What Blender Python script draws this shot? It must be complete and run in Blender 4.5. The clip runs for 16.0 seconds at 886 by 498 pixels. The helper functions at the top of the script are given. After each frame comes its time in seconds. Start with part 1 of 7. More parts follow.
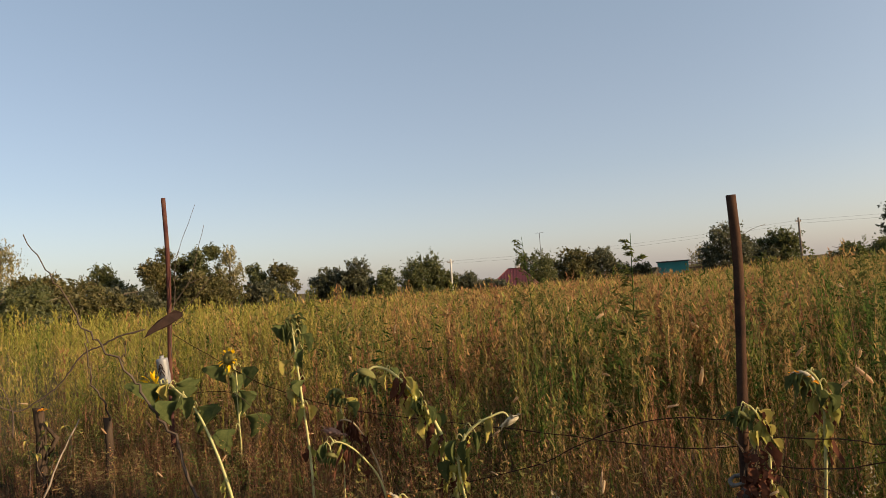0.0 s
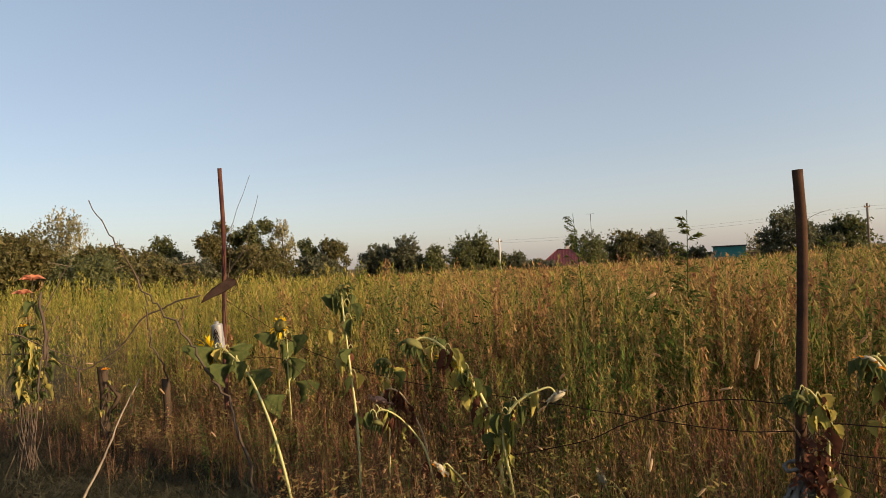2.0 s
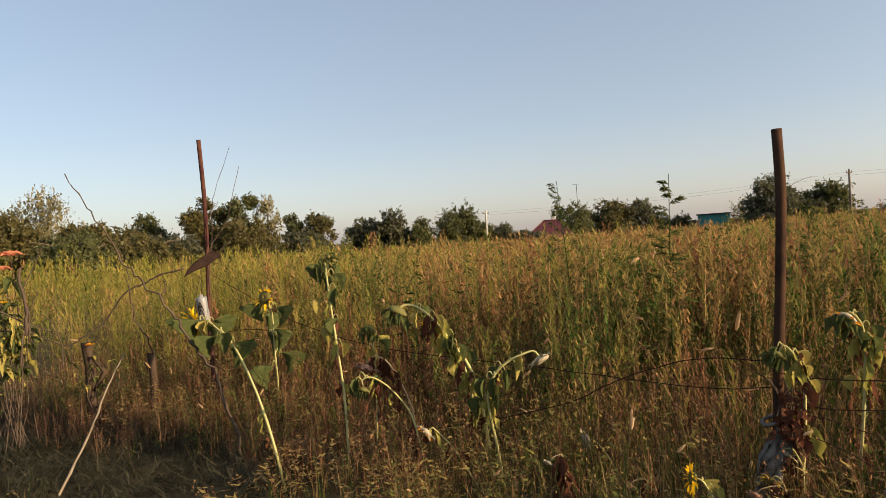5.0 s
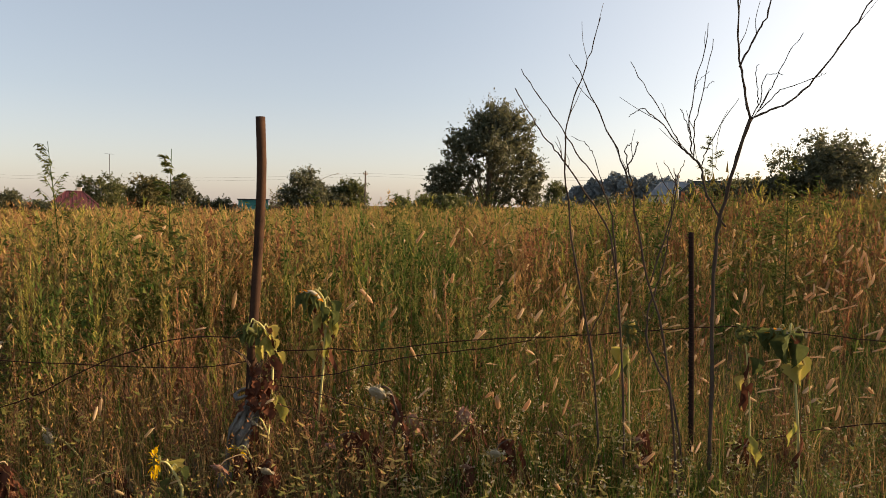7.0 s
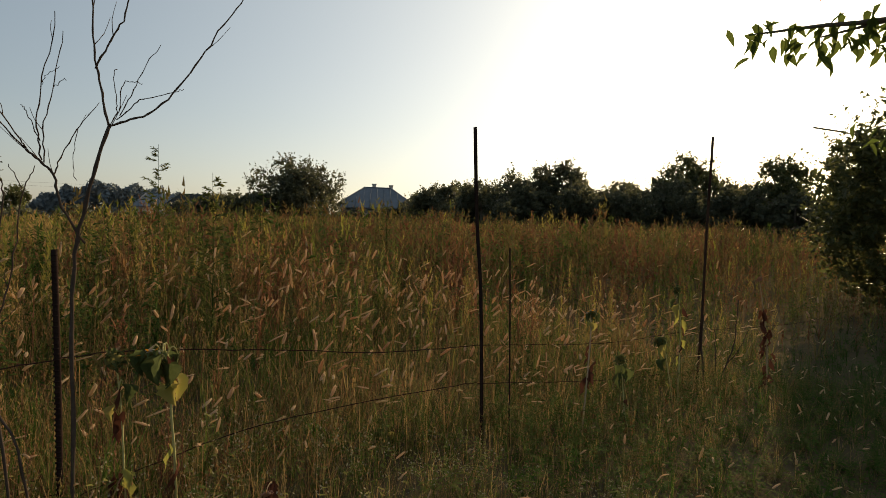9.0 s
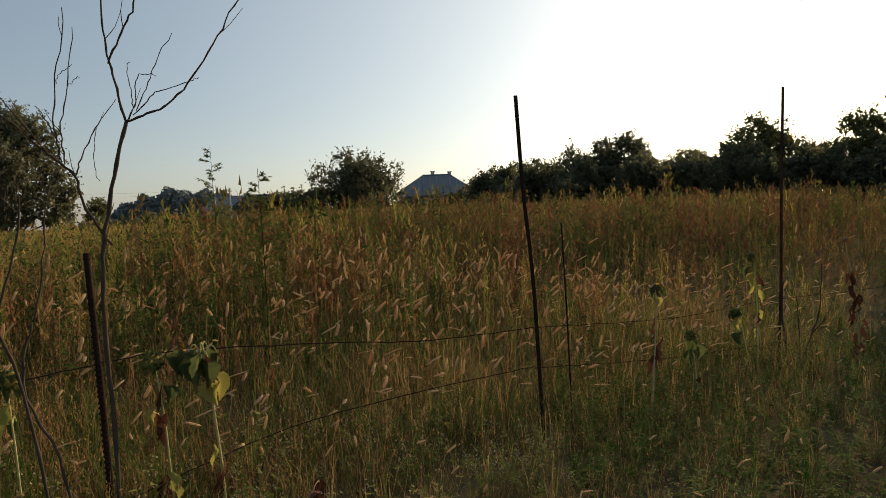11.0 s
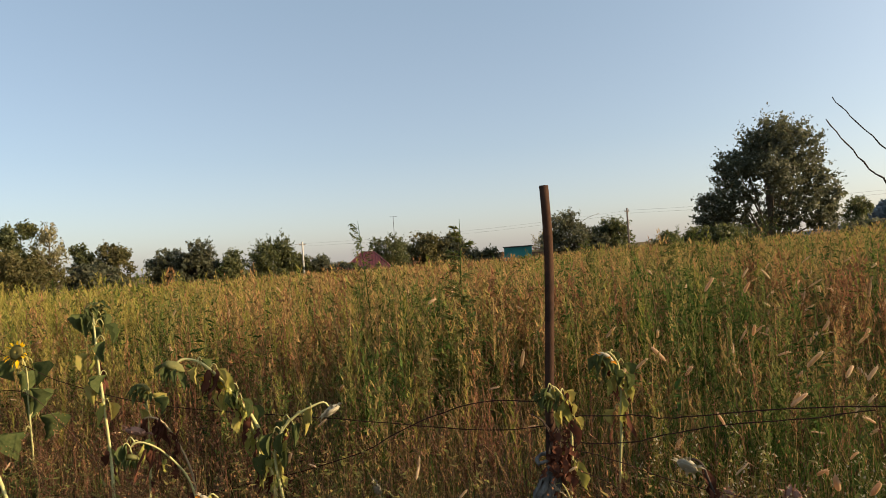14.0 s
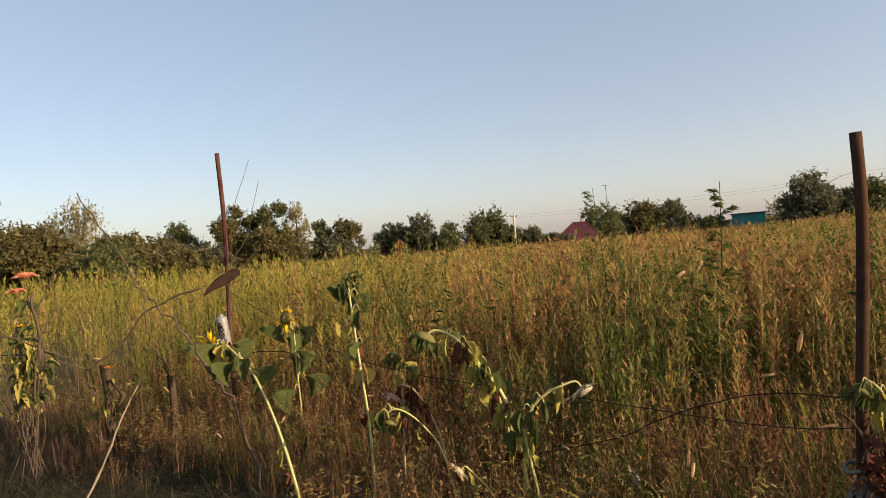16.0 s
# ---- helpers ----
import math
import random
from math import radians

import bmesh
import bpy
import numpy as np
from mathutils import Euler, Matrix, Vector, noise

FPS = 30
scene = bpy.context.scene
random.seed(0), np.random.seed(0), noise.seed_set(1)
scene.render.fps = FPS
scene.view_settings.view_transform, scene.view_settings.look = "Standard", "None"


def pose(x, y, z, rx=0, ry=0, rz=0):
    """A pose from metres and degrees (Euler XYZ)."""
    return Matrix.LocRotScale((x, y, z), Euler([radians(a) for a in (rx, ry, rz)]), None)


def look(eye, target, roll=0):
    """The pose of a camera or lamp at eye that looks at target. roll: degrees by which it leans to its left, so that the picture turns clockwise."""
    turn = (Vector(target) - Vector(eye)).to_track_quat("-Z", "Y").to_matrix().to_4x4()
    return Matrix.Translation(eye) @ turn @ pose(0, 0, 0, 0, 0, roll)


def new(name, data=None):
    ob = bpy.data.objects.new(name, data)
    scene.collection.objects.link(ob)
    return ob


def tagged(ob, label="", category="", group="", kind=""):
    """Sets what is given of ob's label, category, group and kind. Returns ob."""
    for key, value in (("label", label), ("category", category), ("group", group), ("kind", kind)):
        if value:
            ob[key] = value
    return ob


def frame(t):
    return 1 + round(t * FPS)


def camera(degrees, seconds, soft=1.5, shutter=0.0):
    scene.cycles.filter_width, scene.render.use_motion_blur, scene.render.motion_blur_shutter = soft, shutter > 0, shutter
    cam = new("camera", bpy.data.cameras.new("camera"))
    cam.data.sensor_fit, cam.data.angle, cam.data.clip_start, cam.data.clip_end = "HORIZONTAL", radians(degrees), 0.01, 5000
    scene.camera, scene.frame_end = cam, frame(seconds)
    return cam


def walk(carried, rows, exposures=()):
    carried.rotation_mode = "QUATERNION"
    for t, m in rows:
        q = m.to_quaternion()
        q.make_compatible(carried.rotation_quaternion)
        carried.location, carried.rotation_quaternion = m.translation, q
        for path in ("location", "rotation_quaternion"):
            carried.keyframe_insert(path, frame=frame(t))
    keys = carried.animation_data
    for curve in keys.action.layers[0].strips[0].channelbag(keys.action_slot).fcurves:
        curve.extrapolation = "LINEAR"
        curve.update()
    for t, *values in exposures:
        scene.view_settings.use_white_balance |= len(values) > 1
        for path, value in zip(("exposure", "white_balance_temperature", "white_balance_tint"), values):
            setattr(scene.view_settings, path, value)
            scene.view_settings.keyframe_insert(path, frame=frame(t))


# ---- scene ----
cam = camera(69.95, 16.0, 0.8)
PATH = [
    (0, look((0.139, 0.032, 1.619), (-0.2105, 3.0073, 1.7763), -4.32)),
    (0.5, look((0.058, 0.029, 1.629), (-0.4671, 2.9753, 1.8345), -3.73)),
    (1, look((0.110, 0.061, 1.607), (-0.2251, 3.0404, 1.7198), -3.92)),
    (1.5, look((0.157, 0.083, 1.585), (-0.0756, 3.0742, 1.6189), -3.09)),
    (2, look((0.129, 0.054, 1.579), (-0.4536, 2.9955, 1.6511), -2.83)),
    (2.5, look((0.170, 0.077, 1.567), (-0.4653, 3.0093, 1.5725), -2.81)),
    (3, look((0.195, 0.079, 1.555), (-0.3999, 3.0192, 1.5206), -3.23)),
    (3.2, look((0.172, 0.068, 1.558), (-0.3785, 3.0174, 1.5445), -3.42)),
    (5.3, look((0.152, 0.065, 1.538), (-0.3773, 3.0173, 1.4734), -3.84)),
    (5.5, look((0.154, 0.060, 1.542), (-0.3412, 3.0180, 1.4735), -3.32)),
    (6, look((0.239, 0.061, 1.535), (0.2275, 3.0603, 1.4608), -1.92)),
    (6.5, look((0.346, 0.096, 1.505), (1.2910, 2.9385, 1.3360), -0.33)),
    (7, look((0.437, 0.081, 1.506), (1.9136, 2.6845, 1.3041), 0.68)),
    (7.5, look((0.527, 0.057, 1.531), (2.1659, 2.5659, 1.3990), 0.70)),
    (8, look((0.649, -0.011, 1.554), (2.6918, 2.1864, 1.5104), 2.11)),
    (8.5, look((0.822, -0.104, 1.538), (3.4140, 1.4080, 1.4880), 2.65)),
    (8.7, look((0.888, -0.180, 1.528), (3.6345, 1.0277, 1.4830), 2.75)),
    (9.2, look((1.016, -0.217, 1.532), (3.9370, 0.4577, 1.4064), 1.00)),
    (9.7, look((1.141, -0.268, 1.521), (4.1150, 0.0968, 1.3748), -0.20)),
    (10.2, look((1.265, -0.320, 1.511), (4.2243, 0.1484, 1.3536), -1.40)),
    (10.8, look((1.234, -0.307, 1.513), (4.0932, 0.5922, 1.3838), -1.74)),
    (11, look((1.221, -0.253, 1.496), (3.9895, 0.8908, 1.3374), -2.06)),
    (11.5, look((1.161, -0.099, 1.487), (3.6373, 1.5841, 1.2908), -3.34)),
    (12, look((1.046, 0.017, 1.493), (3.0587, 2.2354, 1.3241), -4.05)),
    (12.5, look((0.948, 0.105, 1.505), (2.4395, 2.7052, 1.3952), -4.72)),
    (13, look((0.811, 0.146, 1.526), (1.9374, 2.9256, 1.4408), -4.45)),
    (13.5, look((0.536, 0.151, 1.558), (1.1973, 3.0764, 1.4677), -3.33)),
    (14, look((0.322, 0.134, 1.621), (0.6481, 3.1159, 1.6501), -3.93)),
    (14.5, look((0.069, 0.107, 1.627), (0.2784, 3.0989, 1.6817), -4.65)),
    (15, look((-0.038, 0.146, 1.622), (-0.0556, 3.1457, 1.6071), -2.34)),
    (15.5, look((0.016, 0.298, 1.613), (-0.4740, 3.2568, 1.5260), -3.87)),
    (16, look((0.088, 0.382, 1.631), (-0.5712, 3.3087, 1.5978), -4.69)),
]
EXPOSURES = [(0, 0.80, 7250, 11), (3, 0.88, 7350, 12), (5.5, 0.92, 7200, 11), (6.0, 0.96, 7450, 12), (6.5, 1.18, 7750, 13), (7, 1.06, 7750, 13), (7.5, 0.94, 7600, 11), (8, 0.60, 7550, 8), (8.7, 0.25, 7450, 5), (10.8, 0.26, 7000, 4), (11.5, 0.48, 6900, 4), (12.5, 0.78, 6750, 4), (13.0, 0.78, 6800, 5), (13.5, 0.92, 6800, 7), (14.0, 0.94, 6950, 7), (14.5, 0.75, 7000, 9), (15, 0.84, 7100, 10), (15.5, 0.85, 7150, 11), (16, 0.96, 7250, 12)]
walk(cam, PATH, EXPOSURES)

# ---- light: low evening sun off to the east-south-east of the plan, clear hazy sky ----
SUN_BEARING, SUN_HEIGHT = 105.0, 16.5
world = bpy.data.worlds.new("evening_sky")
scene.world = world
world.use_nodes = True
wn = world.node_tree.nodes
sky = wn.new("ShaderNodeTexSky")
sky.sky_type, sky.sun_disc = "NISHITA", False
sky.sun_elevation, sky.sun_rotation = radians(SUN_HEIGHT), radians(SUN_BEARING)
sky.air_density, sky.dust_density, sky.ozone_density = 0.85, 1.7, 2.2
haze = wn.new("ShaderNodeMix")
haze.data_type = "RGBA"
haze.inputs["Factor"].default_value = 0.45
# the haze is denser and warmer towards the horizon
up = wn.new("ShaderNodeSeparateXYZ")
world.node_tree.links.new(wn.new("ShaderNodeTexCoord").outputs["Generated"], up.inputs[0])
air = wn.new("ShaderNodeValToRGB")
air.color_ramp.elements[0].color = (0.98, 0.89, 0.92, 1)
air.color_ramp.elements[1].position, air.color_ramp.elements[1].color = 0.5, (0.52, 0.69, 0.86, 1)
mid = air.color_ramp.elements.new(0.16)
mid.color = (0.70, 0.755, 0.845, 1)
thick = wn.new("ShaderNodeVectorMath")
thick.operation = "SCALE"
thick.inputs["Scale"].default_value = 3.45
world.node_tree.links.new(up.outputs["Z"], air.inputs[0])
world.node_tree.links.new(air.outputs[0], thick.inputs[0])
# the haze scatters the sun's light forward, in a wide soft glow
SUN_DIR = (math.sin(radians(SUN_BEARING)) * math.cos(radians(SUN_HEIGHT)), math.cos(radians(SUN_BEARING)) * math.cos(radians(SUN_HEIGHT)), math.sin(radians(SUN_HEIGHT)))
toward = wn.new("ShaderNodeVectorMath")
toward.operation, toward.inputs[1].default_value = "DOT_PRODUCT", SUN_DIR
world.node_tree.links.new(wn["Texture Coordinate"].outputs["Generated"], toward.inputs[0])
clear = wn.new("ShaderNodeMath")
clear.operation, clear.inputs[1].default_value = "MAXIMUM", 0.0
fall = wn.new("ShaderNodeMath")
fall.operation, fall.inputs[1].default_value = "POWER", 3.0
glow = wn.new("ShaderNodeVectorMath")
glow.operation, glow.inputs[0].default_value = "SCALE", (6.2, 5.7, 5.0)
lit = wn.new("ShaderNodeVectorMath")
lit.operation = "ADD"
world.node_tree.links.new(toward.outputs["Value"], clear.inputs[0])
world.node_tree.links.new(clear.outputs[0], fall.inputs[0])
world.node_tree.links.new(fall.outputs[0], glow.inputs["Scale"])
world.node_tree.links.new(thick.outputs[0], lit.inputs[0])
world.node_tree.links.new(glow.outputs[0], lit.inputs[1])
world.node_tree.links.new(lit.outputs[0], haze.inputs["B"])
world.node_tree.links.new(sky.outputs[0], haze.inputs["A"])
world.node_tree.links.new(haze.outputs["Result"], wn["Background"].inputs[0])
wn["Background"].inputs[1].default_value = 0.12
sun_data = bpy.data.lights.new("sun", "SUN")
sun_data.energy, sun_data.angle, sun_data.color = 5.0, radians(0.6), (1.0, 0.78, 0.52)
sun = new("sun", sun_data)
sun.matrix_world = look(Vector(SUN_DIR) * 60, (0, 0, 0))

# ---- materials ----
def tree_of(name):
    m = bpy.data.materials.new(name)
    m.use_nodes = True
    return m, m.node_tree, m.node_tree.nodes["Principled BSDF"]


def ramp(nt, colours):
    r = nt.nodes.new("ShaderNodeValToRGB")
    el = r.color_ramp.elements
    while len(el) < len(colours):
        el.new(0.5)
    for i, c in enumerate(colours):
        el[i].position = i / (len(colours) - 1)
        el[i].color = (*c, 1)
    return r


def noise_node(nt, scale, detail=4.0, rough=0.6, stretch=None):
    tc = nt.nodes.new("ShaderNodeTexCoord")
    n = nt.nodes.new("ShaderNodeTexNoise")
    n.inputs["Scale"].default_value, n.inputs["Detail"].default_value, n.inputs["Roughness"].default_value = scale, detail, rough
    if stretch:
        mp = nt.nodes.new("ShaderNodeMapping")
        mp.inputs["Scale"].default_value = stretch
        nt.links.new(tc.outputs["Object"], mp.inputs[0])
        nt.links.new(mp.outputs[0], n.inputs["Vector"])
    else:
        nt.links.new(tc.outputs["Object"], n.inputs["Vector"])
    return n


def solid(name, colours, scale, fine, rough=0.85, metal=0.0, bump=0.3, depth=0.01, stretch=None):
    """Surface with stains at one scale and grain at another."""
    m, nt, bsdf = tree_of(name)
    big, small = noise_node(nt, scale, 5, 0.65, stretch), noise_node(nt, fine, 6, 0.7, stretch)
    mix = nt.nodes.new("ShaderNodeMath")
    mix.operation = "MULTIPLY_ADD"
    nt.links.new(small.outputs[0], mix.inputs[0])
    mix.inputs[1].default_value = 0.55
    sub = nt.nodes.new("ShaderNodeMath")
    sub.operation = "MULTIPLY_ADD"
    nt.links.new(big.outputs[0], sub.inputs[0])
    sub.inputs[1].default_value, sub.inputs[2].default_value = 1.3, -0.45
    nt.links.new(sub.outputs[0], mix.inputs[2])
    r = ramp(nt, colours)
    nt.links.new(mix.outputs[0], r.inputs[0])
    nt.links.new(r.outputs[0], bsdf.inputs["Base Color"])
    bsdf.inputs["Roughness"].default_value, bsdf.inputs["Metallic"].default_value = rough, metal
    if rough > 0.84:
        bsdf.inputs["Specular IOR Level"].default_value = 0.0
    bp = nt.nodes.new("ShaderNodeBump")
    bp.inputs["Strength"].default_value, bp.inputs["Distance"].default_value = bump, depth
    nt.links.new(small.outputs[0], bp.inputs["Height"])
    nt.links.new(bp.outputs[0], bsdf.inputs["Normal"])
    return m


def plant(name, colours, see=0.35, rough=0.9, attr=True, patch=0.45, blotch=6.0, gloss=0.02):
    """Leaf, stem or seed tissue: colour by each plant's own tint, blotched, partly see-through to light."""
    m, nt, bsdf = tree_of(name)
    n = noise_node(nt, blotch, 4, 0.65)
    if attr:
        a = nt.nodes.new("ShaderNodeAttribute")
        a.attribute_name = "tint"
        src = a.outputs["Fac"]
    else:
        g = nt.nodes.new("ShaderNodeNewGeometry")
        src = g.outputs["Random Per Island"]
    add = nt.nodes.new("ShaderNodeMath")
    add.operation = "MULTIPLY_ADD"
    nt.links.new(n.outputs[0], add.inputs[0])
    add.inputs[1].default_value = patch
    off = nt.nodes.new("ShaderNodeMath")
    off.operation = "ADD"
    nt.links.new(src, off.inputs[0])
    off.inputs[1].default_value = -patch / 2
    nt.links.new(off.outputs[0], add.inputs[2])
    r = ramp(nt, colours)
    nt.links.new(add.outputs[0], r.inputs[0])
    nt.links.new(r.outputs[0], bsdf.inputs["Base Color"])
    bsdf.inputs["Roughness"].default_value = rough
    bsdf.inputs["Specular IOR Level"].default_value = gloss
    tr = nt.nodes.new("ShaderNodeBsdfTranslucent")
    nt.links.new(r.outputs[0], tr.inputs[0])
    ms = nt.nodes.new("ShaderNodeMixShader")
    ms.inputs[0].default_value = see
    nt.links.new(bsdf.outputs[0], ms.inputs[1])
    nt.links.new(tr.outputs[0], ms.inputs[2])
    nt.links.new(ms.outputs[0], nt.nodes["Material Output"].inputs["Surface"])
    return m


WEED_LEAF = plant("weed_leaf", [(0.034, 0.064, 0.014), (0.063, 0.094, 0.021), (0.115, 0.123, 0.035), (0.185, 0.125, 0.048), (0.17, 0.076, 0.04)], 0.32)
WEED_STEM = plant("weed_stem", [(0.085, 0.11, 0.032), (0.17, 0.15, 0.06), (0.24, 0.155, 0.08), (0.20, 0.095, 0.055)], 0.15)
WEED_SEED = plant("weed_seed", [(0.092, 0.138, 0.033), (0.203, 0.193, 0.056), (0.34, 0.237, 0.086), (0.37, 0.208, 0.088), (0.285, 0.133, 0.068)], 0.4)
HERB_LEAF = plant("herb_leaf", [(0.066, 0.094, 0.028), (0.143, 0.165, 0.046), (0.29, 0.262, 0.082), (0.36, 0.265, 0.108)], 0.5)
PALE_BUD = plant("pale_bud", [(0.24, 0.21, 0.13), (0.36, 0.31, 0.20), (0.44, 0.38, 0.26)], 0.4)
MUG_LEAF = plant("pale_weed_leaf", [(0.13, 0.148, 0.032), (0.235, 0.218, 0.048), (0.33, 0.255, 0.072)], 0.4)
FOX_HEAD = plant("foxtail_head", [(0.46, 0.355, 0.21), (0.58, 0.435, 0.27), (0.62, 0.44, 0.285), (0.52, 0.33, 0.19)], 0.55)
GRASS = plant("grass_blade", [(0.034, 0.072, 0.013), (0.066, 0.108, 0.023), (0.12, 0.132, 0.036), (0.235, 0.172, 0.074)], 0.45)
DRY = plant("dry_grass", [(0.25, 0.143, 0.063), (0.385, 0.235, 0.098), (0.47, 0.305, 0.137), (0.235, 0.103, 0.052)], 0.35)
RUST_WEED = plant("rust_brown_weed", [(0.09, 0.042, 0.027), (0.19, 0.09, 0.052), (0.30, 0.155, 0.088)], 0.35)
GREEN_WEED = plant("green_weed_leaf", [(0.035, 0.065, 0.018), (0.065, 0.11, 0.028), (0.11, 0.15, 0.04), (0.17, 0.18, 0.055)], 0.3)
BRUSH = plant("dead_brown_stem", [(0.052, 0.031, 0.021), (0.115, 0.064, 0.04), (0.20, 0.122, 0.07)], 0.05)
WEED_TOP = plant("tall_weed_leaf", [(0.08, 0.10, 0.032), (0.13, 0.145, 0.045), (0.19, 0.18, 0.06)], 0.4, attr=False)
THATCH = plant("cut_grass", [(0.014, 0.015, 0.009), (0.03, 0.03, 0.019), (0.07, 0.064, 0.041), (0.11, 0.096, 0.06)], 0.2)
BROWN_LEAF = plant("withered_leaf", [(0.05, 0.021, 0.013), (0.108, 0.043, 0.027), (0.18, 0.085, 0.045)], 0.2, attr=False)
SUN_LEAF = plant("sunflower_leaf", [(0.034, 0.047, 0.02), (0.056, 0.074, 0.027), (0.098, 0.11, 0.04), (0.20, 0.19, 0.075)], 0.4, attr=False, patch=0.9, blotch=22.0)
PALE_LEAF = plant("yellowed_leaf", [(0.19, 0.20, 0.05), (0.30, 0.28, 0.07), (0.36, 0.27, 0.09), (0.22, 0.13, 0.055)], 0.4, attr=False, patch=0.8, blotch=22.0)
SUN_STEM = plant("sunflower_stem", [(0.26, 0.28, 0.10), (0.40, 0.37, 0.16), (0.50, 0.44, 0.24)], 0.1, attr=False)
DRY_STEM = plant("withered_stem", [(0.20, 0.14, 0.08), (0.34, 0.25, 0.15), (0.42, 0.33, 0.20)], 0.1, attr=False)
PETAL = plant("yellow_petal", [(0.75, 0.42, 0.015), (0.85, 0.55, 0.03)], 0.4, attr=False)
ORANGE_PETAL = plant("orange_petal", [(0.60, 0.20, 0.02), (0.70, 0.32, 0.04)], 0.4, attr=False)
RED_PETAL = plant("orange_pink_petal", [(0.60, 0.19, 0.11), (0.74, 0.36, 0.22)], 0.4, attr=False)
PALE_HEAD = plant("dried_head", [(0.204, 0.17, 0.102), (0.306, 0.258, 0.17), (0.354, 0.313, 0.231)], 0.15, attr=False)
ROSE_HEAD = plant("reddish_dried_head", [(0.225, 0.108, 0.076), (0.315, 0.18, 0.133)], 0.15, attr=False)
SEED_DISC = plant("seed_disc", [(0.05, 0.05, 0.015), (0.10, 0.09, 0.03), (0.16, 0.13, 0.04)], 0.0, attr=False)
TREE_LEAF = plant("tree_leaf", [(0.05, 0.06, 0.022), (0.085, 0.094, 0.032), (0.13, 0.122, 0.046)], 0.5, 0.5, attr=False, gloss=0.35)
DARK_LEAF = plant("dark_tree_leaf", [(0.056, 0.063, 0.035), (0.09, 0.093, 0.05), (0.122, 0.112, 0.062)], 0.55, 0.5, attr=False, gloss=0.4)
OLIVE_LEAF = plant("olive_tree_leaf", [(0.06, 0.058, 0.02), (0.10, 0.09, 0.031), (0.145, 0.112, 0.045)], 0.45, 0.55, attr=False, gloss=0.25)
BIRCH_LEAF = plant("birch_leaf", [(0.12, 0.115, 0.06), (0.19, 0.17, 0.09), (0.25, 0.20, 0.11)], 0.35, attr=False)
NEAR_LEAF = plant("cherry_leaf", [(0.04, 0.07, 0.015), (0.08, 0.11, 0.025), (0.16, 0.09, 0.03)], 0.5, attr=False)
SOIL = solid("soil", [(0.06, 0.045, 0.028), (0.11, 0.085, 0.05), (0.16, 0.13, 0.075)], 1.5, 40, 0.95, 0, 0.6, 0.02)
BARK = solid("bark", [(0.05, 0.04, 0.03), (0.12, 0.095, 0.07), (0.2, 0.17, 0.13)], 3, 60, 0.9, 0, 0.6, 0.01)
TWIG = solid("bare_twig", [(0.036, 0.026, 0.021), (0.075, 0.055, 0.043), (0.13, 0.10, 0.077)], 8, 120, 0.86, 0, 0.4, 0.003)
RUST = solid("rusty_iron", [(0.018, 0.0133, 0.0126), (0.0432, 0.0256, 0.0199), (0.072, 0.0399, 0.0263), (0.1008, 0.0665, 0.042)], 9, 160, 0.86, 0.1, 0.4, 0.003)
RED_RUST = solid("red_rusty_iron", [(0.026, 0.012, 0.013), (0.058, 0.023, 0.023), (0.095, 0.047, 0.032), (0.131, 0.076, 0.044)], 7, 140, 0.86, 0.1, 0.4, 0.003)
DARK_IRON = solid("dark_iron", [(0.014, 0.010, 0.009), (0.030, 0.019, 0.016), (0.055, 0.032, 0.025)], 12, 150, 0.86, 0.0, 0.4, 0.003)
WIRE = solid("rusty_wire", [(0.03, 0.018, 0.014), (0.07, 0.04, 0.03)], 20, 200, 0.86, 0.1, 0.2, 0.001)
GREY_CLOTH = solid("grey_cloth", [(0.053, 0.045, 0.039), (0.137, 0.125, 0.11), (0.252, 0.235, 0.207)], 22, 180, 0.95, 0, 0.5, 0.004)
STUMP_WOOD = solid("weathered_wood", [(0.024, 0.018, 0.014), (0.055, 0.038, 0.027), (0.095, 0.068, 0.05)], 6, 90, 0.9, 0, 0.6, 0.006, (1, 1, 0.25))
STICK_WOOD = solid("bleached_stick", [(0.13, 0.098, 0.07), (0.21, 0.165, 0.12), (0.28, 0.22, 0.165)], 6, 90, 0.85, 0, 0.3, 0.003, (1, 1, 0.25))
PLASTIC = solid("milky_plastic", [(0.11, 0.11, 0.115), (0.18, 0.18, 0.185), (0.25, 0.25, 0.25)], 10, 60, 0.4, 0, 0.1, 0.002)
CONCRETE = solid("concrete", [(0.26, 0.25, 0.23), (0.38, 0.36, 0.33), (0.46, 0.44, 0.4)], 1.5, 25, 0.9, 0, 0.3, 0.01)
POLE_WOOD = solid("pole_wood", [(0.08, 0.065, 0.055), (0.15, 0.12, 0.10), (0.2, 0.17, 0.14)], 2, 30, 0.9, 0, 0.3, 0.01)
RED_ROOF = solid("red_roof_sheet", [(0.061, 0.009, 0.012), (0.089, 0.014, 0.017), (0.112, 0.023, 0.023)], 0.6, 9, 0.6, 0, 0.2, 0.01)
GREY_ROOF = solid("grey_roof_slate", [(0.088, 0.099, 0.116), (0.132, 0.149, 0.171), (0.165, 0.182, 0.204)], 0.7, 9, 0.75, 0, 0.3, 0.02)
TEAL = solid("teal_sheet", [(0.013, 0.156, 0.15), (0.021, 0.234, 0.221), (0.039, 0.286, 0.26)], 0.8, 9, 0.6, 0, 0.2, 0.01)
DARK_ROOF = solid("dark_roof_felt", [(0.03, 0.035, 0.035), (0.06, 0.065, 0.065)], 1, 12, 0.9, 0, 0.3, 0.01)
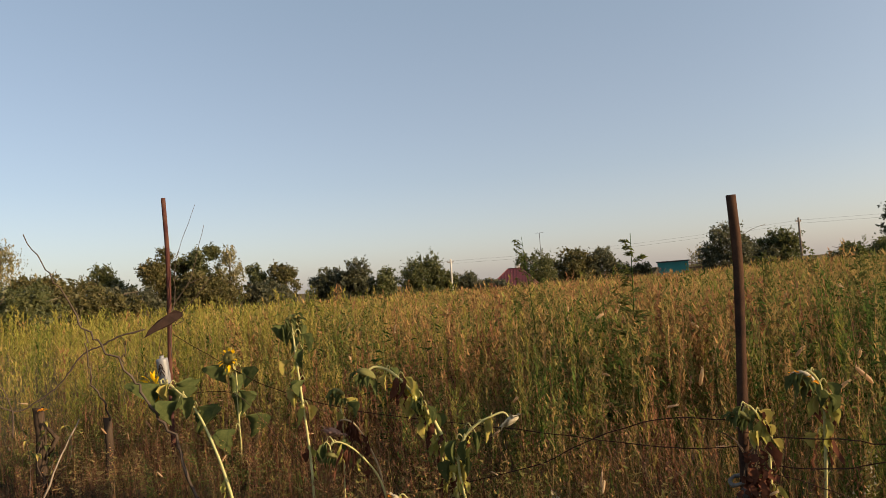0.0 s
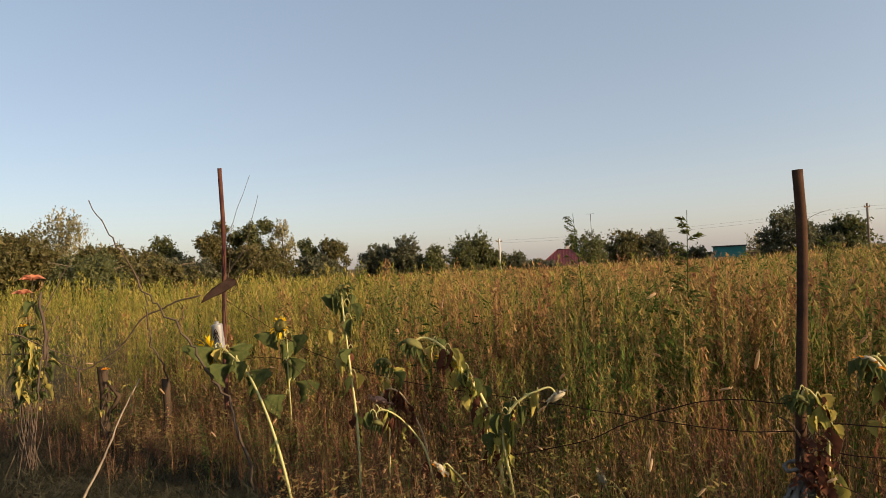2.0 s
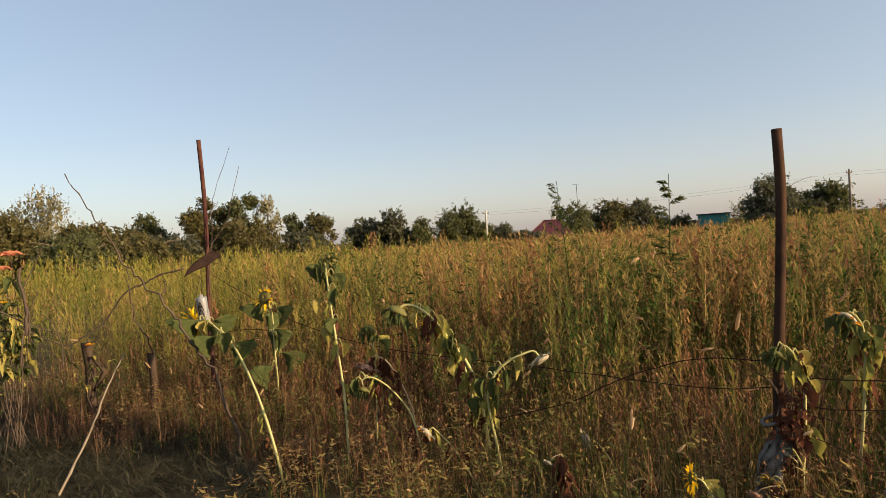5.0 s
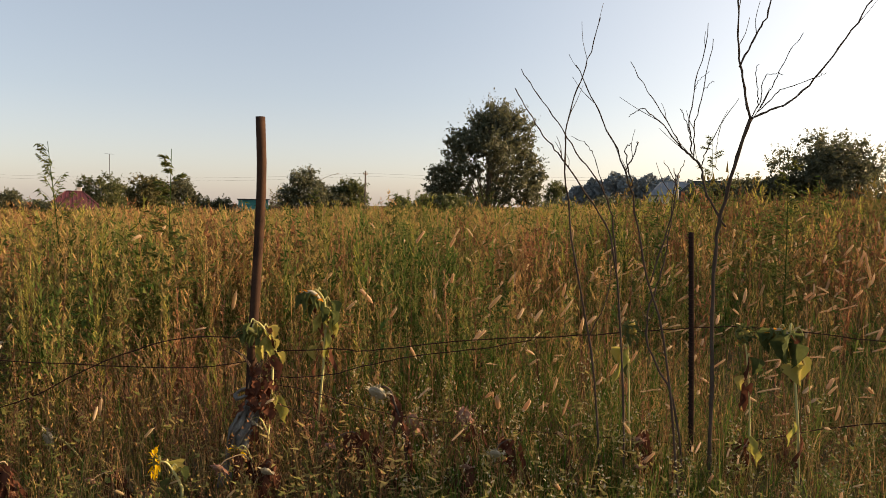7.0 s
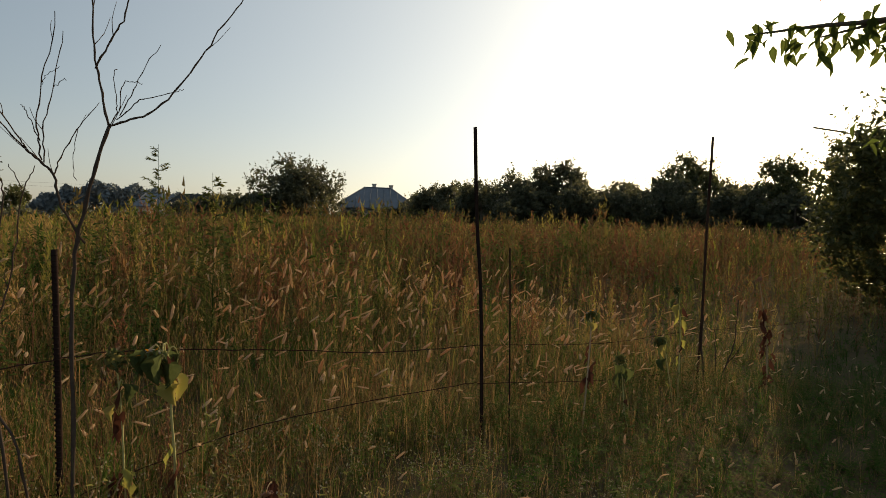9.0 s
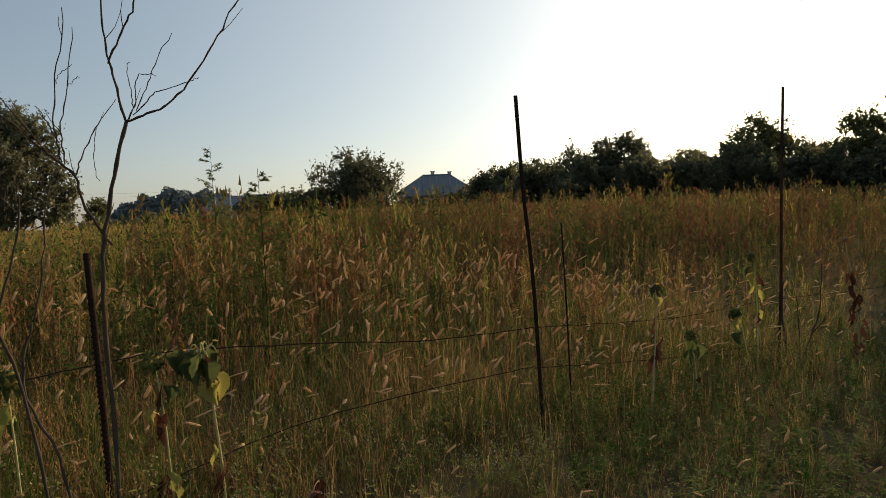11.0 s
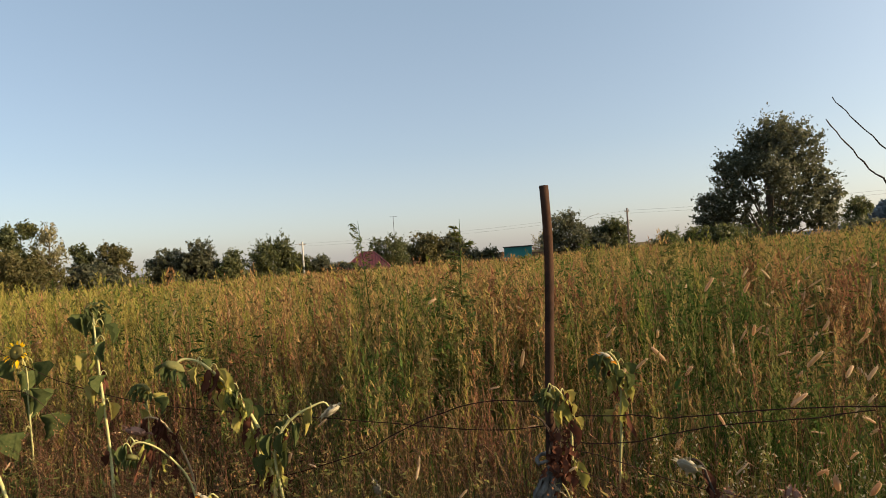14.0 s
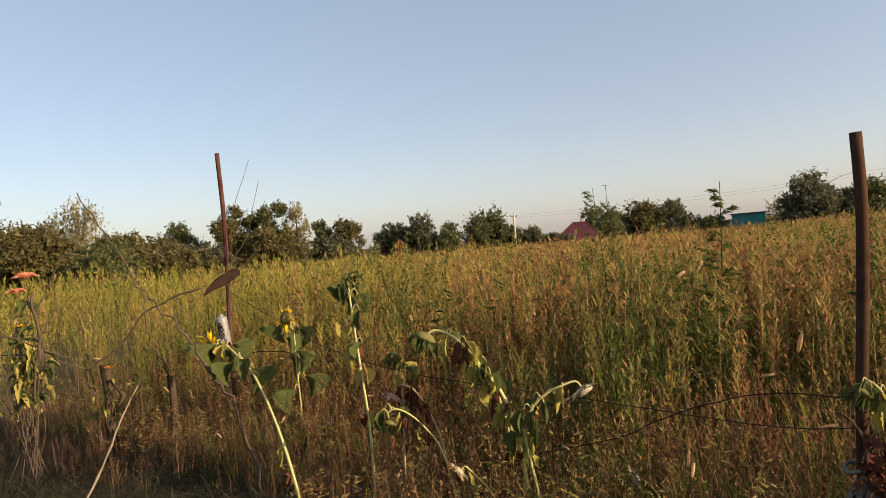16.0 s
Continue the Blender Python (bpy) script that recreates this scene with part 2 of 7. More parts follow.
PLASTER = solid("house_plaster", [(0.42, 0.38, 0.33), (0.55, 0.50, 0.44), (0.62, 0.58, 0.52)], 0.8, 14, 0.9, 0, 0.2, 0.01)
BROWN_WALL = solid("brown_boards", [(0.12, 0.08, 0.055), (0.2, 0.13, 0.09), (0.27, 0.19, 0.13)], 1, 18, 0.9, 0, 0.4, 0.01, (4, 4, 0.4))
PANE = solid("window_pane", [(0.03, 0.035, 0.04), (0.05, 0.055, 0.06)], 1, 5, 0.15, 0, 0.0, 0.001)
# distance haze is painted into these pale blue-grey leaf tones
HAZED_WOOD = plant("hazed_wood", [(0.125, 0.148, 0.16), (0.16, 0.185, 0.195), (0.19, 0.215, 0.225)], 0.1, attr=False)

# ---- helpers for meshes ----
def link(name, me, mats, parent=None, label="", kind="", category="", group=""):
    for m in mats if isinstance(mats, (list, tuple)) else [mats]:
        me.materials.append(m)
    ob = new(name, me)
    if parent is not None:
        ob.parent = parent
    return tagged(ob, label, category, group, kind)


def part(name, bm, material, parent, label="", smooth=True):
    me = bpy.data.meshes.new(name)
    bm.to_mesh(me)
    bm.free()
    if smooth:
        me.polygons.foreach_set("use_smooth", [True] * len(me.polygons))
    return link(name, me, material, parent, label)


def thing(name, place, label, category, group="", kind=""):
    e = new(name)
    e.location = place
    e.empty_display_size = 0.1
    return tagged(e, label, category, group, kind)


def cut(pts, n):
    """n+1 points along a smooth curve through pts."""
    p = np.array(pts, float)
    if len(p) < 3:
        return [tuple(p[0] + (p[-1] - p[0]) * i / n) for i in range(n + 1)]
    q = np.vstack([2 * p[0] - p[1], p, 2 * p[-1] - p[-2]])
    out = []
    for i in range(n + 1):
        u = i / n * (len(p) - 1)
        k = min(int(u), len(p) - 2)
        t = u - k
        a, b, c, d = q[k], q[k + 1], q[k + 2], q[k + 3]
        out.append(tuple(0.5 * (2 * b + (c - a) * t + (2 * a - 5 * b + 4 * c - d) * t * t + (3 * b - a - 3 * c + d) * t ** 3)))
    return out


def tube(bm, pts, radii, sides=6, cap=True, at=(0, 0, 0), wob=0.0, rng=None):
    """Tapered tube along pts; radii is one number or one per point."""
    p = [Vector(v) - Vector(at) for v in pts]
    if not isinstance(radii, (list, tuple)):
        radii = [radii] * len(p)
    rings = []
    side = None
    for i, c in enumerate(p):
        d = (p[min(i + 1, len(p) - 1)] - p[max(i - 1, 0)])
        d = d.normalized() if d.length > 1e-9 else Vector((0, 0, 1))
        if side is None:
            side = d.orthogonal().normalized()
        side = (side - d * side.dot(d))
        side = side.normalized() if side.length > 1e-6 else d.orthogonal().normalized()
        up = d.cross(side)
        ring = []
        for k in range(sides):
            a = 2 * math.pi * k / sides
            r = radii[i] * (1 + (rng.uniform(-wob, wob) if rng else 0))
            ring.append(bm.verts.new(c + (side * math.cos(a) + up * math.sin(a)) * r))
        rings.append(ring)
    for a, b in zip(rings, rings[1:]):
        for k in range(sides):
            bm.faces.new((a[k], a[(k + 1) % sides], b[(k + 1) % sides], b[k]))
    if cap:
        bm.faces.new(list(reversed(rings[0])))
        bm.faces.new(rings[-1])
    return rings


def taper(n, a, b):
    return [a + (b - a) * i / (n - 1) for i in range(n)]


def block(bm, x0, x1, y0, y1, z0, z1, bevel=0.0):
    made = bmesh.ops.create_cube(bm, size=1)["verts"]
    for v in made:
        v.co = Vector(((x0 + x1) / 2 + v.co.x * (x1 - x0), (y0 + y1) / 2 + v.co.y * (y1 - y0), (z0 + z1) / 2 + v.co.z * (z1 - z0)))
    if bevel:
        bmesh.ops.bevel(bm, geom=list({e for v in made for e in v.link_edges}), offset=bevel, segments=2, affect="EDGES")


def soup(name, verts, tris, tints=None, slots=None):
    """Mesh from arrays of vertices and triangles."""
    me = bpy.data.meshes.new(name)
    me.vertices.add(len(verts))
    me.vertices.foreach_set("co", np.asarray(verts, np.float32).ravel())
    me.loops.add(3 * len(tris))
    me.loops.foreach_set("vertex_index", np.asarray(tris, np.int32).ravel())
    me.polygons.add(len(tris))
    me.polygons.foreach_set("loop_start", np.arange(0, 3 * len(tris), 3, dtype=np.int32))
    if slots is not None:
        me.polygons.foreach_set("material_index", np.asarray(slots, np.int32))
    if tints is not None:
        at = me.attributes.new("tint", "FLOAT", "POINT")
        at.data.foreach_set("value", np.asarray(tints, np.float32))
    me.update(calc_edges=True)
    return me


def bearing_of(x, y):
    return np.degrees(np.arctan2(x, y))


def smooth_step(r, a, b):
    t = np.clip((r - a) / (b - a), 0, 1)
    return t * t * (3 - 2 * t)


def ground_z(x, y):
    """The lie of the land: it falls towards the village straight ahead and rises gently to the east."""
    r, b = np.hypot(x, y), bearing_of(x, y)
    near = np.interp(b, [-180, -90, -45, -30, -10, 10, 22, 35, 60, 90, 120, 180], [-0.3, -0.5, -0.5, -0.4, -0.6, -0.5, 0.0, 0.15, 1.1, 1.75, 1.55, -0.3])
    far = np.interp(b, [-180, -60, -30, -10, 15, 25, 35, 180], [0, 0, -0.4, -1.5, -1.4, -0.5, 0, 0])
    lumps = 0.03 * np.sin(x * 1.7 + 0.6 * np.sin(y * 1.1)) * np.sin(y * 1.3 + 1) * np.clip(r / 6, 0, 1)
    return near * smooth_step(r, 8, 70) + far * smooth_step(r, 66, 95) + lumps


FENCE = [(-9.0, 8.1), (-3.04, 5.46), (1.19, 3.39), (3.33, 2.41), (5.25, 0.80), (7.86, -0.91), (12.5, -3.9), (40.0, -22.0)]


def past_fence(x, y):
    """Metres beyond the fence line, towards the field."""
    fx, fy = [p[0] for p in FENCE], [p[1] for p in FENCE]
    return (y - np.interp(x, fx, fy)) * 0.86

# ---- ground: one sheet to the horizon ----
def build_ground():
    rad = [0.0] + [0.6 * 1.115 ** i for i in range(78)]
    rad = [r for r in rad if r < 2600] + [2600.0]
    n = 160
    verts, tris = [(0, 0, float(ground_z(np.array(0.0), np.array(0.001))))], []
    for r in rad[1:]:
        a = np.linspace(0, 2 * np.pi, n, endpoint=False)
        x, y = r * np.sin(a), r * np.cos(a)
        z = ground_z(x, y)
        verts += list(zip(x, y, z))
    for k in range(n):
        tris.append((0, 1 + (k + 1) % n, 1 + k))
    for i in range(len(rad) - 2):
        a, b = 1 + i * n, 1 + (i + 1) * n
        for k in range(n):
            j = (k + 1) % n
            tris += [(a + k, a + j, b + j), (a + k, b + j, b + k)]
    me = soup("ground", verts, tris)
    me.polygons.foreach_set("use_smooth", [True] * len(me.polygons))
    link("ground", me, SOIL, label="dark garden soil and field earth under weeds", kind="structure", category="ground")


build_ground()


# ---- plants of the field, built as arrays ----
class Sprig:
    """One pattern plant: vertices, triangles, material slot of each triangle."""

    def __init__(self):
        self.v, self.t, self.s = [], [], []

    def leaf(self, base, way, length, width, slot, droop=0.2):
        base, way = np.array(base), np.array(way) / (np.linalg.norm(way) + 1e-9)
        side = np.cross(way, (0, 0, 1.0))
        side = side / (np.linalg.norm(side) + 1e-9) if np.linalg.norm(side) > 1e-3 else np.array((1.0, 0, 0))
        mid, tip = base + way * length * 0.45, base + way * length - np.array((0, 0, droop * length))
        k = len(self.v)
        self.v += [base, mid + side * width / 2, tip, mid - side * width / 2]
        self.t += [(k, k + 1, k + 2), (k, k + 2, k + 3)]
        self.s += [slot, slot]

    def rod(self, pts, r0, r1, slot, sides=3):
        pts = [np.array(p, float) for p in pts]
        k, n = len(self.v), len(pts)
        for i, p in enumerate(pts):
            r = r0 + (r1 - r0) * i / (n - 1)
            for j in range(sides):
                a = 2 * math.pi * j / sides
                self.v.append(p + np.array((math.cos(a) * r, math.sin(a) * r, 0)))
        for i in range(n - 1):
            for j in range(sides):
                a, b = k + i * sides + j, k + i * sides + (j + 1) % sides
                self.t += [(a, b, b + sides), (a, b + sides, a + sides)]
                self.s += [slot, slot]

    def blade(self, pts, width, slot):
        pts = [np.array(p, float) for p in pts]
        k, n = len(self.v), len(pts)
        d = pts[-1] - pts[0]
        side = np.array((-d[1], d[0], 0.0))
        side = side / (np.linalg.norm(side) + 1e-9) if np.hypot(d[0], d[1]) > 1e-4 else np.array((1.0, 0, 0))
        for i, p in enumerate(pts[:-1]):
            w = width * (1 - 0.6 * i / (n - 1)) / 2
            self.v += [p + side * w, p - side * w]
        self.v.append(pts[-1])
        for i in range(n - 2):
            a = k + 2 * i
            self.t += [(a, a + 1, a + 3), (a, a + 3, a + 2)]
            self.s += [slot, slot]
        a = k + 2 * (n - 2)
        self.t.append((a, a + 1, a + 2))
        self.s.append(slot)

    def spindle(self, a, b, r, slot, sides=4):
        a, b = np.array(a, float), np.array(b, float)
        d = (b - a) / (np.linalg.norm(b - a) + 1e-9)
        u = np.cross(d, (0.31, 0.62, 0.72))
        u /= np.linalg.norm(u)
        w = np.cross(d, u)
        k = len(self.v)
        self.v += [a, b]
        m = a + (b - a) * 0.45
        for j in range(sides):
            t = 2 * math.pi * j / sides
            self.v.append(m + (u * math.cos(t) + w * math.sin(t)) * r)
        for j in range(sides):
            p, q = k + 2 + j, k + 2 + (j + 1) % sides
            self.t += [(k, p, q), (k + 1, q, p)]
            self.s += [slot, slot]

    def cob(self, a, b, r, slot, sides=5, bend=0.0):
        """Plump seed head, blunt at both ends."""
        a, b = np.array(a, float), np.array(b, float)
        d = b - a
        u = np.cross(d, (0.31, 0.62, 0.72))
        u /= np.linalg.norm(u)
        w = np.cross(d, u)
        w /= np.linalg.norm(w)
        k = len(self.v)
        for f, s in ((0, 0.35), (0.15, 0.9), (0.55, 1.0), (0.88, 0.75), (1, 0.15)):
            c = a + d * f - np.array((0, 0, bend)) * f * f
            for j in range(sides):
                t = 2 * math.pi * j / sides
                self.v.append(c + (u * math.cos(t) + w * math.sin(t)) * r * s)
        for i in range(4):
            for j in range(sides):
                p, q = k + i * sides + j, k + i * sides + (j + 1) % sides
                self.t += [(p, q, q + sides), (p, q + sides, p + sides)]
                self.s += [slot, slot]

    def arrays(self):
        return np.array(self.v, np.float32), np.array(self.t, np.int32), np.array(self.s, np.int32)


def flake(s, rng, p, a, length, width, slot, rise):
    """One tiny leaflet: a single triangle."""
    p = np.array(p)
    t = p + np.array((math.cos(a) * length, math.sin(a) * length, rise * length))
    w = np.array((-math.sin(a) * width, math.cos(a) * width, rng.uniform(-0.5, 0.5) * width)) / 2
    k = len(s.v)
    s.v += [p - w, p + w, t]
    s.t.append((k, k + 1, k + 2))
    s.s.append(slot)


def bushy_weed(rng, fine=True):
    """Goosefoot-like weed one metre high: branching upright stem, small leaves, seed sprays. Slots: stem, leaf, seed."""
    s = Sprig()
    lx, ly = rng.uniform(-0.07, 0.07), rng.uniform(-0.07, 0.07)
    if fine:
        s.rod([(0, 0, 0), (lx * 0.3, ly * 0.3, 0.45), (lx, ly, 0.98)], 0.0042, 0.0015, 0)
    else:
        s.blade([(0, 0, 0), (lx * 0.3, ly * 0.3, 0.45), (lx, ly, 0.98)], 0.007, 0)
    n = rng.randint(13, 16) if fine else 8
    for i in range(n):
        z = 0.12 + 0.84 * (i + rng.random()) / n
        a = rng.uniform(0, 6.283)
        L = (0.09 + 0.25 * (1 - z)) * rng.uniform(0.6, 1.25)
        b = np.array((lx * z * z, ly * z * z, z))
        e = b + np.array((math.cos(a) * L * 0.42, math.sin(a) * L * 0.42, L * rng.uniform(0.7, 1.2)))
        flake(s, rng, b, a, L * 0.42, 0.004 if fine else 0.006, 0, 2.2)
        leaves, grains = (6, 4) if fine else (3, 2)
        for k in range(leaves):
            p = b + (e - b) * rng.uniform(0.05, 0.9)
            size = rng.uniform(0.022, 0.062) * (1 if fine else 1.5)
            flake(s, rng, p, a + rng.uniform(-1.8, 1.8), size, size * rng.uniform(0.35, 0.5), 1, rng.uniform(-0.7, 0.8))
        for k in range(grains):
            p = b + (e - b) * rng.uniform(0.5, 1.05)
            size = rng.uniform(0.022, 0.05) * (1 if fine else 1.7)
            flake(s, rng, p, rng.uniform(0, 6.283), size * 0.7, size * 0.4, 2 if z > 0.35 else 1, rng.uniform(0.6, 2.2))
    for k in range(8 if fine else 4):
        z = rng.uniform(0.85, 1.02)
        flake(s, rng, (lx * z, ly * z, z), rng.uniform(0, 6.283), 0.018 if fine else 0.03, 0.012 if fine else 0.02, 2, rng.uniform(0.8, 2.5))
    return s.arrays()


def spike_weed(rng, fine=True):
    """Slender upright weed: leaves and seeds hug the stem and a few steep side shoots. Slots: stem, leaf, seed."""
    s = Sprig()
    lx, ly = rng.uniform(-0.05, 0.05), rng.uniform(-0.05, 0.05)
    if fine:
        s.rod([(0, 0, 0), (lx * 0.3, ly * 0.3, 0.5), (lx, ly, 0.99)], 0.0042, 0.0014, 0)
    else:
        s.blade([(0, 0, 0), (lx * 0.3, ly * 0.3, 0.5), (lx, ly, 0.99)], 0.008, 0)
    shoots = [((0, 0, 0.30), (lx, ly, 1.02), 46 if fine else 13)]
    for i in range(rng.randint(2, 5) if fine else 2):
        z, a, L = rng.uniform(0.2, 0.65), rng.uniform(0, 6.283), rng.uniform(0.15, 0.38)
        shoots.append(((lx * z, ly * z, z), (lx * z + math.cos(a) * L * 0.28, ly * z + math.sin(a) * L * 0.28, z + L), 15 if fine else 4))
        flake(s, rng, (lx * z, ly * z, z), a, L * 0.28, 0.004 if fine else 0.007, 0, 3.4)
    for b, e, n in shoots:
        b, e = np.array(b), np.array(e)
        for k in range(n):
            f = (k + rng.random()) / n
            p = b + (e - b) * f
            a = rng.uniform(0, 6.283)
            size = rng.uniform(0.02, 0.047) * (1.25 - 0.5 * f) * (1 if fine else 1.9)
            flake(s, rng, p, a, size * 0.75, size * rng.uniform(0.3, 0.5), 2 if f > 0.35 and k % 4 else 1, rng.uniform(0.5, 2.4))
    for k in range(7 if fine else 2):
        z, a = rng.uniform(0.15, 0.6), rng.uniform(0, 6.283)
        flake(s, rng, (lx * z, ly * z, z), a, rng.uniform(0.05, 0.09), rng.uniform(0.016, 0.03), 1, rng.uniform(-0.9, 0.5))
    return s.arrays()


def plume_weed(rng, fine=True):
    """Pale feathery weed with many upright plumes."""
    s = Sprig()
    lx, ly = rng.uniform(-0.09, 0.09), rng.uniform(-0.09, 0.09)
    s.blade([(0, 0, 0), (lx * 0.4, ly * 0.4, 0.5), (lx, ly, 0.99)], 0.006 if fine else 0.008, 0)
    n = 20 if fine else 9
    for i in range(n):
        z = 0.2 + 0.76 * (i + rng.random()) / n
        a = rng.uniform(0, 6.283)
        L = (0.06 + 0.17 * (1 - z)) * rng.uniform(0.7, 1.25)
        b = np.array((lx * z, ly * z, z))
        e = b + np.array((math.cos(a) * L * 0.45, math.sin(a) * L * 0.45, L))
        for k in range(8 if fine else 4):
            p = b + (e - b) * (k + rng.random()) / (8 if fine else 4)
            size = rng.uniform(0.014, 0.032) * (1 if fine else 1.8)
            flake(s, rng, p, a + rng.uniform(-1.5, 1.5), size, size * 0.4, 2 if k % 2 else 1, rng.uniform(0.3, 1.8))
    for k in range(8 if fine else 4):
        z = rng.uniform(0.86, 1.04)
        flake(s, rng, (lx * z, ly * z, z), rng.uniform(0, 6.283), 0.02 if fine else 0.035, 0.010 if fine else 0.02, 2, rng.uniform(0.8, 2.5))
    return s.arrays()


def foxtail(rng, heads=1, big=1.0):
    """Bristle grass, one metre to its highest head, which leans towards +x. Slots: stem, blade, head."""
    s = Sprig()
    for i in range(heads):
        a, L = rng.gauss(0, 0.6), rng.uniform(0.7, 0.95)
        lean = rng.uniform(0.08, 0.42)
        dx, dy = math.cos(a), math.sin(a)
        p1 = np.array((dx * lean * 0.2, dy * lean * 0.2, L * 0.45))
        p3 = np.array((dx * lean * 0.55, dy * lean * 0.55, L * 0.78))
        p2 = np.array((dx * lean, dy * lean, L))
        s.blade([(0, 0, 0), p1, p3, p2], 0.004, 0)
        g = rng.uniform(0.15, 1.1)
        hd = np.array((dx * g, dy * g, rng.uniform(0.35, 1.1)))
        hd /= np.linalg.norm(hd)
        hl = rng.uniform(0.075, 0.15)
        r, bend = rng.uniform(0.009, 0.012) * big, rng.uniform(0, 0.035)
        s.cob(p2 - hd * 0.01, p2 + hd * hl, r, 2, 5, bend)
        side = np.cross(hd, (0.2, 0.5, 0.84))
        side /= np.linalg.norm(side)
        over = np.cross(hd, side)
        for k in range(26):
            f, q = rng.random(), rng.uniform(0, 6.283)
            out = side * math.cos(q) + over * math.sin(q)
            c = p2 + hd * hl * f - np.array((0, 0, bend)) * f * f + out * r * 0.6
            w = np.cross(out, hd) * 0.0016
            j = len(s.v)
            s.v += [c - w, c + w, c + out * rng.uniform(0.007, 0.014) * big + hd * 0.016]
            s.t.append((j, j + 1, j + 2))
            s.s.append(2)
    for i in range(3):
        a, L, o = rng.uniform(0, 6.283), rng.uniform(0.5, 0.95), rng.uniform(0.05, 0.4)
        dx, dy = math.cos(a), math.sin(a)
        s.blade([(0, 0, 0), (dx * o * 0.3, dy * o * 0.3, L * 0.6), (dx * o, dy * o, L)], 0.003, 0)
    for i in range(7):
        a, L, o = rng.uniform(0, 6.283), rng.uniform(0.35, 0.8), rng.uniform(0.12, 0.42)
        dx, dy = math.cos(a), math.sin(a)
        top = L * rng.uniform(0.45, 1.0)
        s.blade([(dx * 0.01, dy * 0.01, 0), (dx * o * 0.25, dy * o * 0.25, L * 0.5), (dx * o * 0.6, dy * o * 0.6, (L * 0.85 + top) / 2), (dx * o, dy * o, top)], rng.uniform(0.007, 0.013), 1)
    return s.arrays()


def dry_tuft(rng):
    """Thin dead stalks, some broken over. Slots: stem, blade, head."""
    s = Sprig()
    for i in range(9):
        a, L, o = rng.uniform(0, 6.283), rng.uniform(0.5, 1.05), rng.uniform(0.03, 0.42)
        dx, dy, q = math.cos(a), math.sin(a), rng.uniform(-0.06, 0.06)
        s.blade([(q, -q, 0), (q + dx * o * 0.4, dy * o * 0.4 - q, L * 0.6), (q + dx * o, dy * o - q, L * rng.uniform(0.6, 1.0))], rng.uniform(0.003, 0.007), 0 if i % 2 else 1)
    for i in range(3):
        a = rng.uniform(0, 6.283)
        p = np.array((math.cos(a) * 0.1, math.sin(a) * 0.1, rng.uniform(0.5, 0.9)))
        s.spindle(p, p + np.array((0.02, 0.01, 0.05)), 0.007, 2, 3)
    return s.arrays()


def brown_dock(rng):
    """Dark seed-laden dead weed. Slots: stem, leaf, seed."""
    s = Sprig()
    lx, ly = rng.uniform(-0.06, 0.06), rng.uniform(-0.06, 0.06)
    s.rod([(0, 0, 0), (lx * 0.3, ly * 0.3, 0.5), (lx, ly, 0.99)], 0.004, 0.0015, 0)
    shoots = [((lx * 0.3, ly * 0.3, 0.35), (lx, ly, 1.0), 34)]
    for i in range(rng.randint(2, 4)):
        z, a, L = rng.uniform(0.3, 0.7), rng.uniform(0, 6.283), rng.uniform(0.12, 0.28)
        shoots.append(((lx * z, ly * z, z), (lx * z + math.cos(a) * L * 0.4, ly * z + math.sin(a) * L * 0.4, z + L), 11))
        flake(s, rng, (lx * z, ly * z, z), a, L * 0.4, 0.004, 0, 2.4)
    for b, e, n in shoots:
        b, e = np.array(b), np.array(e)
        for k in range(n):
            p = b + (e - b) * (k + rng.random()) / n
            size = rng.uniform(0.014, 0.030)
            flake(s, rng, p, rng.uniform(0, 6.283), size * 0.8, size * 0.6, 2, rng.uniform(-0.3, 1.6))
    for k in range(5):
        z, a = rng.uniform(0.1, 0.5), rng.uniform(0, 6.283)
        flake(s, rng, (lx * z, ly * z, z), a, rng.uniform(0.05, 0.10), rng.uniform(0.012, 0.025), 1, rng.uniform(-1.2, 0.0))
    return s.arrays()


def low_herb(rng):
    """Low leafy tangle with small pale flower buds. Slots: stem, leaf, bud."""
    s = Sprig()
    for i in range(6):
        a, L = rng.uniform(0, 6.283), rng.uniform(0.5, 1.0)
        e = np.array((math.cos(a) * 0.32 * L, math.sin(a) * 0.32 * L, L))
        s.blade([(0, 0, 0), e * 0.5 + np.array((0, 0, 0.08)), e], 0.008, 0)
        for k in range(4):
            p, t = e * rng.uniform(0.35, 1), rng.uniform(0, 6.283)
            flake(s, rng, p, t, rng.uniform(0.06, 0.14), rng.uniform(0.03, 0.05), 1, rng.uniform(-0.3, 0.6))
        for k in range(4):
            flake(s, rng, e + np.array((rng.uniform(-0.06, 0.06), rng.uniform(-0.06, 0.06), 0.03 - 0.05 * k)), rng.uniform(0, 6.283), 0.024, 0.024, 2, 0.8)
    return s.arrays()


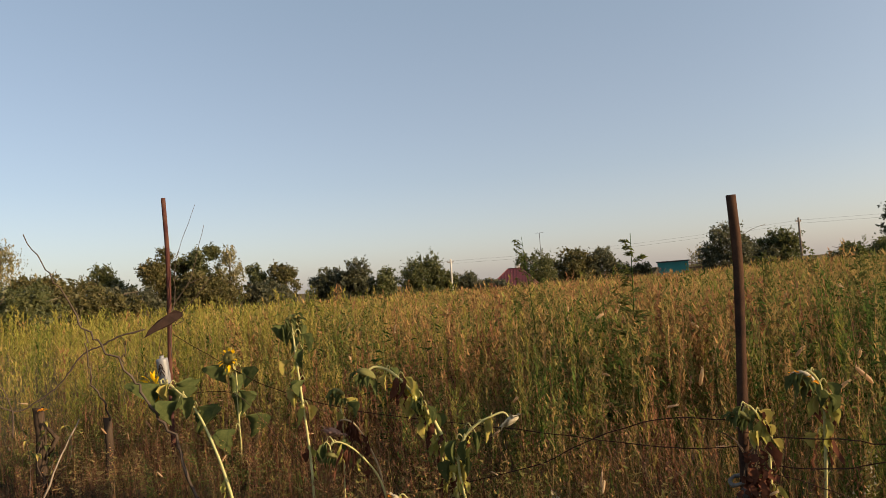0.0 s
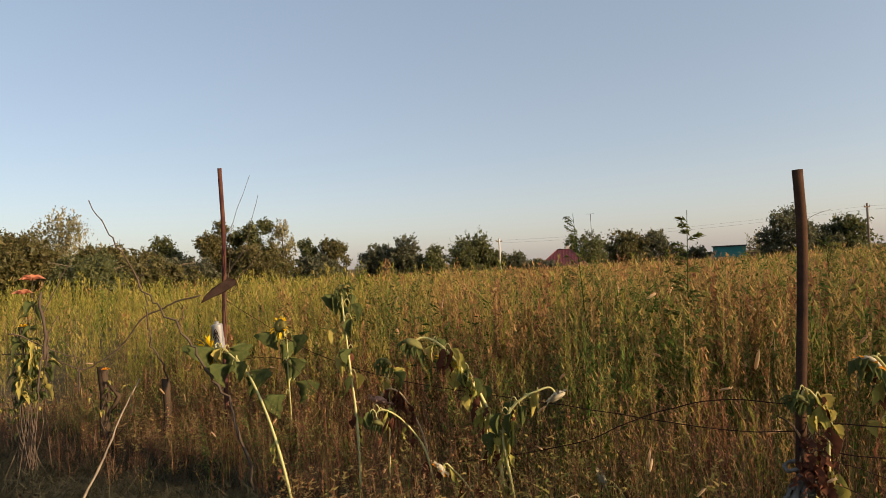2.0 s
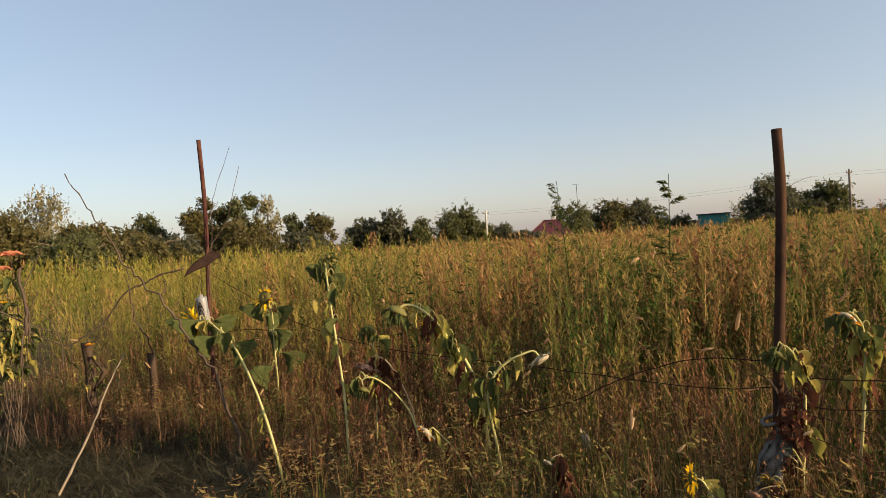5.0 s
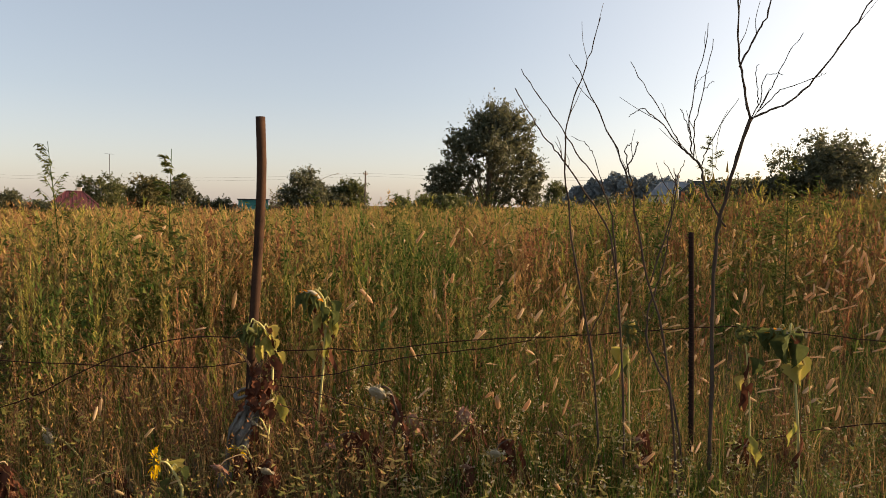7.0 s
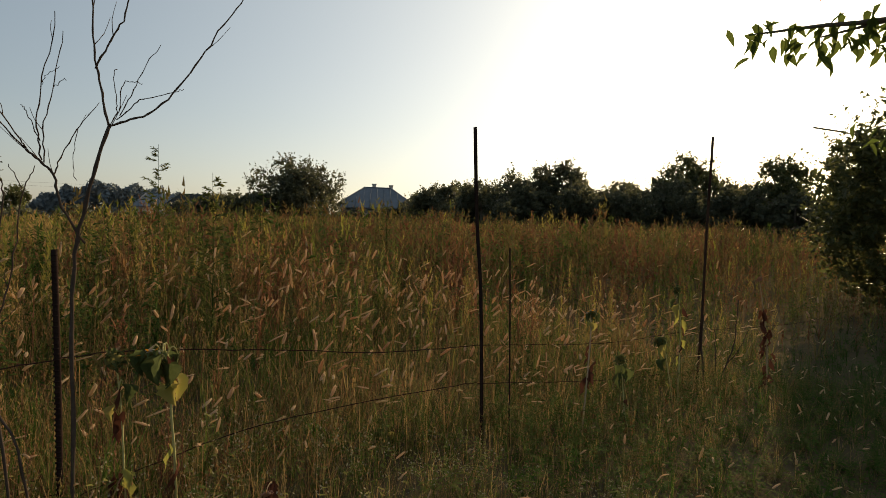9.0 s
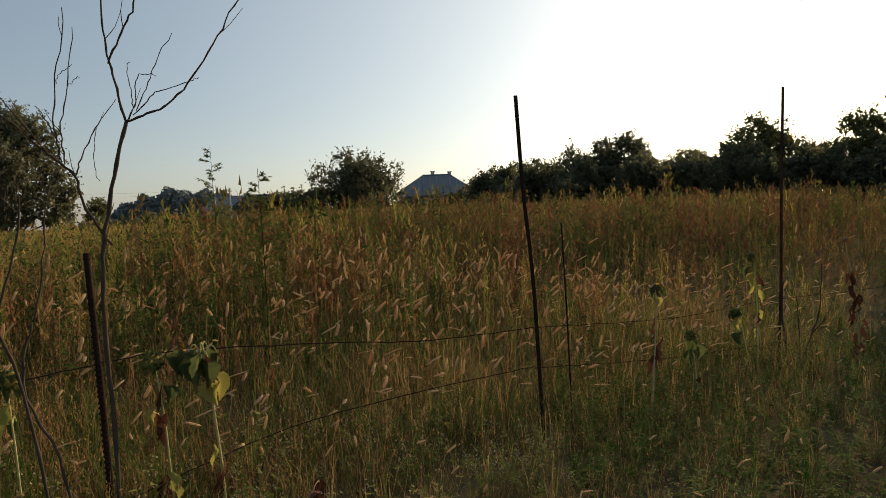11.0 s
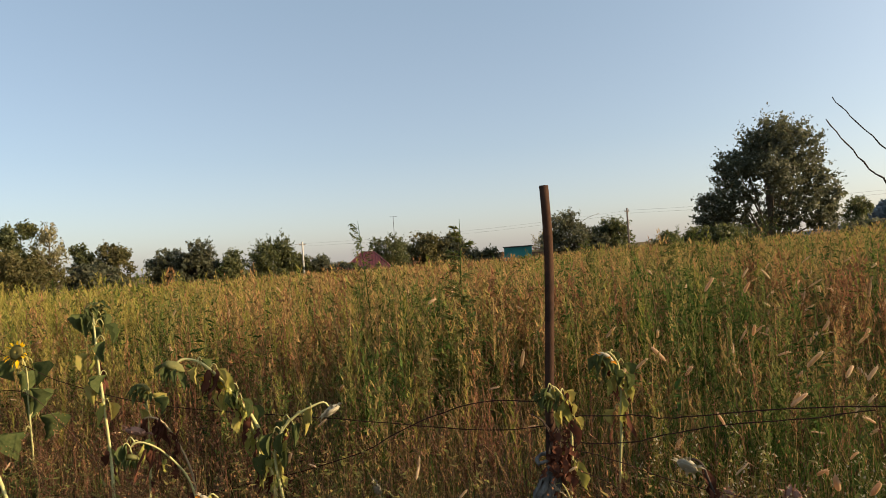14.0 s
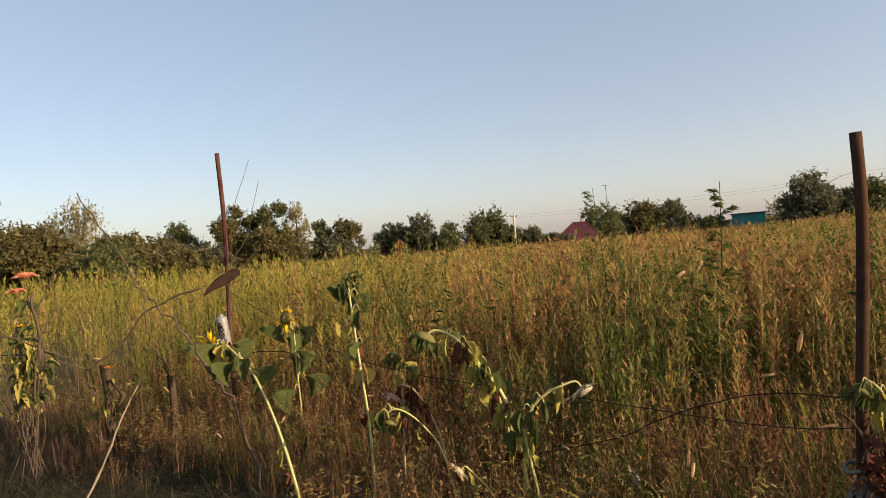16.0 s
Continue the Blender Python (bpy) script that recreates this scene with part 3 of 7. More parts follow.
def leafy_weed(rng):
    """Upright weed with clear green leaves all along its stem."""
    s = Sprig()
    lx, ly = rng.uniform(-0.06, 0.06), rng.uniform(-0.06, 0.06)
    s.rod([(0, 0, 0), (lx * 0.3, ly * 0.3, 0.5), (lx, ly, 1.0)], 0.0045, 0.0015, 0)
    for i in range(34):
        z, a = 0.2 + 0.8 * (i + rng.random()) / 34, rng.uniform(0, 6.283)
        L = (0.05 + 0.08 * (1 - z)) * rng.uniform(0.6, 1.3)
        o = 0.0 if i % 2 else rng.uniform(0.02, 0.12) * (1.1 - z)
        b = (lx * z + math.cos(a) * o, ly * z + math.sin(a) * o, z + o * 1.2)
        s.leaf(b, (math.cos(a), math.sin(a), rng.uniform(-0.2, 0.7)), L, L * rng.uniform(0.22, 0.36), 1, rng.uniform(0.1, 0.6))
        if o:
            flake(s, rng, (lx * z, ly * z, z), a, o, 0.004, 0, 1.2)
    return s.arrays()


def brown_brush(rng):
    """Dead twiggy herb: many thin dark branching stems with shreds of leaf."""
    s = Sprig()
    for i in range(5):
        a, L, o = rng.uniform(0, 6.283), rng.uniform(0.5, 1.0), rng.uniform(0.06, 0.55)
        dx, dy = math.cos(a), math.sin(a)
        e = np.array((dx * o, dy * o, L))
        s.blade([(0, 0, 0), e * np.array((0.4, 0.4, 0.55)), e], 0.006, 0)
        for k in range(5):
            f, t, q = rng.uniform(0.35, 0.95), rng.uniform(0, 6.283), rng.uniform(0.06, 0.2)
            p = e * np.array((f * f, f * f, f))
            w = p + np.array((math.cos(t) * q * 0.7, math.sin(t) * q * 0.7, q * 0.7))
            flake(s, rng, p, t, q * 0.7, 0.005, 0, 1.0)
            for j in range(3):
                flake(s, rng, p + (w - p) * rng.uniform(0.3, 1.0), rng.uniform(0, 6.283), rng.uniform(0.012, 0.028), 0.014, 1, rng.uniform(-1.0, 1.0))
    return s.arrays()


def lodged_straw(rng):
    """Thin straw leaning and fallen every way."""
    s = Sprig()
    for i in range(8):
        a, L, o = rng.uniform(0, 6.283), rng.uniform(0.35, 1.0), rng.uniform(0.15, 0.75)
        dx, dy, q = math.cos(a), math.sin(a), rng.uniform(-0.1, 0.1)
        s.blade([(q, -q, 0), (q + dx * o * 0.4, dy * o * 0.4 - q, L * 0.7), (q + dx * o, dy * o - q, L * rng.uniform(0.5, 1.0))], rng.uniform(0.003, 0.006), i % 2)
    return s.arrays()


def far_tuft(rng):
    """Clump of weed tops for the far part of the field."""
    s = Sprig()
    for i in range(3):
        x, y = rng.uniform(-0.3, 0.3), rng.uniform(-0.3, 0.3)
        h = rng.uniform(0.7, 1.08)
        s.blade([(x, y, 0.1), (x + rng.uniform(-0.05, 0.05), y + rng.uniform(-0.05, 0.05), h)], 0.014, 0)
        for k in range(5):
            z = h * rng.uniform(0.5, 0.98)
            flake(s, rng, (x, y, z), rng.uniform(0, 6.283), rng.uniform(0.05, 0.12), rng.uniform(0.03, 0.06), 1 if k % 3 == 0 else 2, rng.uniform(0.3, 2.0))
    return s.arrays()


WIND = 140


def scatter(name, patterns, mats, x, y, high, wide, tint, seed, label, category, lean=None):
    """Copies of the patterns at x, y as ONE mesh of uncountable growth. lean: the bearing that they lean to, for what bends with the wind."""
    rng = np.random.default_rng(seed)
    pick = rng.integers(0, len(patterns), len(x))
    turn = rng.uniform(0, 2 * np.pi, len(x)) if lean is None else np.radians(90 - lean) + rng.normal(0, 1.2, len(x))
    z0 = ground_z(x, y) - 0.02
    V, T, S, C = [], [], [], []
    base = 0
    for k, (v, t, s) in enumerate(patterns):
        m = np.where(pick == k)[0]
        if not len(m):
            continue
        c, d = np.cos(turn[m])[:, None], np.sin(turn[m])[:, None]
        w, h = wide[m][:, None], high[m][:, None]
        P = np.empty((len(m), len(v), 3), np.float32)
        P[:, :, 0] = (v[:, 0] * c - v[:, 1] * d) * w + x[m][:, None]
        P[:, :, 1] = (v[:, 0] * d + v[:, 1] * c) * w + y[m][:, None]
        P[:, :, 2] = v[:, 2] * h + z0[m][:, None]
        V.append(P.reshape(-1, 3))
        T.append((t[None] + (base + np.arange(len(m)) * len(v))[:, None, None]).reshape(-1, 3))
        S.append(np.tile(s, len(m)))
        C.append(np.repeat(tint[m], len(v)))
        base += len(m) * len(v)
    me = soup(name, np.vstack(V), np.vstack(T), np.concatenate(C), np.concatenate(S))
    return link(name, me, mats, label=label, kind="stuff", category=category)


EDGE_B = [-70, -50, -40, -33, -27, -15, 0, 25, 35, 60, 75, 80, 100, 130]
EDGE_R = [22, 25, 28, 34, 46, 62, 72, 66, 58, 56, 57, 48, 47, 44]


def spread(rng, density, r0, r1, b0=-58, b1=124):
    """Random places in a ring round the standpoint, inside the field's outline."""
    area = 0.5 * radians(b1 - b0) * (r1 * r1 - r0 * r0)
    n = int(area * density)
    r = np.sqrt(rng.uniform(r0 * r0, r1 * r1, n))
    b = rng.uniform(b0, b1, n)
    x, y = 0.3 + r * np.sin(np.radians(b)), r * np.cos(np.radians(b))
    keep = np.hypot(x, y) < np.interp(bearing_of(x, y), EDGE_B, EDGE_R)
    return x[keep], y[keep]


def patchy(x, y, scale, shift=0.0):
    """Smooth value from 0 to 1 that changes from patch to patch."""
    u, v = x / scale + shift, y / scale - shift * 1.7
    return 0.5 + 0.25 * (np.sin(1.9 * u + 1.3 * np.sin(v)) + np.sin(2.3 * v + 1.7 * np.sin(0.8 * u + 1)))


def pale_share(x, y):
    """The western part of the field is full of the pale plumed weed."""
    return np.clip(np.interp(bearing_of(x, y), [-60, -30, -12, 5, 130], [0.95, 0.75, 0.22, 0.05, 0.03]) + 0.3 * (patchy(x, y, 4, 2) - 0.5), 0, 1)


def fox_share(x, y):
    """Bristle grass takes over towards the east and along the fence."""
    d = past_fence(x, y)
    return np.clip(np.interp(bearing_of(x, y), [-60, 0, 25, 50, 130], [0.04, 0.05, 0.11, 0.55, 0.7]) * np.interp(d, [0, 2, 7, 14], [1.3, 1.2, 0.8, 0.2]), 0, 0.85)


def tall(x, y, rng):
    """Height of the growth: low at the fence, man-high at its tallest patches."""
    d = past_fence(x, y)
    east = np.interp(bearing_of(x, y), [-60, 38, 54, 130], [0, 0, 1, 1])
    h = np.interp(d, [0, 0.6, 1.6, 3.2], [0.62, 0.85, 1.10, 1.28]) * (1 - east) + np.interp(d, [0, 1.5, 3.5, 6, 9], [0.50, 0.72, 1.0, 1.42, 1.62]) * east
    h = h * (0.70 + 0.30 * patchy(x, y, 2.2) + 0.28 * patchy(x, y, 0.7, 3.1)) * rng.uniform(0.66, 1.14, len(x)) * np.where(rng.random(len(x)) < 0.04, rng.uniform(1.05, 1.2, len(x)), 1)
    return np.where((east < 0.5) & (np.hypot(x, y) < 14), np.minimum(h, rng.uniform(1.22, 1.46, len(x))), h)


def grow_field():
    rnd = random.Random(4)
    rng = np.random.default_rng(7)
    WEED = [WEED_STEM, WEED_LEAF, WEED_SEED]
    bushy = [bushy_weed(rnd) for _ in range(5)] + [spike_weed(rnd) for _ in range(8)]
    bushy_mid = [bushy_weed(rnd, False) for _ in range(4)] + [spike_weed(rnd, False) for _ in range(7)]
    plume = [plume_weed(rnd) for _ in range(5)]
    plume_mid = [plume_weed(rnd, False) for _ in range(5)]
    fox = [foxtail(rnd, 1 if k % 5 < 3 else 0, (1.0, 1.15, 0.9, 1.25)[k % 4]) for k in range(15)]
    leafy = [leafy_weed(rnd) for _ in range(6)]
    brush = [brown_brush(rnd) for _ in range(7)]
    lodged = [lodged_straw(rnd) for _ in range(8)]
    tuft = [dry_tuft(rnd) for _ in range(5)]
    dock = [brown_dock(rnd) for _ in range(4)]
    herb = [low_herb(rnd) for _ in range(4)]
    far = [far_tuft(rnd) for _ in range(5)]

    def tone(x, y, shift, lo, hi):
        ripe = np.interp(bearing_of(x, y), [-45, -20, 0, 14, 24, 38, 50, 66, 130], [-0.05, 0.05, 0.12, 0.04, -0.04, -0.05, 0.02, 0.12, 0.08])
        if shift == 2:
            ripe = ripe + np.interp(bearing_of(x, y), [45, 62, 130], [0, 0.02, 0.08]) * np.interp(np.hypot(x, y), [4, 7], [0, 1])
        own = np.where(rng.random(len(x)) < 0.30, rng.uniform(-0.25, 0.25, len(x)), rng.uniform(0.45, 1.1, len(x)))
        return np.clip(ripe + lo + (hi - lo) * (0.62 * (1.5 * patchy(x, y, 0.9, shift) - 0.25) + 0.42 * own), 0, 1)

    # near field
    x, y = spread(rng, 42, 2.4, 10)
    m = past_fence(x, y) > 0.15
    x, y = x[m], y[m]
    u, pale, foxy = rng.random(len(x)), pale_share(x, y), fox_share(x, y)
    h = tall(x, y, rng)
    a = u < pale
    b = ~a & (u < pale + (1 - pale) * foxy)
    c = ~a & ~b & (rng.random(len(x)) < np.interp(bearing_of(x, y), [-20, 0, 30, 45, 110], [0.10, 0.16, 0.13, 0.30, 0.34]))
    d = ~a & ~b & ~c
    scatter("pale_weeds", plume, [WEED_STEM, MUG_LEAF, MUG_LEAF], x[a], y[a], h[a] * 1.05, h[a] * 0.95, tone(x[a], y[a], 0, 0.1, 1), 1, "pale yellow-green plumed weeds standing in the field", "weeds")
    scatter("bristle_grass", fox, [DRY, GRASS, FOX_HEAD], x[b], y[b], h[b] * 0.95, np.full(b.sum(), 1.05), tone(x[b], y[b], 1, 0.1, 0.95), 2, "bristle grass with drooping straw-coloured seed heads", "grass", WIND)
    scatter("dock_weeds", dock, [DRY, BROWN_LEAF, RUST_WEED], x[c], y[c], h[c] * 0.96, h[c], rng.uniform(0.3, 1.0, c.sum()), 3, "dead rust-brown seeding weeds in the field", "weeds")
    scatter("tall_weeds", bushy, WEED, x[d], y[d], h[d], h[d] * 0.95, tone(x[d], y[d], 2, -0.1, 0.95), 4, "tall green and ochre branching weeds in the field", "weeds")
    x, y = spread(rng, 28, 2.4, 10)
    m = (past_fence(x, y) > -0.3) & ((x < 4.6) | (rng.random(len(x)) < 0.25))
    x, y = x[m], y[m]
    h = tall(x, y, rng)
    scatter("dead_stalks", tuft, [DRY, GRASS, WEED_SEED], x, y, h * 0.85, np.full(len(x), 0.9), tone(x, y, 3, 0.15, 1), 5, "thin dead grass stalks among the weeds", "grass")
    x, y = spread(rng, 4.6, 2.6, 16, -30, 124)
    m = past_fence(x, y) > 0.2
    x, y = x[m], y[m]
    h = tall(x, y, rng) * np.where(rng.random(len(x)) < 0.2, rng.uniform(1.0, 1.2, len(x)), rng.uniform(0.75, 1.05, len(x)))
    scatter("leafy_weeds", leafy, [WEED_STEM, GREEN_WEED], x, y, h, h, rng.random(len(x)), 18, "leafy green weeds scattered in the field", "weeds")
    x, y = spread(rng, 84, 2.4, 8, -58, 100)
    d = past_fence(x, y)
    m = (d > -1.3) & (d < 1.6) & ((x > -1.8) | (d > 0.2)) & (rng.random(len(x)) < np.interp(x, [-1, 1, 2.6], [0.5, 0.9, 1.0]))
    x, y, d = x[m], y[m], d[m]
    h = np.interp(d, [-1.3, 0, 1.6], [0.32, 0.55, 0.85]) * rng.uniform(0.6, 1.15, len(x))
    scatter("fallen_straw", lodged, [DRY, GRASS], x, y, h, h * 0.9, rng.random(len(x)), 19, "leaning and fallen dry straw along the fence", "grass")
    x, y = spread(rng, 46, 2.6, 9, -58, 45)
    d = past_fence(x, y)
    m = (d > np.interp(x, [-3.4, -2.6], [-1.3, -0.75])) & (d < np.interp(x, [-3, -1, 1], [0.7, 1.3, 0.9])) & (rng.random(len(x)) < np.interp(x, [-6, -1, 0.6, 3, 5], [1.0, 0.9, 0.5, 0.3, 0.1]))
    x, y, d = x[m], y[m], d[m]
    h = np.interp(d, [-0.75, 0.3, 1.2], [0.45, 0.72, 0.85]) * rng.uniform(0.65, 1.15, len(x)) * np.interp(x, [-3.6, -2.4], [0.8, 1])
    scatter("brown_brushwood", brush, [BRUSH, RUST_WEED], x, y, h, h, rng.random(len(x)), 20, "dark red-brown dead twiggy herbs along the fence", "weeds")
    # middle field
    x, y = spread(rng, 13.6, 10, 26)
    u, pale, foxy = rng.random(len(x)), pale_share(x, y), fox_share(x, y)
    h = tall(x, y, rng)
    a = u < pale
    b = ~a & (rng.random(len(x)) < np.interp(np.hypot(x, y), [10, 16], [0.3, 0.04]) * foxy)
    d = ~a & ~b
    scatter("pale_weeds", plume_mid, [WEED_STEM, MUG_LEAF, MUG_LEAF], x[a], y[a], h[a] * 1.05, h[a], tone(x[a], y[a], 0, 0.1, 1), 6, "pale yellow-green plumed weeds standing in the field", "weeds")
    scatter("bristle_grass", fox, [DRY, GRASS, FOX_HEAD], x[b], y[b], h[b], np.full(b.sum(), 1.2), tone(x[b], y[b], 1, 0.2, 1), 7, "bristle grass with drooping straw-coloured seed heads", "grass", WIND)
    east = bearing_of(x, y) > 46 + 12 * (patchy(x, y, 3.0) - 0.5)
    scatter("tall_weeds", bushy_mid, WEED, x[d & ~east], y[d & ~east], h[d & ~east], h[d & ~east], tone(x[d & ~east], y[d & ~east], 2, 0.1, 0.85), 8, "tall green and ochre branching weeds in the field", "weeds")
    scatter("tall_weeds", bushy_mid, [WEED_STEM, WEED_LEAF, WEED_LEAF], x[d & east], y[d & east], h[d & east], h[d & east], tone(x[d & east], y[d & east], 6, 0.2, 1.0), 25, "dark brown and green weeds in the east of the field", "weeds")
    # far field
    x, y = spread(rng, 4.6, 26, 74)
    h = np.minimum(tall(x, y, rng) * 0.95, 1.45)
    a = rng.random(len(x)) < pale_share(x, y)
    scatter("pale_weeds", far, [WEED_STEM, MUG_LEAF, MUG_LEAF], x[a], y[a], h[a], np.full(a.sum(), 1.2), tone(x[a], y[a], 0, 0.1, 1), 9, "distant pale plumed weeds of the field", "weeds")
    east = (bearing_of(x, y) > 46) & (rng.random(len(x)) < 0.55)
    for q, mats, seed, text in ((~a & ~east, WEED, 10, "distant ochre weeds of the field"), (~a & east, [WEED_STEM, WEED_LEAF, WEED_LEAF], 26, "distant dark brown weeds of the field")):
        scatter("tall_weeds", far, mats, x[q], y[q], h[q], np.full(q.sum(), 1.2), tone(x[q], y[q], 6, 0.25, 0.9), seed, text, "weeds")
    # strip of low growth on the garden side of the fence
    x, y = spread(rng, 95, 2.4, 8.5)
    d = past_fence(x, y)
    hay = np.clip(np.interp(x, [-2.0, -0.9], [1, 0]) * np.interp(d, [-0.9, -0.5], [1, 0]), 0, 1)
    m = (d > -2.6) & (d < 0.4) & (rng.random(len(x)) > hay * 0.97)
    x, y, d = x[m], y[m], d[m]
    k = rng.random(len(x))
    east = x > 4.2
    h = np.interp(d, [-2.4, -0.8, 0.3], [0.22, 0.42, 0.66]) * rng.uniform(0.6, 1.25, len(x)) * np.interp(x, [2, 4], [1, 0.8])
    a = k < np.where(east, 0.30, 0.46)
    scatter("dead_stalks", tuft, [DRY, GRASS, WEED_SEED], x[a], y[a], h[a], np.full(a.sum(), 0.55), tone(x[a], y[a], 3, 0.1, 1.0), 11, "dry grass stalks along the garden fence", "grass")
    a = (k > np.where(east, 0.30, 0.46)) & (k < np.where(x > 2.2, 0.66, 0.82))
    # eastern herbs: greener, and darker leaf colour from x 4.6 paints in tree shade
    for q, leaf, bud, seed, text in ((a & (x <= 1.7), HERB_LEAF, WEED_SEED, 12, "low leafy herbs along the garden fence"), (a & (x > 1.7) & (x < 4.6), HERB_LEAF, PALE_BUD, 22, "low leafy herbs with tiny pale flower heads"), (a & (x >= 4.6), WEED_LEAF, WEED_LEAF, 23, "low green herbs, their leaf colour darkened to stand for shade")):
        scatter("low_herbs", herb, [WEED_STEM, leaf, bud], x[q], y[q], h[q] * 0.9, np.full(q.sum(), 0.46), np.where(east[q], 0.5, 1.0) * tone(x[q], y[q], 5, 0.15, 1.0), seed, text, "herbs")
    a = k > np.where(x > 2.2, 0.80, 0.93)
    scatter("bristle_grass", fox, [DRY, GRASS, FOX_HEAD], x[a], y[a], h[a] * 1.05, np.full(a.sum(), 0.55), tone(x[a], y[a], 1, 0.0, 0.9), 13, "short bristle grass along the garden fence", "grass", WIND)
    # lush green grass by the bare saplings
    lush = []
    for _ in range(6):
        s = Sprig()
        for i in range(11):
            t, L, o = rnd.uniform(0, 6.283), rnd.uniform(0.5, 1.0), rnd.uniform(0.1, 0.6)
            dx, dy = math.cos(t), math.sin(t)
            s.blade([(dx * 0.02, dy * 0.02, 0), (dx * o * 0.3, dy * o * 0.3, L * 0.55), (dx * o * 0.65, dy * o * 0.65, L * 0.8), (dx * o, dy * o, L * rnd.uniform(0.5, 1.0))], rnd.uniform(0.009, 0.016), 0)
        lush.append(s.arrays())
    x, y = spread(rng, 60, 1.9, 5.2, 20, 62)
    d = past_fence(x, y)
    m = (d > -1.7) & (d < 1.0) & (rng.random(len(x)) < np.interp(x, [1.2, 1.8, 2.9, 3.6], [0, 1, 1, 0.15]))
    x, y, d = x[m], y[m], d[m]
    scatter("green_grass", lush, [GRASS], x, y, np.interp(d, [-1.7, 0, 1], [0.25, 0.5, 0.75]) * rng.uniform(0.6, 1.15, len(x)), np.full(len(x), 0.5), 0.62 * rng.random(len(x)), 24, "lush green grass blades under the bare saplings", "grass")
    # short grass in the east of the garden
    x, y = spread(rng, 30, 3.0, 15, 84, 128)
    d = past_fence(x, y)
    m = (d < 0.1) & (x > 4.4)
    x, y = x[m], y[m]
    k = rng.random(len(x)) < 0.85
    h = rng.uniform(0.15, 0.42, len(x))
    scatter("garden_grass", herb, [GRASS, GRASS, GRASS], x[k], y[k], h[k], np.full(k.sum(), 0.42), 0.3 * rng.random(k.sum()), 16, "short green grass and herbs in the garden", "grass")
    k = ~k
    scatter("bristle_grass", fox, [DRY, GRASS, FOX_HEAD], x[k], y[k], h[k] * 1.2, np.full(k.sum(), 0.5), 0.4 * rng.random(k.sum()), 17, "short bristle grass in the garden", "grass", WIND)
    # rust-brown dead growth in the strip
    x, y = spread(rng, 55, 2.4, 9, -58, 60)
    d = past_fence(x, y)
    m = (d > -0.9) & (d < 0.9) & (rng.random(len(x)) < np.interp(x, [-4, -1, 0, 4, 6], [1.0, 0.8, 0.35, 0.25, 0.1]))
    x, y, d = x[m], y[m], d[m]
    h = np.interp(d, [-0.9, 0.3, 0.9], [0.35, 0.6, 0.8]) * rng.uniform(0.6, 1.1, len(x))
    scatter("withered_weeds", dock, [RUST_WEED, RUST_WEED, RUST_WEED], x, y, h, h * 1.3, rng.random(len(x)), 15, "withered rust-brown weeds along the fence", "weeds")
    # mown grass lying on the garden ground in the west
    x, y = spread(rng, 240, 3.0, 9, -62, -8)
    d = past_fence(x, y)
    m = (d < -0.5) & (x < -1.1 + 0.4 * np.sin(3 * y))
    x, y = x[m], y[m]
    straw = []
    for _ in range(6):
        s = Sprig()
        for i in range(7):
            t, L = rnd.uniform(0, 6.283), rnd.uniform(0.10, 0.32)
            px, py, z = rnd.uniform(-0.1, 0.1), rnd.uniform(-0.1, 0.1), rnd.uniform(0.01, 0.09)
            s.blade([(px, py, z), (px + math.cos(t) * L * 0.5, py + math.sin(t) * L * 0.5, z + rnd.uniform(0, 0.05)), (px + math.cos(t) * L, py + math.sin(t) * L, max(0.01, z + rnd.uniform(-0.05, 0.06)))], 0.006, 0)
        straw.append(s.arrays())
    scatter("mown_grass", straw, [THATCH], x, y, rng.uniform(0.7, 1.6, len(x)), np.ones(len(x)), rng.random(len(x)), 14, "grey-green mown grass lying on the garden ground", "grass")


grow_field()

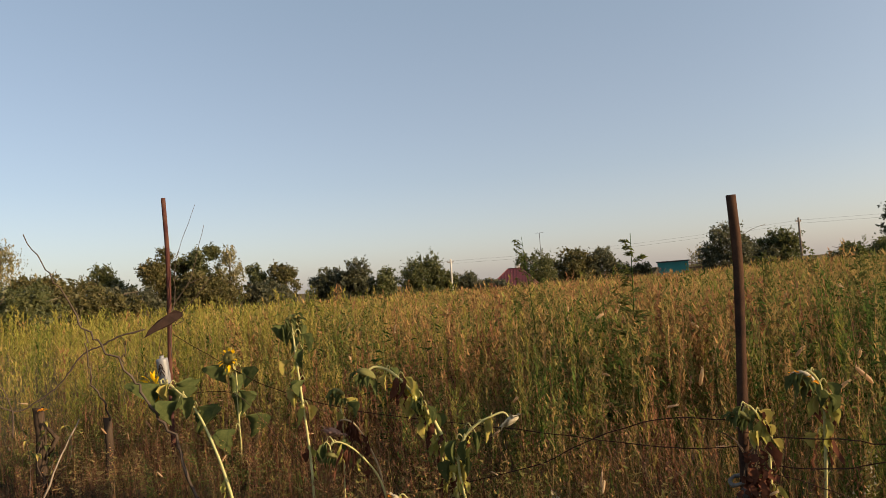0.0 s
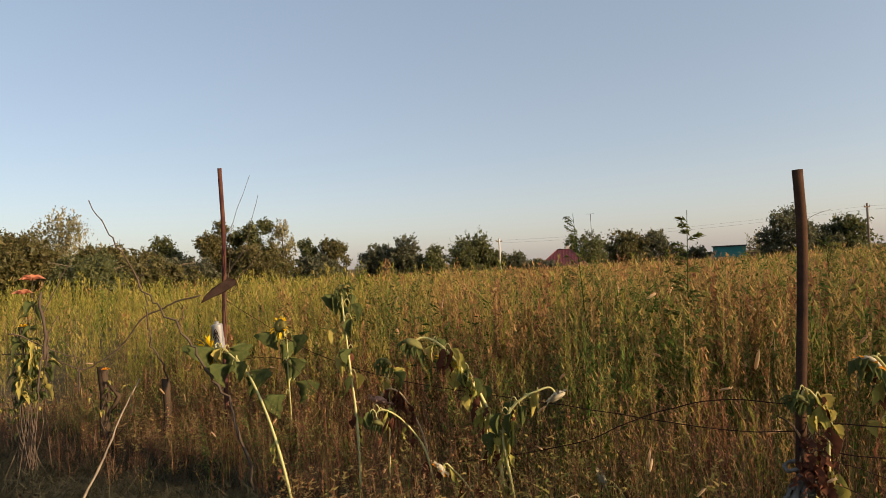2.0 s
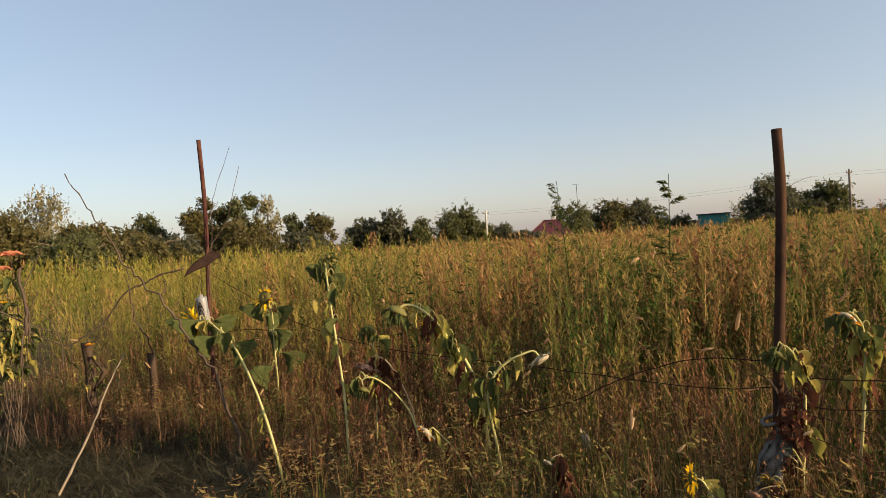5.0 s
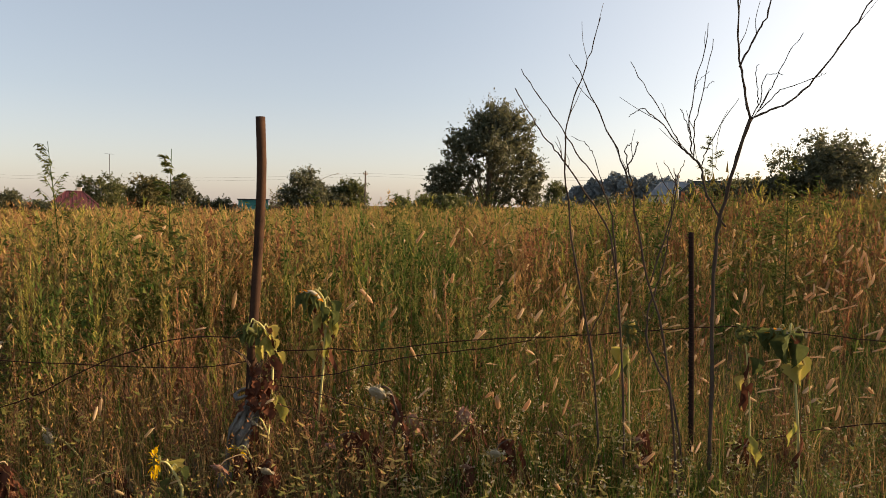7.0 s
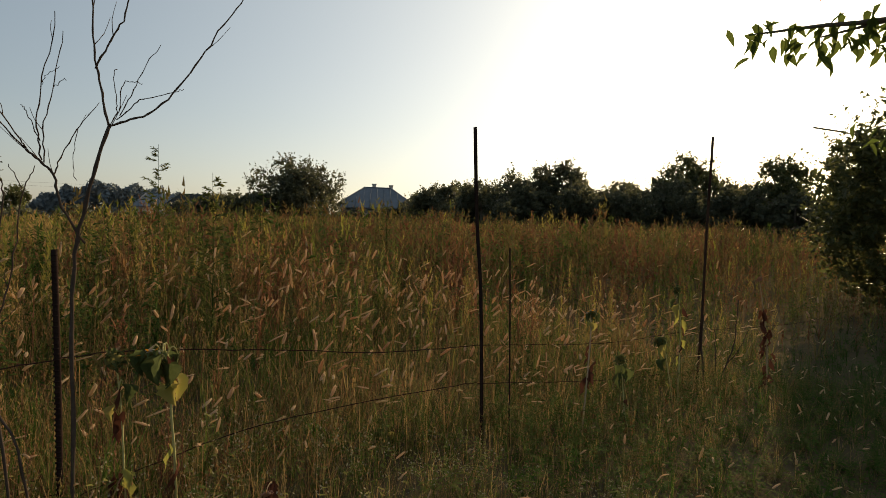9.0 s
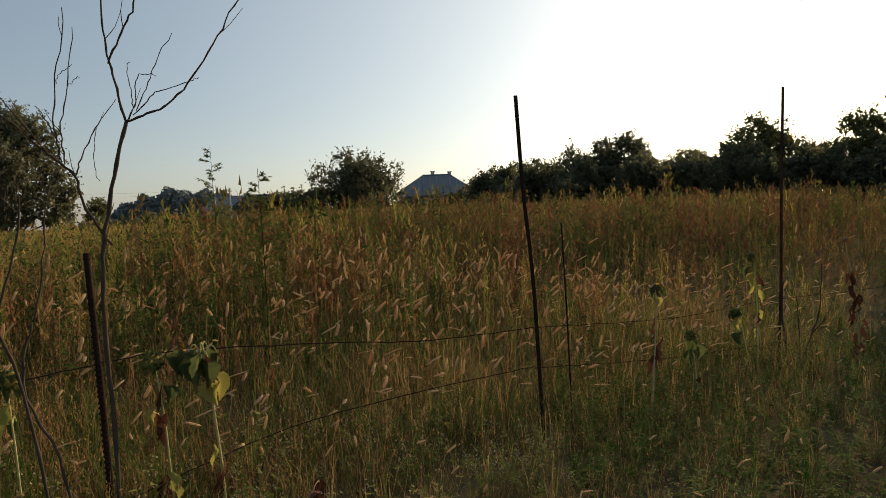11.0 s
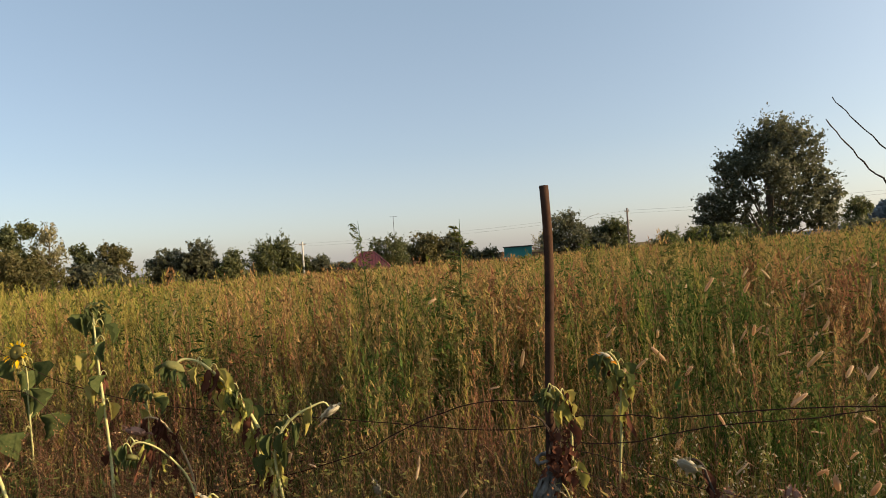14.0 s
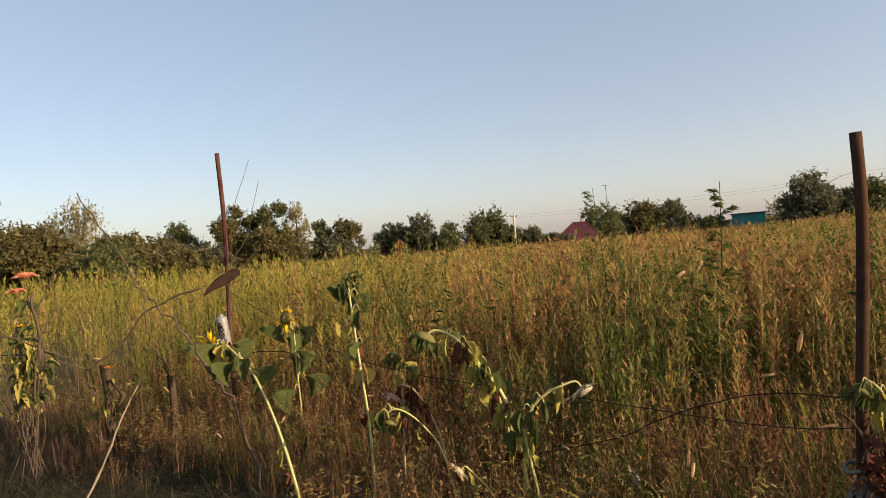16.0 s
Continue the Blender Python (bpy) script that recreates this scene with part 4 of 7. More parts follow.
# ---- trees and bushes round the field ----
def crown_arrays(rng, w, h, z0, leaf, count, hang=0.0, lobes=None):
    """Leaves along many small twigs that point up and out of the lobes of an uneven crown."""
    if lobes is None:
        n = int(np.clip(6 + 1.6 * w, 8, 26))
        g = np.arange(n) + rng.uniform(-0.3, 0.3, n)
        up = 1 - 2 * (g + 0.5) / n
        az = g * 2.39996 + rng.uniform(0, 6.28)
        ring = np.sqrt(np.clip(1 - up * up, 0, 1))
        c = np.stack([ring * np.cos(az) * w * 0.34, ring * np.sin(az) * w * 0.34, up * h * 0.36], -1) * rng.uniform(0.55, 1.15, n)[:, None]
        c[:, :2] *= (1.2 - 0.5 * np.clip((c[:, 2] + h / 2) / h, 0, 1))[:, None]
        c[:, 2] += z0 + h * 0.48
        lobe = rng.uniform(0.13, 0.24, n) * min(w, h * 1.15)
    else:
        c, lobe = np.array([q[:3] for q in lobes]), np.array([q[3] for q in lobes])
        n = len(c)
    mid = np.array((0, 0, z0 + h * 0.35))
    # twigs in and on each lobe
    m = max(70, count // 16)
    k = rng.choice(n, m, p=lobe ** 2 / (lobe ** 2).sum())
    d = rng.normal(size=(m, 3))
    d /= np.linalg.norm(d, axis=1)[:, None]
    s = c[k] + d * (lobe[k] * rng.uniform(0.1, 0.95, m) ** 0.6)[:, None] * np.array((1, 1, 0.8))
    way = (s - mid) / (np.linalg.norm(s - mid, axis=1)[:, None] + 1e-6) + 0.7 * d + rng.normal(size=(m, 3)) * 0.35 + np.array((0, 0, 0.35 if not hang else -1.6))
    way /= np.linalg.norm(way, axis=1)[:, None]
    far = rng.uniform(0.25, 1.0, m) * np.maximum(lobe[k] * 0.75, leaf * 3)
    j = rng.integers(0, m, count)
    f = rng.random(count)
    size = np.where(rng.random(count) < 0.3, 2.0, 1.0)
    f[size > 1.5] *= 0.3
    p = s[j] + way[j] * (far[j] * f)[:, None] + rng.normal(size=(count, 3)) * (leaf * (0.75 - 0.45 * f))[:, None]
    if lobes is None:
        p[:, 2] = z0 + (p[:, 2] - z0) * h / (np.quantile(p[:, 2], 0.995) - z0)
        p[:, :2] *= 0.5 * w / np.quantile(np.hypot(p[:, 0], p[:, 1]), 0.98)
    if hang:
        p[:, 2] -= hang * rng.random(count) ** 2
    p[:, 2] = np.maximum(p[:, 2], rng.uniform(0.0, 0.35, count))
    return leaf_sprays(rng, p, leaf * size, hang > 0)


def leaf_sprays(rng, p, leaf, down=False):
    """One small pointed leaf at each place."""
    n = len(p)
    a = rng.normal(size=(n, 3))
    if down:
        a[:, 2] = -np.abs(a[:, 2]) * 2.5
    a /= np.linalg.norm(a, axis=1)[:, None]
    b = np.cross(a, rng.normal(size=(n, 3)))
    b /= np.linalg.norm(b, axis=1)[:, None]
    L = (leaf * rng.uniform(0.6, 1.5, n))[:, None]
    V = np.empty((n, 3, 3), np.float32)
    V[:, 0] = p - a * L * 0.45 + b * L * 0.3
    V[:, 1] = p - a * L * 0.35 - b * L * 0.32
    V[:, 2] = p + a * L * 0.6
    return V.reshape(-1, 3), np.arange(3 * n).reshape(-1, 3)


def leafy_tree(x, y, top, width, material, label, kind="tree", leaf=0.26, stem=0.25, seed=0, fill=3.2, hang=0.0, group="", lobes=None):
    """Tree or bush with tapered trunk, limbs and a ragged crown."""
    rng, rnd = np.random.default_rng(seed), random.Random(seed)
    z = float(ground_z(np.array(x), np.array(y)))
    H = top - z
    t = thing(kind, (x, y, z - 0.05), label, "bush" if kind == "bush" else "tree", group)
    low = stem * H
    bm = bmesh.new()
    r = 0.022 * H + 0.012 * width
    trunk = [(0, 0, 0), (rnd.uniform(-0.1, 0.1), rnd.uniform(-0.1, 0.1), low * 0.8 + 0.2), (rnd.uniform(-0.25, 0.25), rnd.uniform(-0.25, 0.25), H * 0.62), (rnd.uniform(-0.3, 0.3), rnd.uniform(-0.3, 0.3), H * 0.86)]
    pts = cut(trunk, 8)
    tube(bm, pts, taper(9, r, r * 0.15), 7, rng=rnd, wob=0.08)
    ends = [Vector(q[:3]) for q in lobes] if lobes else []
    for i in range(max(9, len(ends))):
        f = rnd.uniform(0.28, 0.85)
        a = rnd.uniform(0, 6.283)
        L = width * rnd.uniform(0.25, 0.46)
        if i < len(ends):
            f = min(0.8, max(0.15, 0.6 * ends[i].z / H))
        b = Vector(pts[int(f * 8)])
        e = ends[i] if i < len(ends) else b + Vector((math.cos(a) * L, math.sin(a) * L, rnd.uniform(0.25, 0.8) * L))
        e.z = min(e.z, H * 0.93)
        tube(bm, cut([b, b.lerp(e, 0.5) + Vector((0, 0, L * 0.08)), e], 4), taper(5, r * 0.4 * (1.1 - f), 0.02), 5)
    part("trunk", bm, BARK, t)
    count = int(min(30000, max(1500, 1.5 * fill * width * (H - low) * 0.8 / (leaf * leaf * 0.33))))
    V, T = crown_arrays(rng, width, H - low, low, leaf, count, hang, lobes)
    link("crown", soup("crown", V, T), material, t)
    return t


FAR = "trees round the field"
TREES = [  # x, y, height of the top, width, leaf, kind, look
    (-36.0, 28.5, 6.4, 7.5, "o", "tree", "broad olive-green tree at the field's western end"),
    (-29.9, 29.8, 3.9, 4.6, "o", "bush", "olive-brown bush at the edge of the field"),
    (-36.7, 41.3, 6.6, 4.8, "w", "tree", "thin pale birch with sparse drooping twigs"),
    (-24.5, 29.0, 2.6, 4.2, "g", "bush", "low green bush at the edge of the field"),
    (-27.5, 32.0, 2.9, 4.6, "g", "bush", "low green bush at the edge of the field"),
    (-23.0, 33.3, 2.4, 4.4, "o", "bush", "low olive bush at the edge of the field"),
    (-40.2, 57.6, 5.2, 4.8, "g", "tree", "rounded grey-green tree beyond the weeds"),
    (-37.5, 56.0, 3.3, 4.5, "d", "bush", "dark bush beyond the weeds"),
    (-33.7, 52.4, 2.9, 4.2, "d", "bush", "dark bush beyond the weeds"),
    (-33.6, 57.0, 6.2, 4.6, "o", "tree", "dense olive tree in the western hedge"),
    (-30.8, 58.6, 6.4, 3.8, "g", "tree", "dense green tree in the western hedge"),
    (-29.5, 57.0, 3.9, 6.5, "o", "bush", "wide olive bush under the hedge trees"),
    (-28.4, 59.9, 6.5, 2.8, "w", "tree", "pale weeping birch in the hedge"),
    (-29.7, 69.2, 4.8, 3.4, "g", "tree", "small green tree in the hedge"),
    (-26.0, 69.0, 4.7, 3.9, "o", "tree", "small rounded olive tree in the hedge"),
    (-22.4, 71.9, 3.9, 4.3, "d", "tree", "small dark tree in the hedge"),
    (-18.8, 71.0, 4.6, 4.6, "d", "tree", "dark leafy fruit tree in the hedge"),
    (-15.6, 72.0, 3.4, 3.6, "g", "bush", "green bush in the hedge"),
    (-12.6, 84.4, 5.0, 6.8, "g", "tree", "broad tree by the village pole"),
    (-7.2, 86.5, 2.7, 5.5, "d", "bush", "dark low bush by the red-roofed house"),
    (-9.6, 86.2, 3.0, 5.0, "g", "bush", "low bush by the village pole"),
    (2.6, 99.5, 5.2, 7.5, "g", "tree", "tree behind the red-roofed house"),
    (7.1, 79.5, 4.6, 5.4, "o", "tree", "round-headed tree before the village"),
    (10.0, 80.2, 4.4, 6.4, "d", "tree", "dark spreading tree before the village"),
    (27.8, 101.7, 4.3, 4.2, "w", "tree", "pale thin tree beyond the shed"),
    (25.0, 76.3, 6.0, 6.6, "d", "tree", "dark leafy tree near the shed"),
    (30.4, 77.5, 4.9, 4.6, "g", "tree", "tree beside the wooden pole"),
    (14.6, 78.8, 2.2, 3.4, "d", "bush", "dark bush beside the shed"),
    (34.0, 67.1, 2.5, 6.0, "g", "bush", "low bush at the field's far edge"),
    (76.8, 92.6, 6.5, 4.4, "g", "tree", "small tree far beyond the field"),
    (25.4, 44.2, 2.5, 3.6, "g", "bush", "green bush beside the big tree"),
    (29.0, 47.5, 2.4, 3.4, "d", "bush", "green bush beside the big tree"),
    (54.9, 30.3, 8.0, 8.2, "d", "tree", "dark rounded tree beside the grey-roofed house"),
    (52.8, 33.6, 4.6, 6.0, "d", "bush", "dark bush beside the grey-roofed house"),
    (55.4, 38.4, 4.6, 6.5, "d", "bush", "dark hedge bush at the field's far edge"),
    (58.0, 44.0, 4.3, 6.0, "d", "bush", "dark hedge bush at the field's far edge"),
    (67.1, 22.0, 5.6, 4.6, "d", "tree", "small tree by the grey-roofed house"),
    (66.4, 18.1, 6.7, 5.0, "g", "tree", "rounded tree by the grey-roofed house"),
    (53.0, 11.2, 5.8, 4.6, "d", "tree", "dark hedge tree on the eastern edge"),
    (51.8, 8.4, 6.4, 4.6, "d", "tree", "dark hedge tree on the eastern edge"),
    (52.6, 5.6, 7.4, 4.6, "d", "tree", "tall narrow hedge tree on the eastern edge"),
    (51.2, 3.6, 5.8, 4.2, "d", "tree", "dark hedge tree on the eastern edge"),
    (50.6, 0.6, 5.6, 4.6, "d", "tree", "dark hedge tree on the eastern edge"),
    (50.0, -2.2, 5.0, 4.4, "d", "bush", "dark hedge bush on the eastern edge"),
    (52.8, -4.2, 7.8, 4.8, "g", "tree", "thin-topped tree rising from the eastern hedge"),
    (49.0, -6.6, 5.0, 4.4, "d", "bush", "dark hedge bush on the eastern edge"),
    (48.2, -9.9, 7.2, 4.8, "g", "tree", "full-crowned tree on the eastern edge"),
    (45.0, -13.4, 5.6, 4.8, "d", "tree", "dark tree on the eastern edge"),
    (43.0, -17.5, 6.2, 5.4, "d", "tree", "dark tree on the eastern edge"),
    (40.0, -22.0, 6.0, 5.6, "d", "tree", "dark tree on the eastern edge"),
    (36.0, -27.0, 6.4, 5.8, "g", "tree", "dark tree on the eastern edge"),
    # next two trees are invented, out of view, to shade the eastern growth
    (15.9, -5.75, 4.5, 4.4, "g", "tree", "invented fruit tree added to shade the garden's eastern side"),
    (17.5, -9.0, 4.8, 4.0, "g", "tree", "invented fruit tree added to shade the garden's eastern side"),
    (54.5, 16.7, 4.9, 5.3, "d", "bush", "dark dense hedge bush on the eastern edge"),
    (42.7, 9.7, 4.0, 5.2, "d", "bush", "dark dense hedge bush on the eastern edge"),
    (46.3, 7.0, 4.6, 4.6, "d", "bush", "dark dense hedge bush on the eastern edge"),
    (46.1, 3.5, 4.5, 4.9, "d", "bush", "dark dense hedge bush on the eastern edge"),
    (44.2, 0.2, 4.3, 4.7, "d", "bush", "dark dense hedge bush on the eastern edge"),
    (46.6, -3.3, 4.9, 5.3, "d", "bush", "dark dense hedge bush on the eastern edge"),
    (45.5, -6.6, 4.3, 4.5, "d", "bush", "dark dense hedge bush on the eastern edge"),
    (42.6, -9.4, 3.9, 4.8, "d", "bush", "dark dense hedge bush on the eastern edge"),
    (43.1, -12.8, 4.3, 5.3, "d", "bush", "dark dense hedge bush on the eastern edge"),
    (42.9, -16.3, 4.5, 4.5, "d", "bush", "dark dense hedge bush on the eastern edge"),
    (39.5, -18.4, 4.2, 4.4, "d", "bush", "dark dense hedge bush on the eastern edge"),
    (40.0, -22.3, 4.9, 5.0, "d", "bush", "dark dense hedge bush on the eastern edge"),
    (37.0, -24.4, 4.8, 5.2, "d", "bush", "dark dense hedge bush on the eastern edge"),
    (61.5, 28.6, 3.4, 4.6, "d", "bush", "dark bush before the grey-roofed house"),
    (62.5, 25.0, 3.5, 4.6, "d", "bush", "dark bush before the grey-roofed house"),
    (62.6, 21.5, 3.9, 4.6, "d", "bush", "dark bush before the grey-roofed house"),
    (59.0, 33.0, 4.2, 5.0, "d", "bush", "dark bush before the grey-roofed house"),
    (-34.0, 34.0, 4.3, 6.5, "o", "bush", "dense olive-green bush at the edge of the field"),
    (-31.0, 38.5, 3.6, 6.0, "o", "bush", "dense olive-green bush at the edge of the field"),
    (-35.0, 46.0, 3.8, 6.0, "o", "bush", "dense olive-green bush at the edge of the field"),
    (-27.0, 37.0, 2.6, 5.0, "o", "bush", "dense olive-green bush at the edge of the field"),
    (-33.0, 24.0, 4.6, 6.0, "o", "bush", "dense olive-green bush at the edge of the field"),
    (-34.0, 18.0, 5.0, 7.0, "o", "bush", "dense olive-green bush at the edge of the field"),
    (-26.5, 64.0, 2.9, 5.5, "d", "bush", "dark low bush in the hedge"),
    (-20.5, 72.0, 2.9, 5.0, "d", "bush", "dark low bush in the hedge"),
    (-3.5, 84.5, 1.6, 5.5, "d", "bush", "dark low bush in the hedge"),
    (13.0, 79.0, 2.0, 4.5, "d", "bush", "dark low bush in the hedge"),
    (28.0, 76.5, 2.8, 5.0, "d", "bush", "dark low bush in the hedge"),
    (48.0, 56.0, 2.4, 6.5, "d", "bush", "dark low bush in the hedge"),
    (51.0, 50.0, 2.8, 6.5, "d", "bush", "dark low bush in the hedge"),
]
LOOKS = {"o": OLIVE_LEAF, "g": TREE_LEAF, "d": DARK_LEAF, "w": BIRCH_LEAF}


def plant_trees():
    for i, (x, y, top, w, c, kind, label) in enumerate(TREES):
        leaf = min(0.22, max(0.09, 0.0031 * math.hypot(x, y)))
        w *= 1.12
        if x < -10:
            top = top * 1.07 + 0.1
        if c == "w":
            leafy_tree(x, y, top, w, LOOKS[c], label, kind, leaf * 0.65, 0.2, 40 + i, 0.6, 0.9, FAR)
        elif kind == "bush":
            leafy_tree(x, y, top + (0.6 if x > 36 and y < 24 else 0), w, LOOKS[c], label, kind, leaf, 0.0, 40 + i, 3.4, 0, FAR)
        else:
            leafy_tree(x, y, top, w, LOOKS[c], label, kind, leaf * 0.85, 0.03, 40 + i, 2.3, 0, FAR)
    # the large solitary tree: a high dome, a shoulder on one side and wide low boughs
    side, back = Vector((0.83, -0.556, 0)), Vector((0.556, 0.83, 0))
    lobes = []
    for u, v, z, r in ((1.1, 0.0, 9.2, 2.5), (-0.3, 1.2, 8.9, 2.1), (2.6, -0.8, 8.6, 2.0), (-2.9, 0.5, 7.7, 1.6), (-1.7, -1.2, 7.0, 1.7), (-3.4, 0.6, 6.2, 1.3), (0.6, -1.6, 6.3, 2.3), (3.0, 0.6, 6.9, 1.9), (4.0, 0.0, 5.4, 1.6), (4.9, -0.4, 4.0, 1.2), (-4.6, 0.3, 4.2, 1.6), (-5.2, -0.3, 2.9, 1.4), (-2.5, -1.0, 4.2, 2.0), (-3.4, 0.8, 2.2, 1.8), (1.2, 1.5, 4.4, 2.2), (3.4, -1.2, 3.4, 1.6), (4.4, 0.6, 2.2, 1.3), (1.4, -0.8, 2.4, 1.5), (-1.0, 1.0, 2.0, 1.6)):
        lobes.append((*(side * u * 0.97 + back * v * 1.5 + Vector((0, 0, z * 1.07))), r * 1.05))
    leafy_tree(36.9, 55.1, 12.3, 13.4, DARK_LEAF, "large solitary leafy tree standing in the field", "tree", 0.20, 0.01, 11, 2.2, 0, "", lobes)


plant_trees()


def far_hill():
    """Wooded rise on the horizon, distance haze put into its pale blue-grey colour."""
    rng = np.random.default_rng(5)
    n = 20000
    b = rng.uniform(36, 58, n)
    r = rng.uniform(215, 260, n)
    rise = np.interp(b, [36, 39.5, 40.8, 42.5, 44, 45, 45.8, 48, 50, 54, 58], [0.0, 2.5, 7.5, 11.0, 12.2, 15.0, 12.4, 12.8, 10.8, 10.0, 5.5])
    z = rise * rng.uniform(0, 1, n) ** 0.4 * (0.93 + 0.07 * np.sin(b * 4)) + rng.normal(0, 0.12, n)
    p = np.stack([r * np.sin(np.radians(b)), r * np.cos(np.radians(b)), np.maximum(z, 0)], -1)
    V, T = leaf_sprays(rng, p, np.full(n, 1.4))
    link("hazed_wood", soup("hazed_wood", V, T), HAZED_WOOD, label="wooded rise on the horizon, haze painted into its colour", kind="stuff", category="wood")


far_hill()


# ---- buildings and poles of the village ----
def window(parent, x, y0, z, w, h):
    """Window in a wall that faces -y (local): frame, sill and pane."""
    bm = bmesh.new()
    for a, b, c, d in ((x - w / 2, x - w / 2 + 0.08, z, z + h), (x + w / 2 - 0.08, x + w / 2, z, z + h), (x - w / 2 + 0.08, x + w / 2 - 0.08, z, z + 0.08), (x - w / 2 + 0.08, x + w / 2 - 0.08, z + h - 0.08, z + h), (x - 0.03, x + 0.03, z + 0.08, z + h - 0.08)):
        block(bm, a, b, y0 - 0.05, y0 + 0.02, c, d)
    win = part("window", bm, PLASTIC, parent, smooth=False)
    bm = bmesh.new()
    block(bm, x - w / 2 + 0.05, x + w / 2 - 0.05, y0 - 0.02, y0 + 0.0, z + 0.05, z + h - 0.05)
    part("pane", bm, PANE, win, smooth=False)


def hip_house(name, x, y, face, L, Wd, eave, ridge, roof_mat, wall_mat, label, chimneys, ribs, half=0.3):
    """House with plastered walls, a hipped roof with standing seams, windows and chimneys; its long front faces -y before turning."""
    z = float(ground_z(np.array(x), np.array(y)))
    t = thing(name, (x, y, z), label, "house")
    t.rotation_euler = (0, 0, radians(face))
    eave, ridge = eave - z, ridge - z
    bm = bmesh.new()
    th = 0.3
    block(bm, -L / 2, L / 2, -Wd / 2, -Wd / 2 + th, -0.3, eave)
    block(bm, -L / 2, L / 2, Wd / 2 - th, Wd / 2, -0.3, eave)
    block(bm, -L / 2, -L / 2 + th, -Wd / 2 + th, Wd / 2 - th, -0.3, eave)
    block(bm, L / 2 - th, L / 2, -Wd / 2 + th, Wd / 2 - th, -0.3, eave)
    part("wall", bm, wall_mat, t, smooth=False)
    o = 0.45
    bm = bmesh.new()
    low = [Vector(p) for p in ((-L / 2 - o, -Wd / 2 - o, eave - 0.1), (L / 2 + o, -Wd / 2 - o, eave - 0.1), (L / 2 + o, Wd / 2 + o, eave - 0.1), (-L / 2 - o, Wd / 2 + o, eave - 0.1))]
    up = [Vector((-L * half / 2, 0, ridge)), Vector((L * half / 2, 0, ridge))]
    for lift in (0.0, 0.12):
        v = [bm.verts.new(p + Vector((0, 0, lift))) for p in low + up]
        f = [(v[0], v[1], v[5], v[4]), (v[1], v[2], v[5]), (v[2], v[3], v[4], v[5]), (v[3], v[0], v[4])]
        for q in f:
            bm.faces.new(q if lift else tuple(reversed(q)))
        if lift:
            for k in range(4):
                bm.faces.new((v[k], first[k], first[(k + 1) % 4], v[(k + 1) % 4]))
        first = v
    roof = part("roof", bm, roof_mat, t, smooth=False)
    bm = bmesh.new()
    n = ribs
    for i in range(1, n):
        u = i / n
        a = low[0].lerp(low[1], u)
        if u < (1 - half) / 2:
            b = low[0].lerp(up[0], u / ((1 - half) / 2))
        elif u > 1 - (1 - half) / 2:
            b = low[1].lerp(up[1], (1 - u) / ((1 - half) / 2))
        else:
            b = up[0].lerp(up[1], (u - (1 - half) / 2) / half)
        tube(bm, [a + Vector((0, 0, 0.14)), b + Vector((0, 0, 0.14))], 0.035, 4)
    tube(bm, [up[0] + Vector((0, 0, 0.15)), up[1] + Vector((0, 0, 0.15))], 0.07, 6)
    for a, b in ((0, 0), (1, 1), (2, 1), (3, 0)):
        tube(bm, [low[a] + Vector((0, 0, 0.13)), up[b] + Vector((0, 0, 0.14))], 0.06, 6)
    part("seam_grid", bm, roof_mat, roof)
    for cx, cy, ch, cw in chimneys:
        bm = bmesh.new()
        block(bm, cx - cw / 2, cx + cw / 2, cy - cw / 2, cy + cw / 2, ridge - 1.2, ridge + ch)
        block(bm, cx - cw / 2 - 0.05, cx + cw / 2 + 0.05, cy - cw / 2 - 0.05, cy + cw / 2 + 0.05, ridge + ch, ridge + ch + 0.1)
        part("chimney", bm, PLASTER, roof, "pale plastered chimney", smooth=False)
    for k in range(3):
        window(t, -L / 3 + k * L / 3, -Wd / 2, max(0.6, eave - 1.9), 0.9, 1.2)
    return t


hip_house("house", -0.6, 95.4, -4, 6.3, 6.0, 0.35, 2.75, RED_ROOF, PLASTER, "low pale house with a hipped dark-red sheet roof", [(0.6, 0.3, 0.55, 0.45)], 16)
hip_house("house", 67.4, 27.6, -68, 8.4, 7.0, 3.7, 5.95, GREY_ROOF, PLASTER, "village house with a hipped blue-grey roof and two chimneys", [(-0.4, 0.4, 0.5, 0.42), (1.5, 0.3, 0.4, 0.42)], 12, 0.36)

hip_house("barn", 83.5, 62.0, -53, 12.0, 7.0, 3.6, 5.6, DARK_ROOF, BROWN_WALL, "long low barn with a dark felt roof", [], 10, 0.7)
hip_house("house", 79.0, 67.5, -45, 6.5, 6.0, 3.6, 5.5, GREY_ROOF, PLASTER, "small far house with a pale grey roof", [], 8, 0.5)


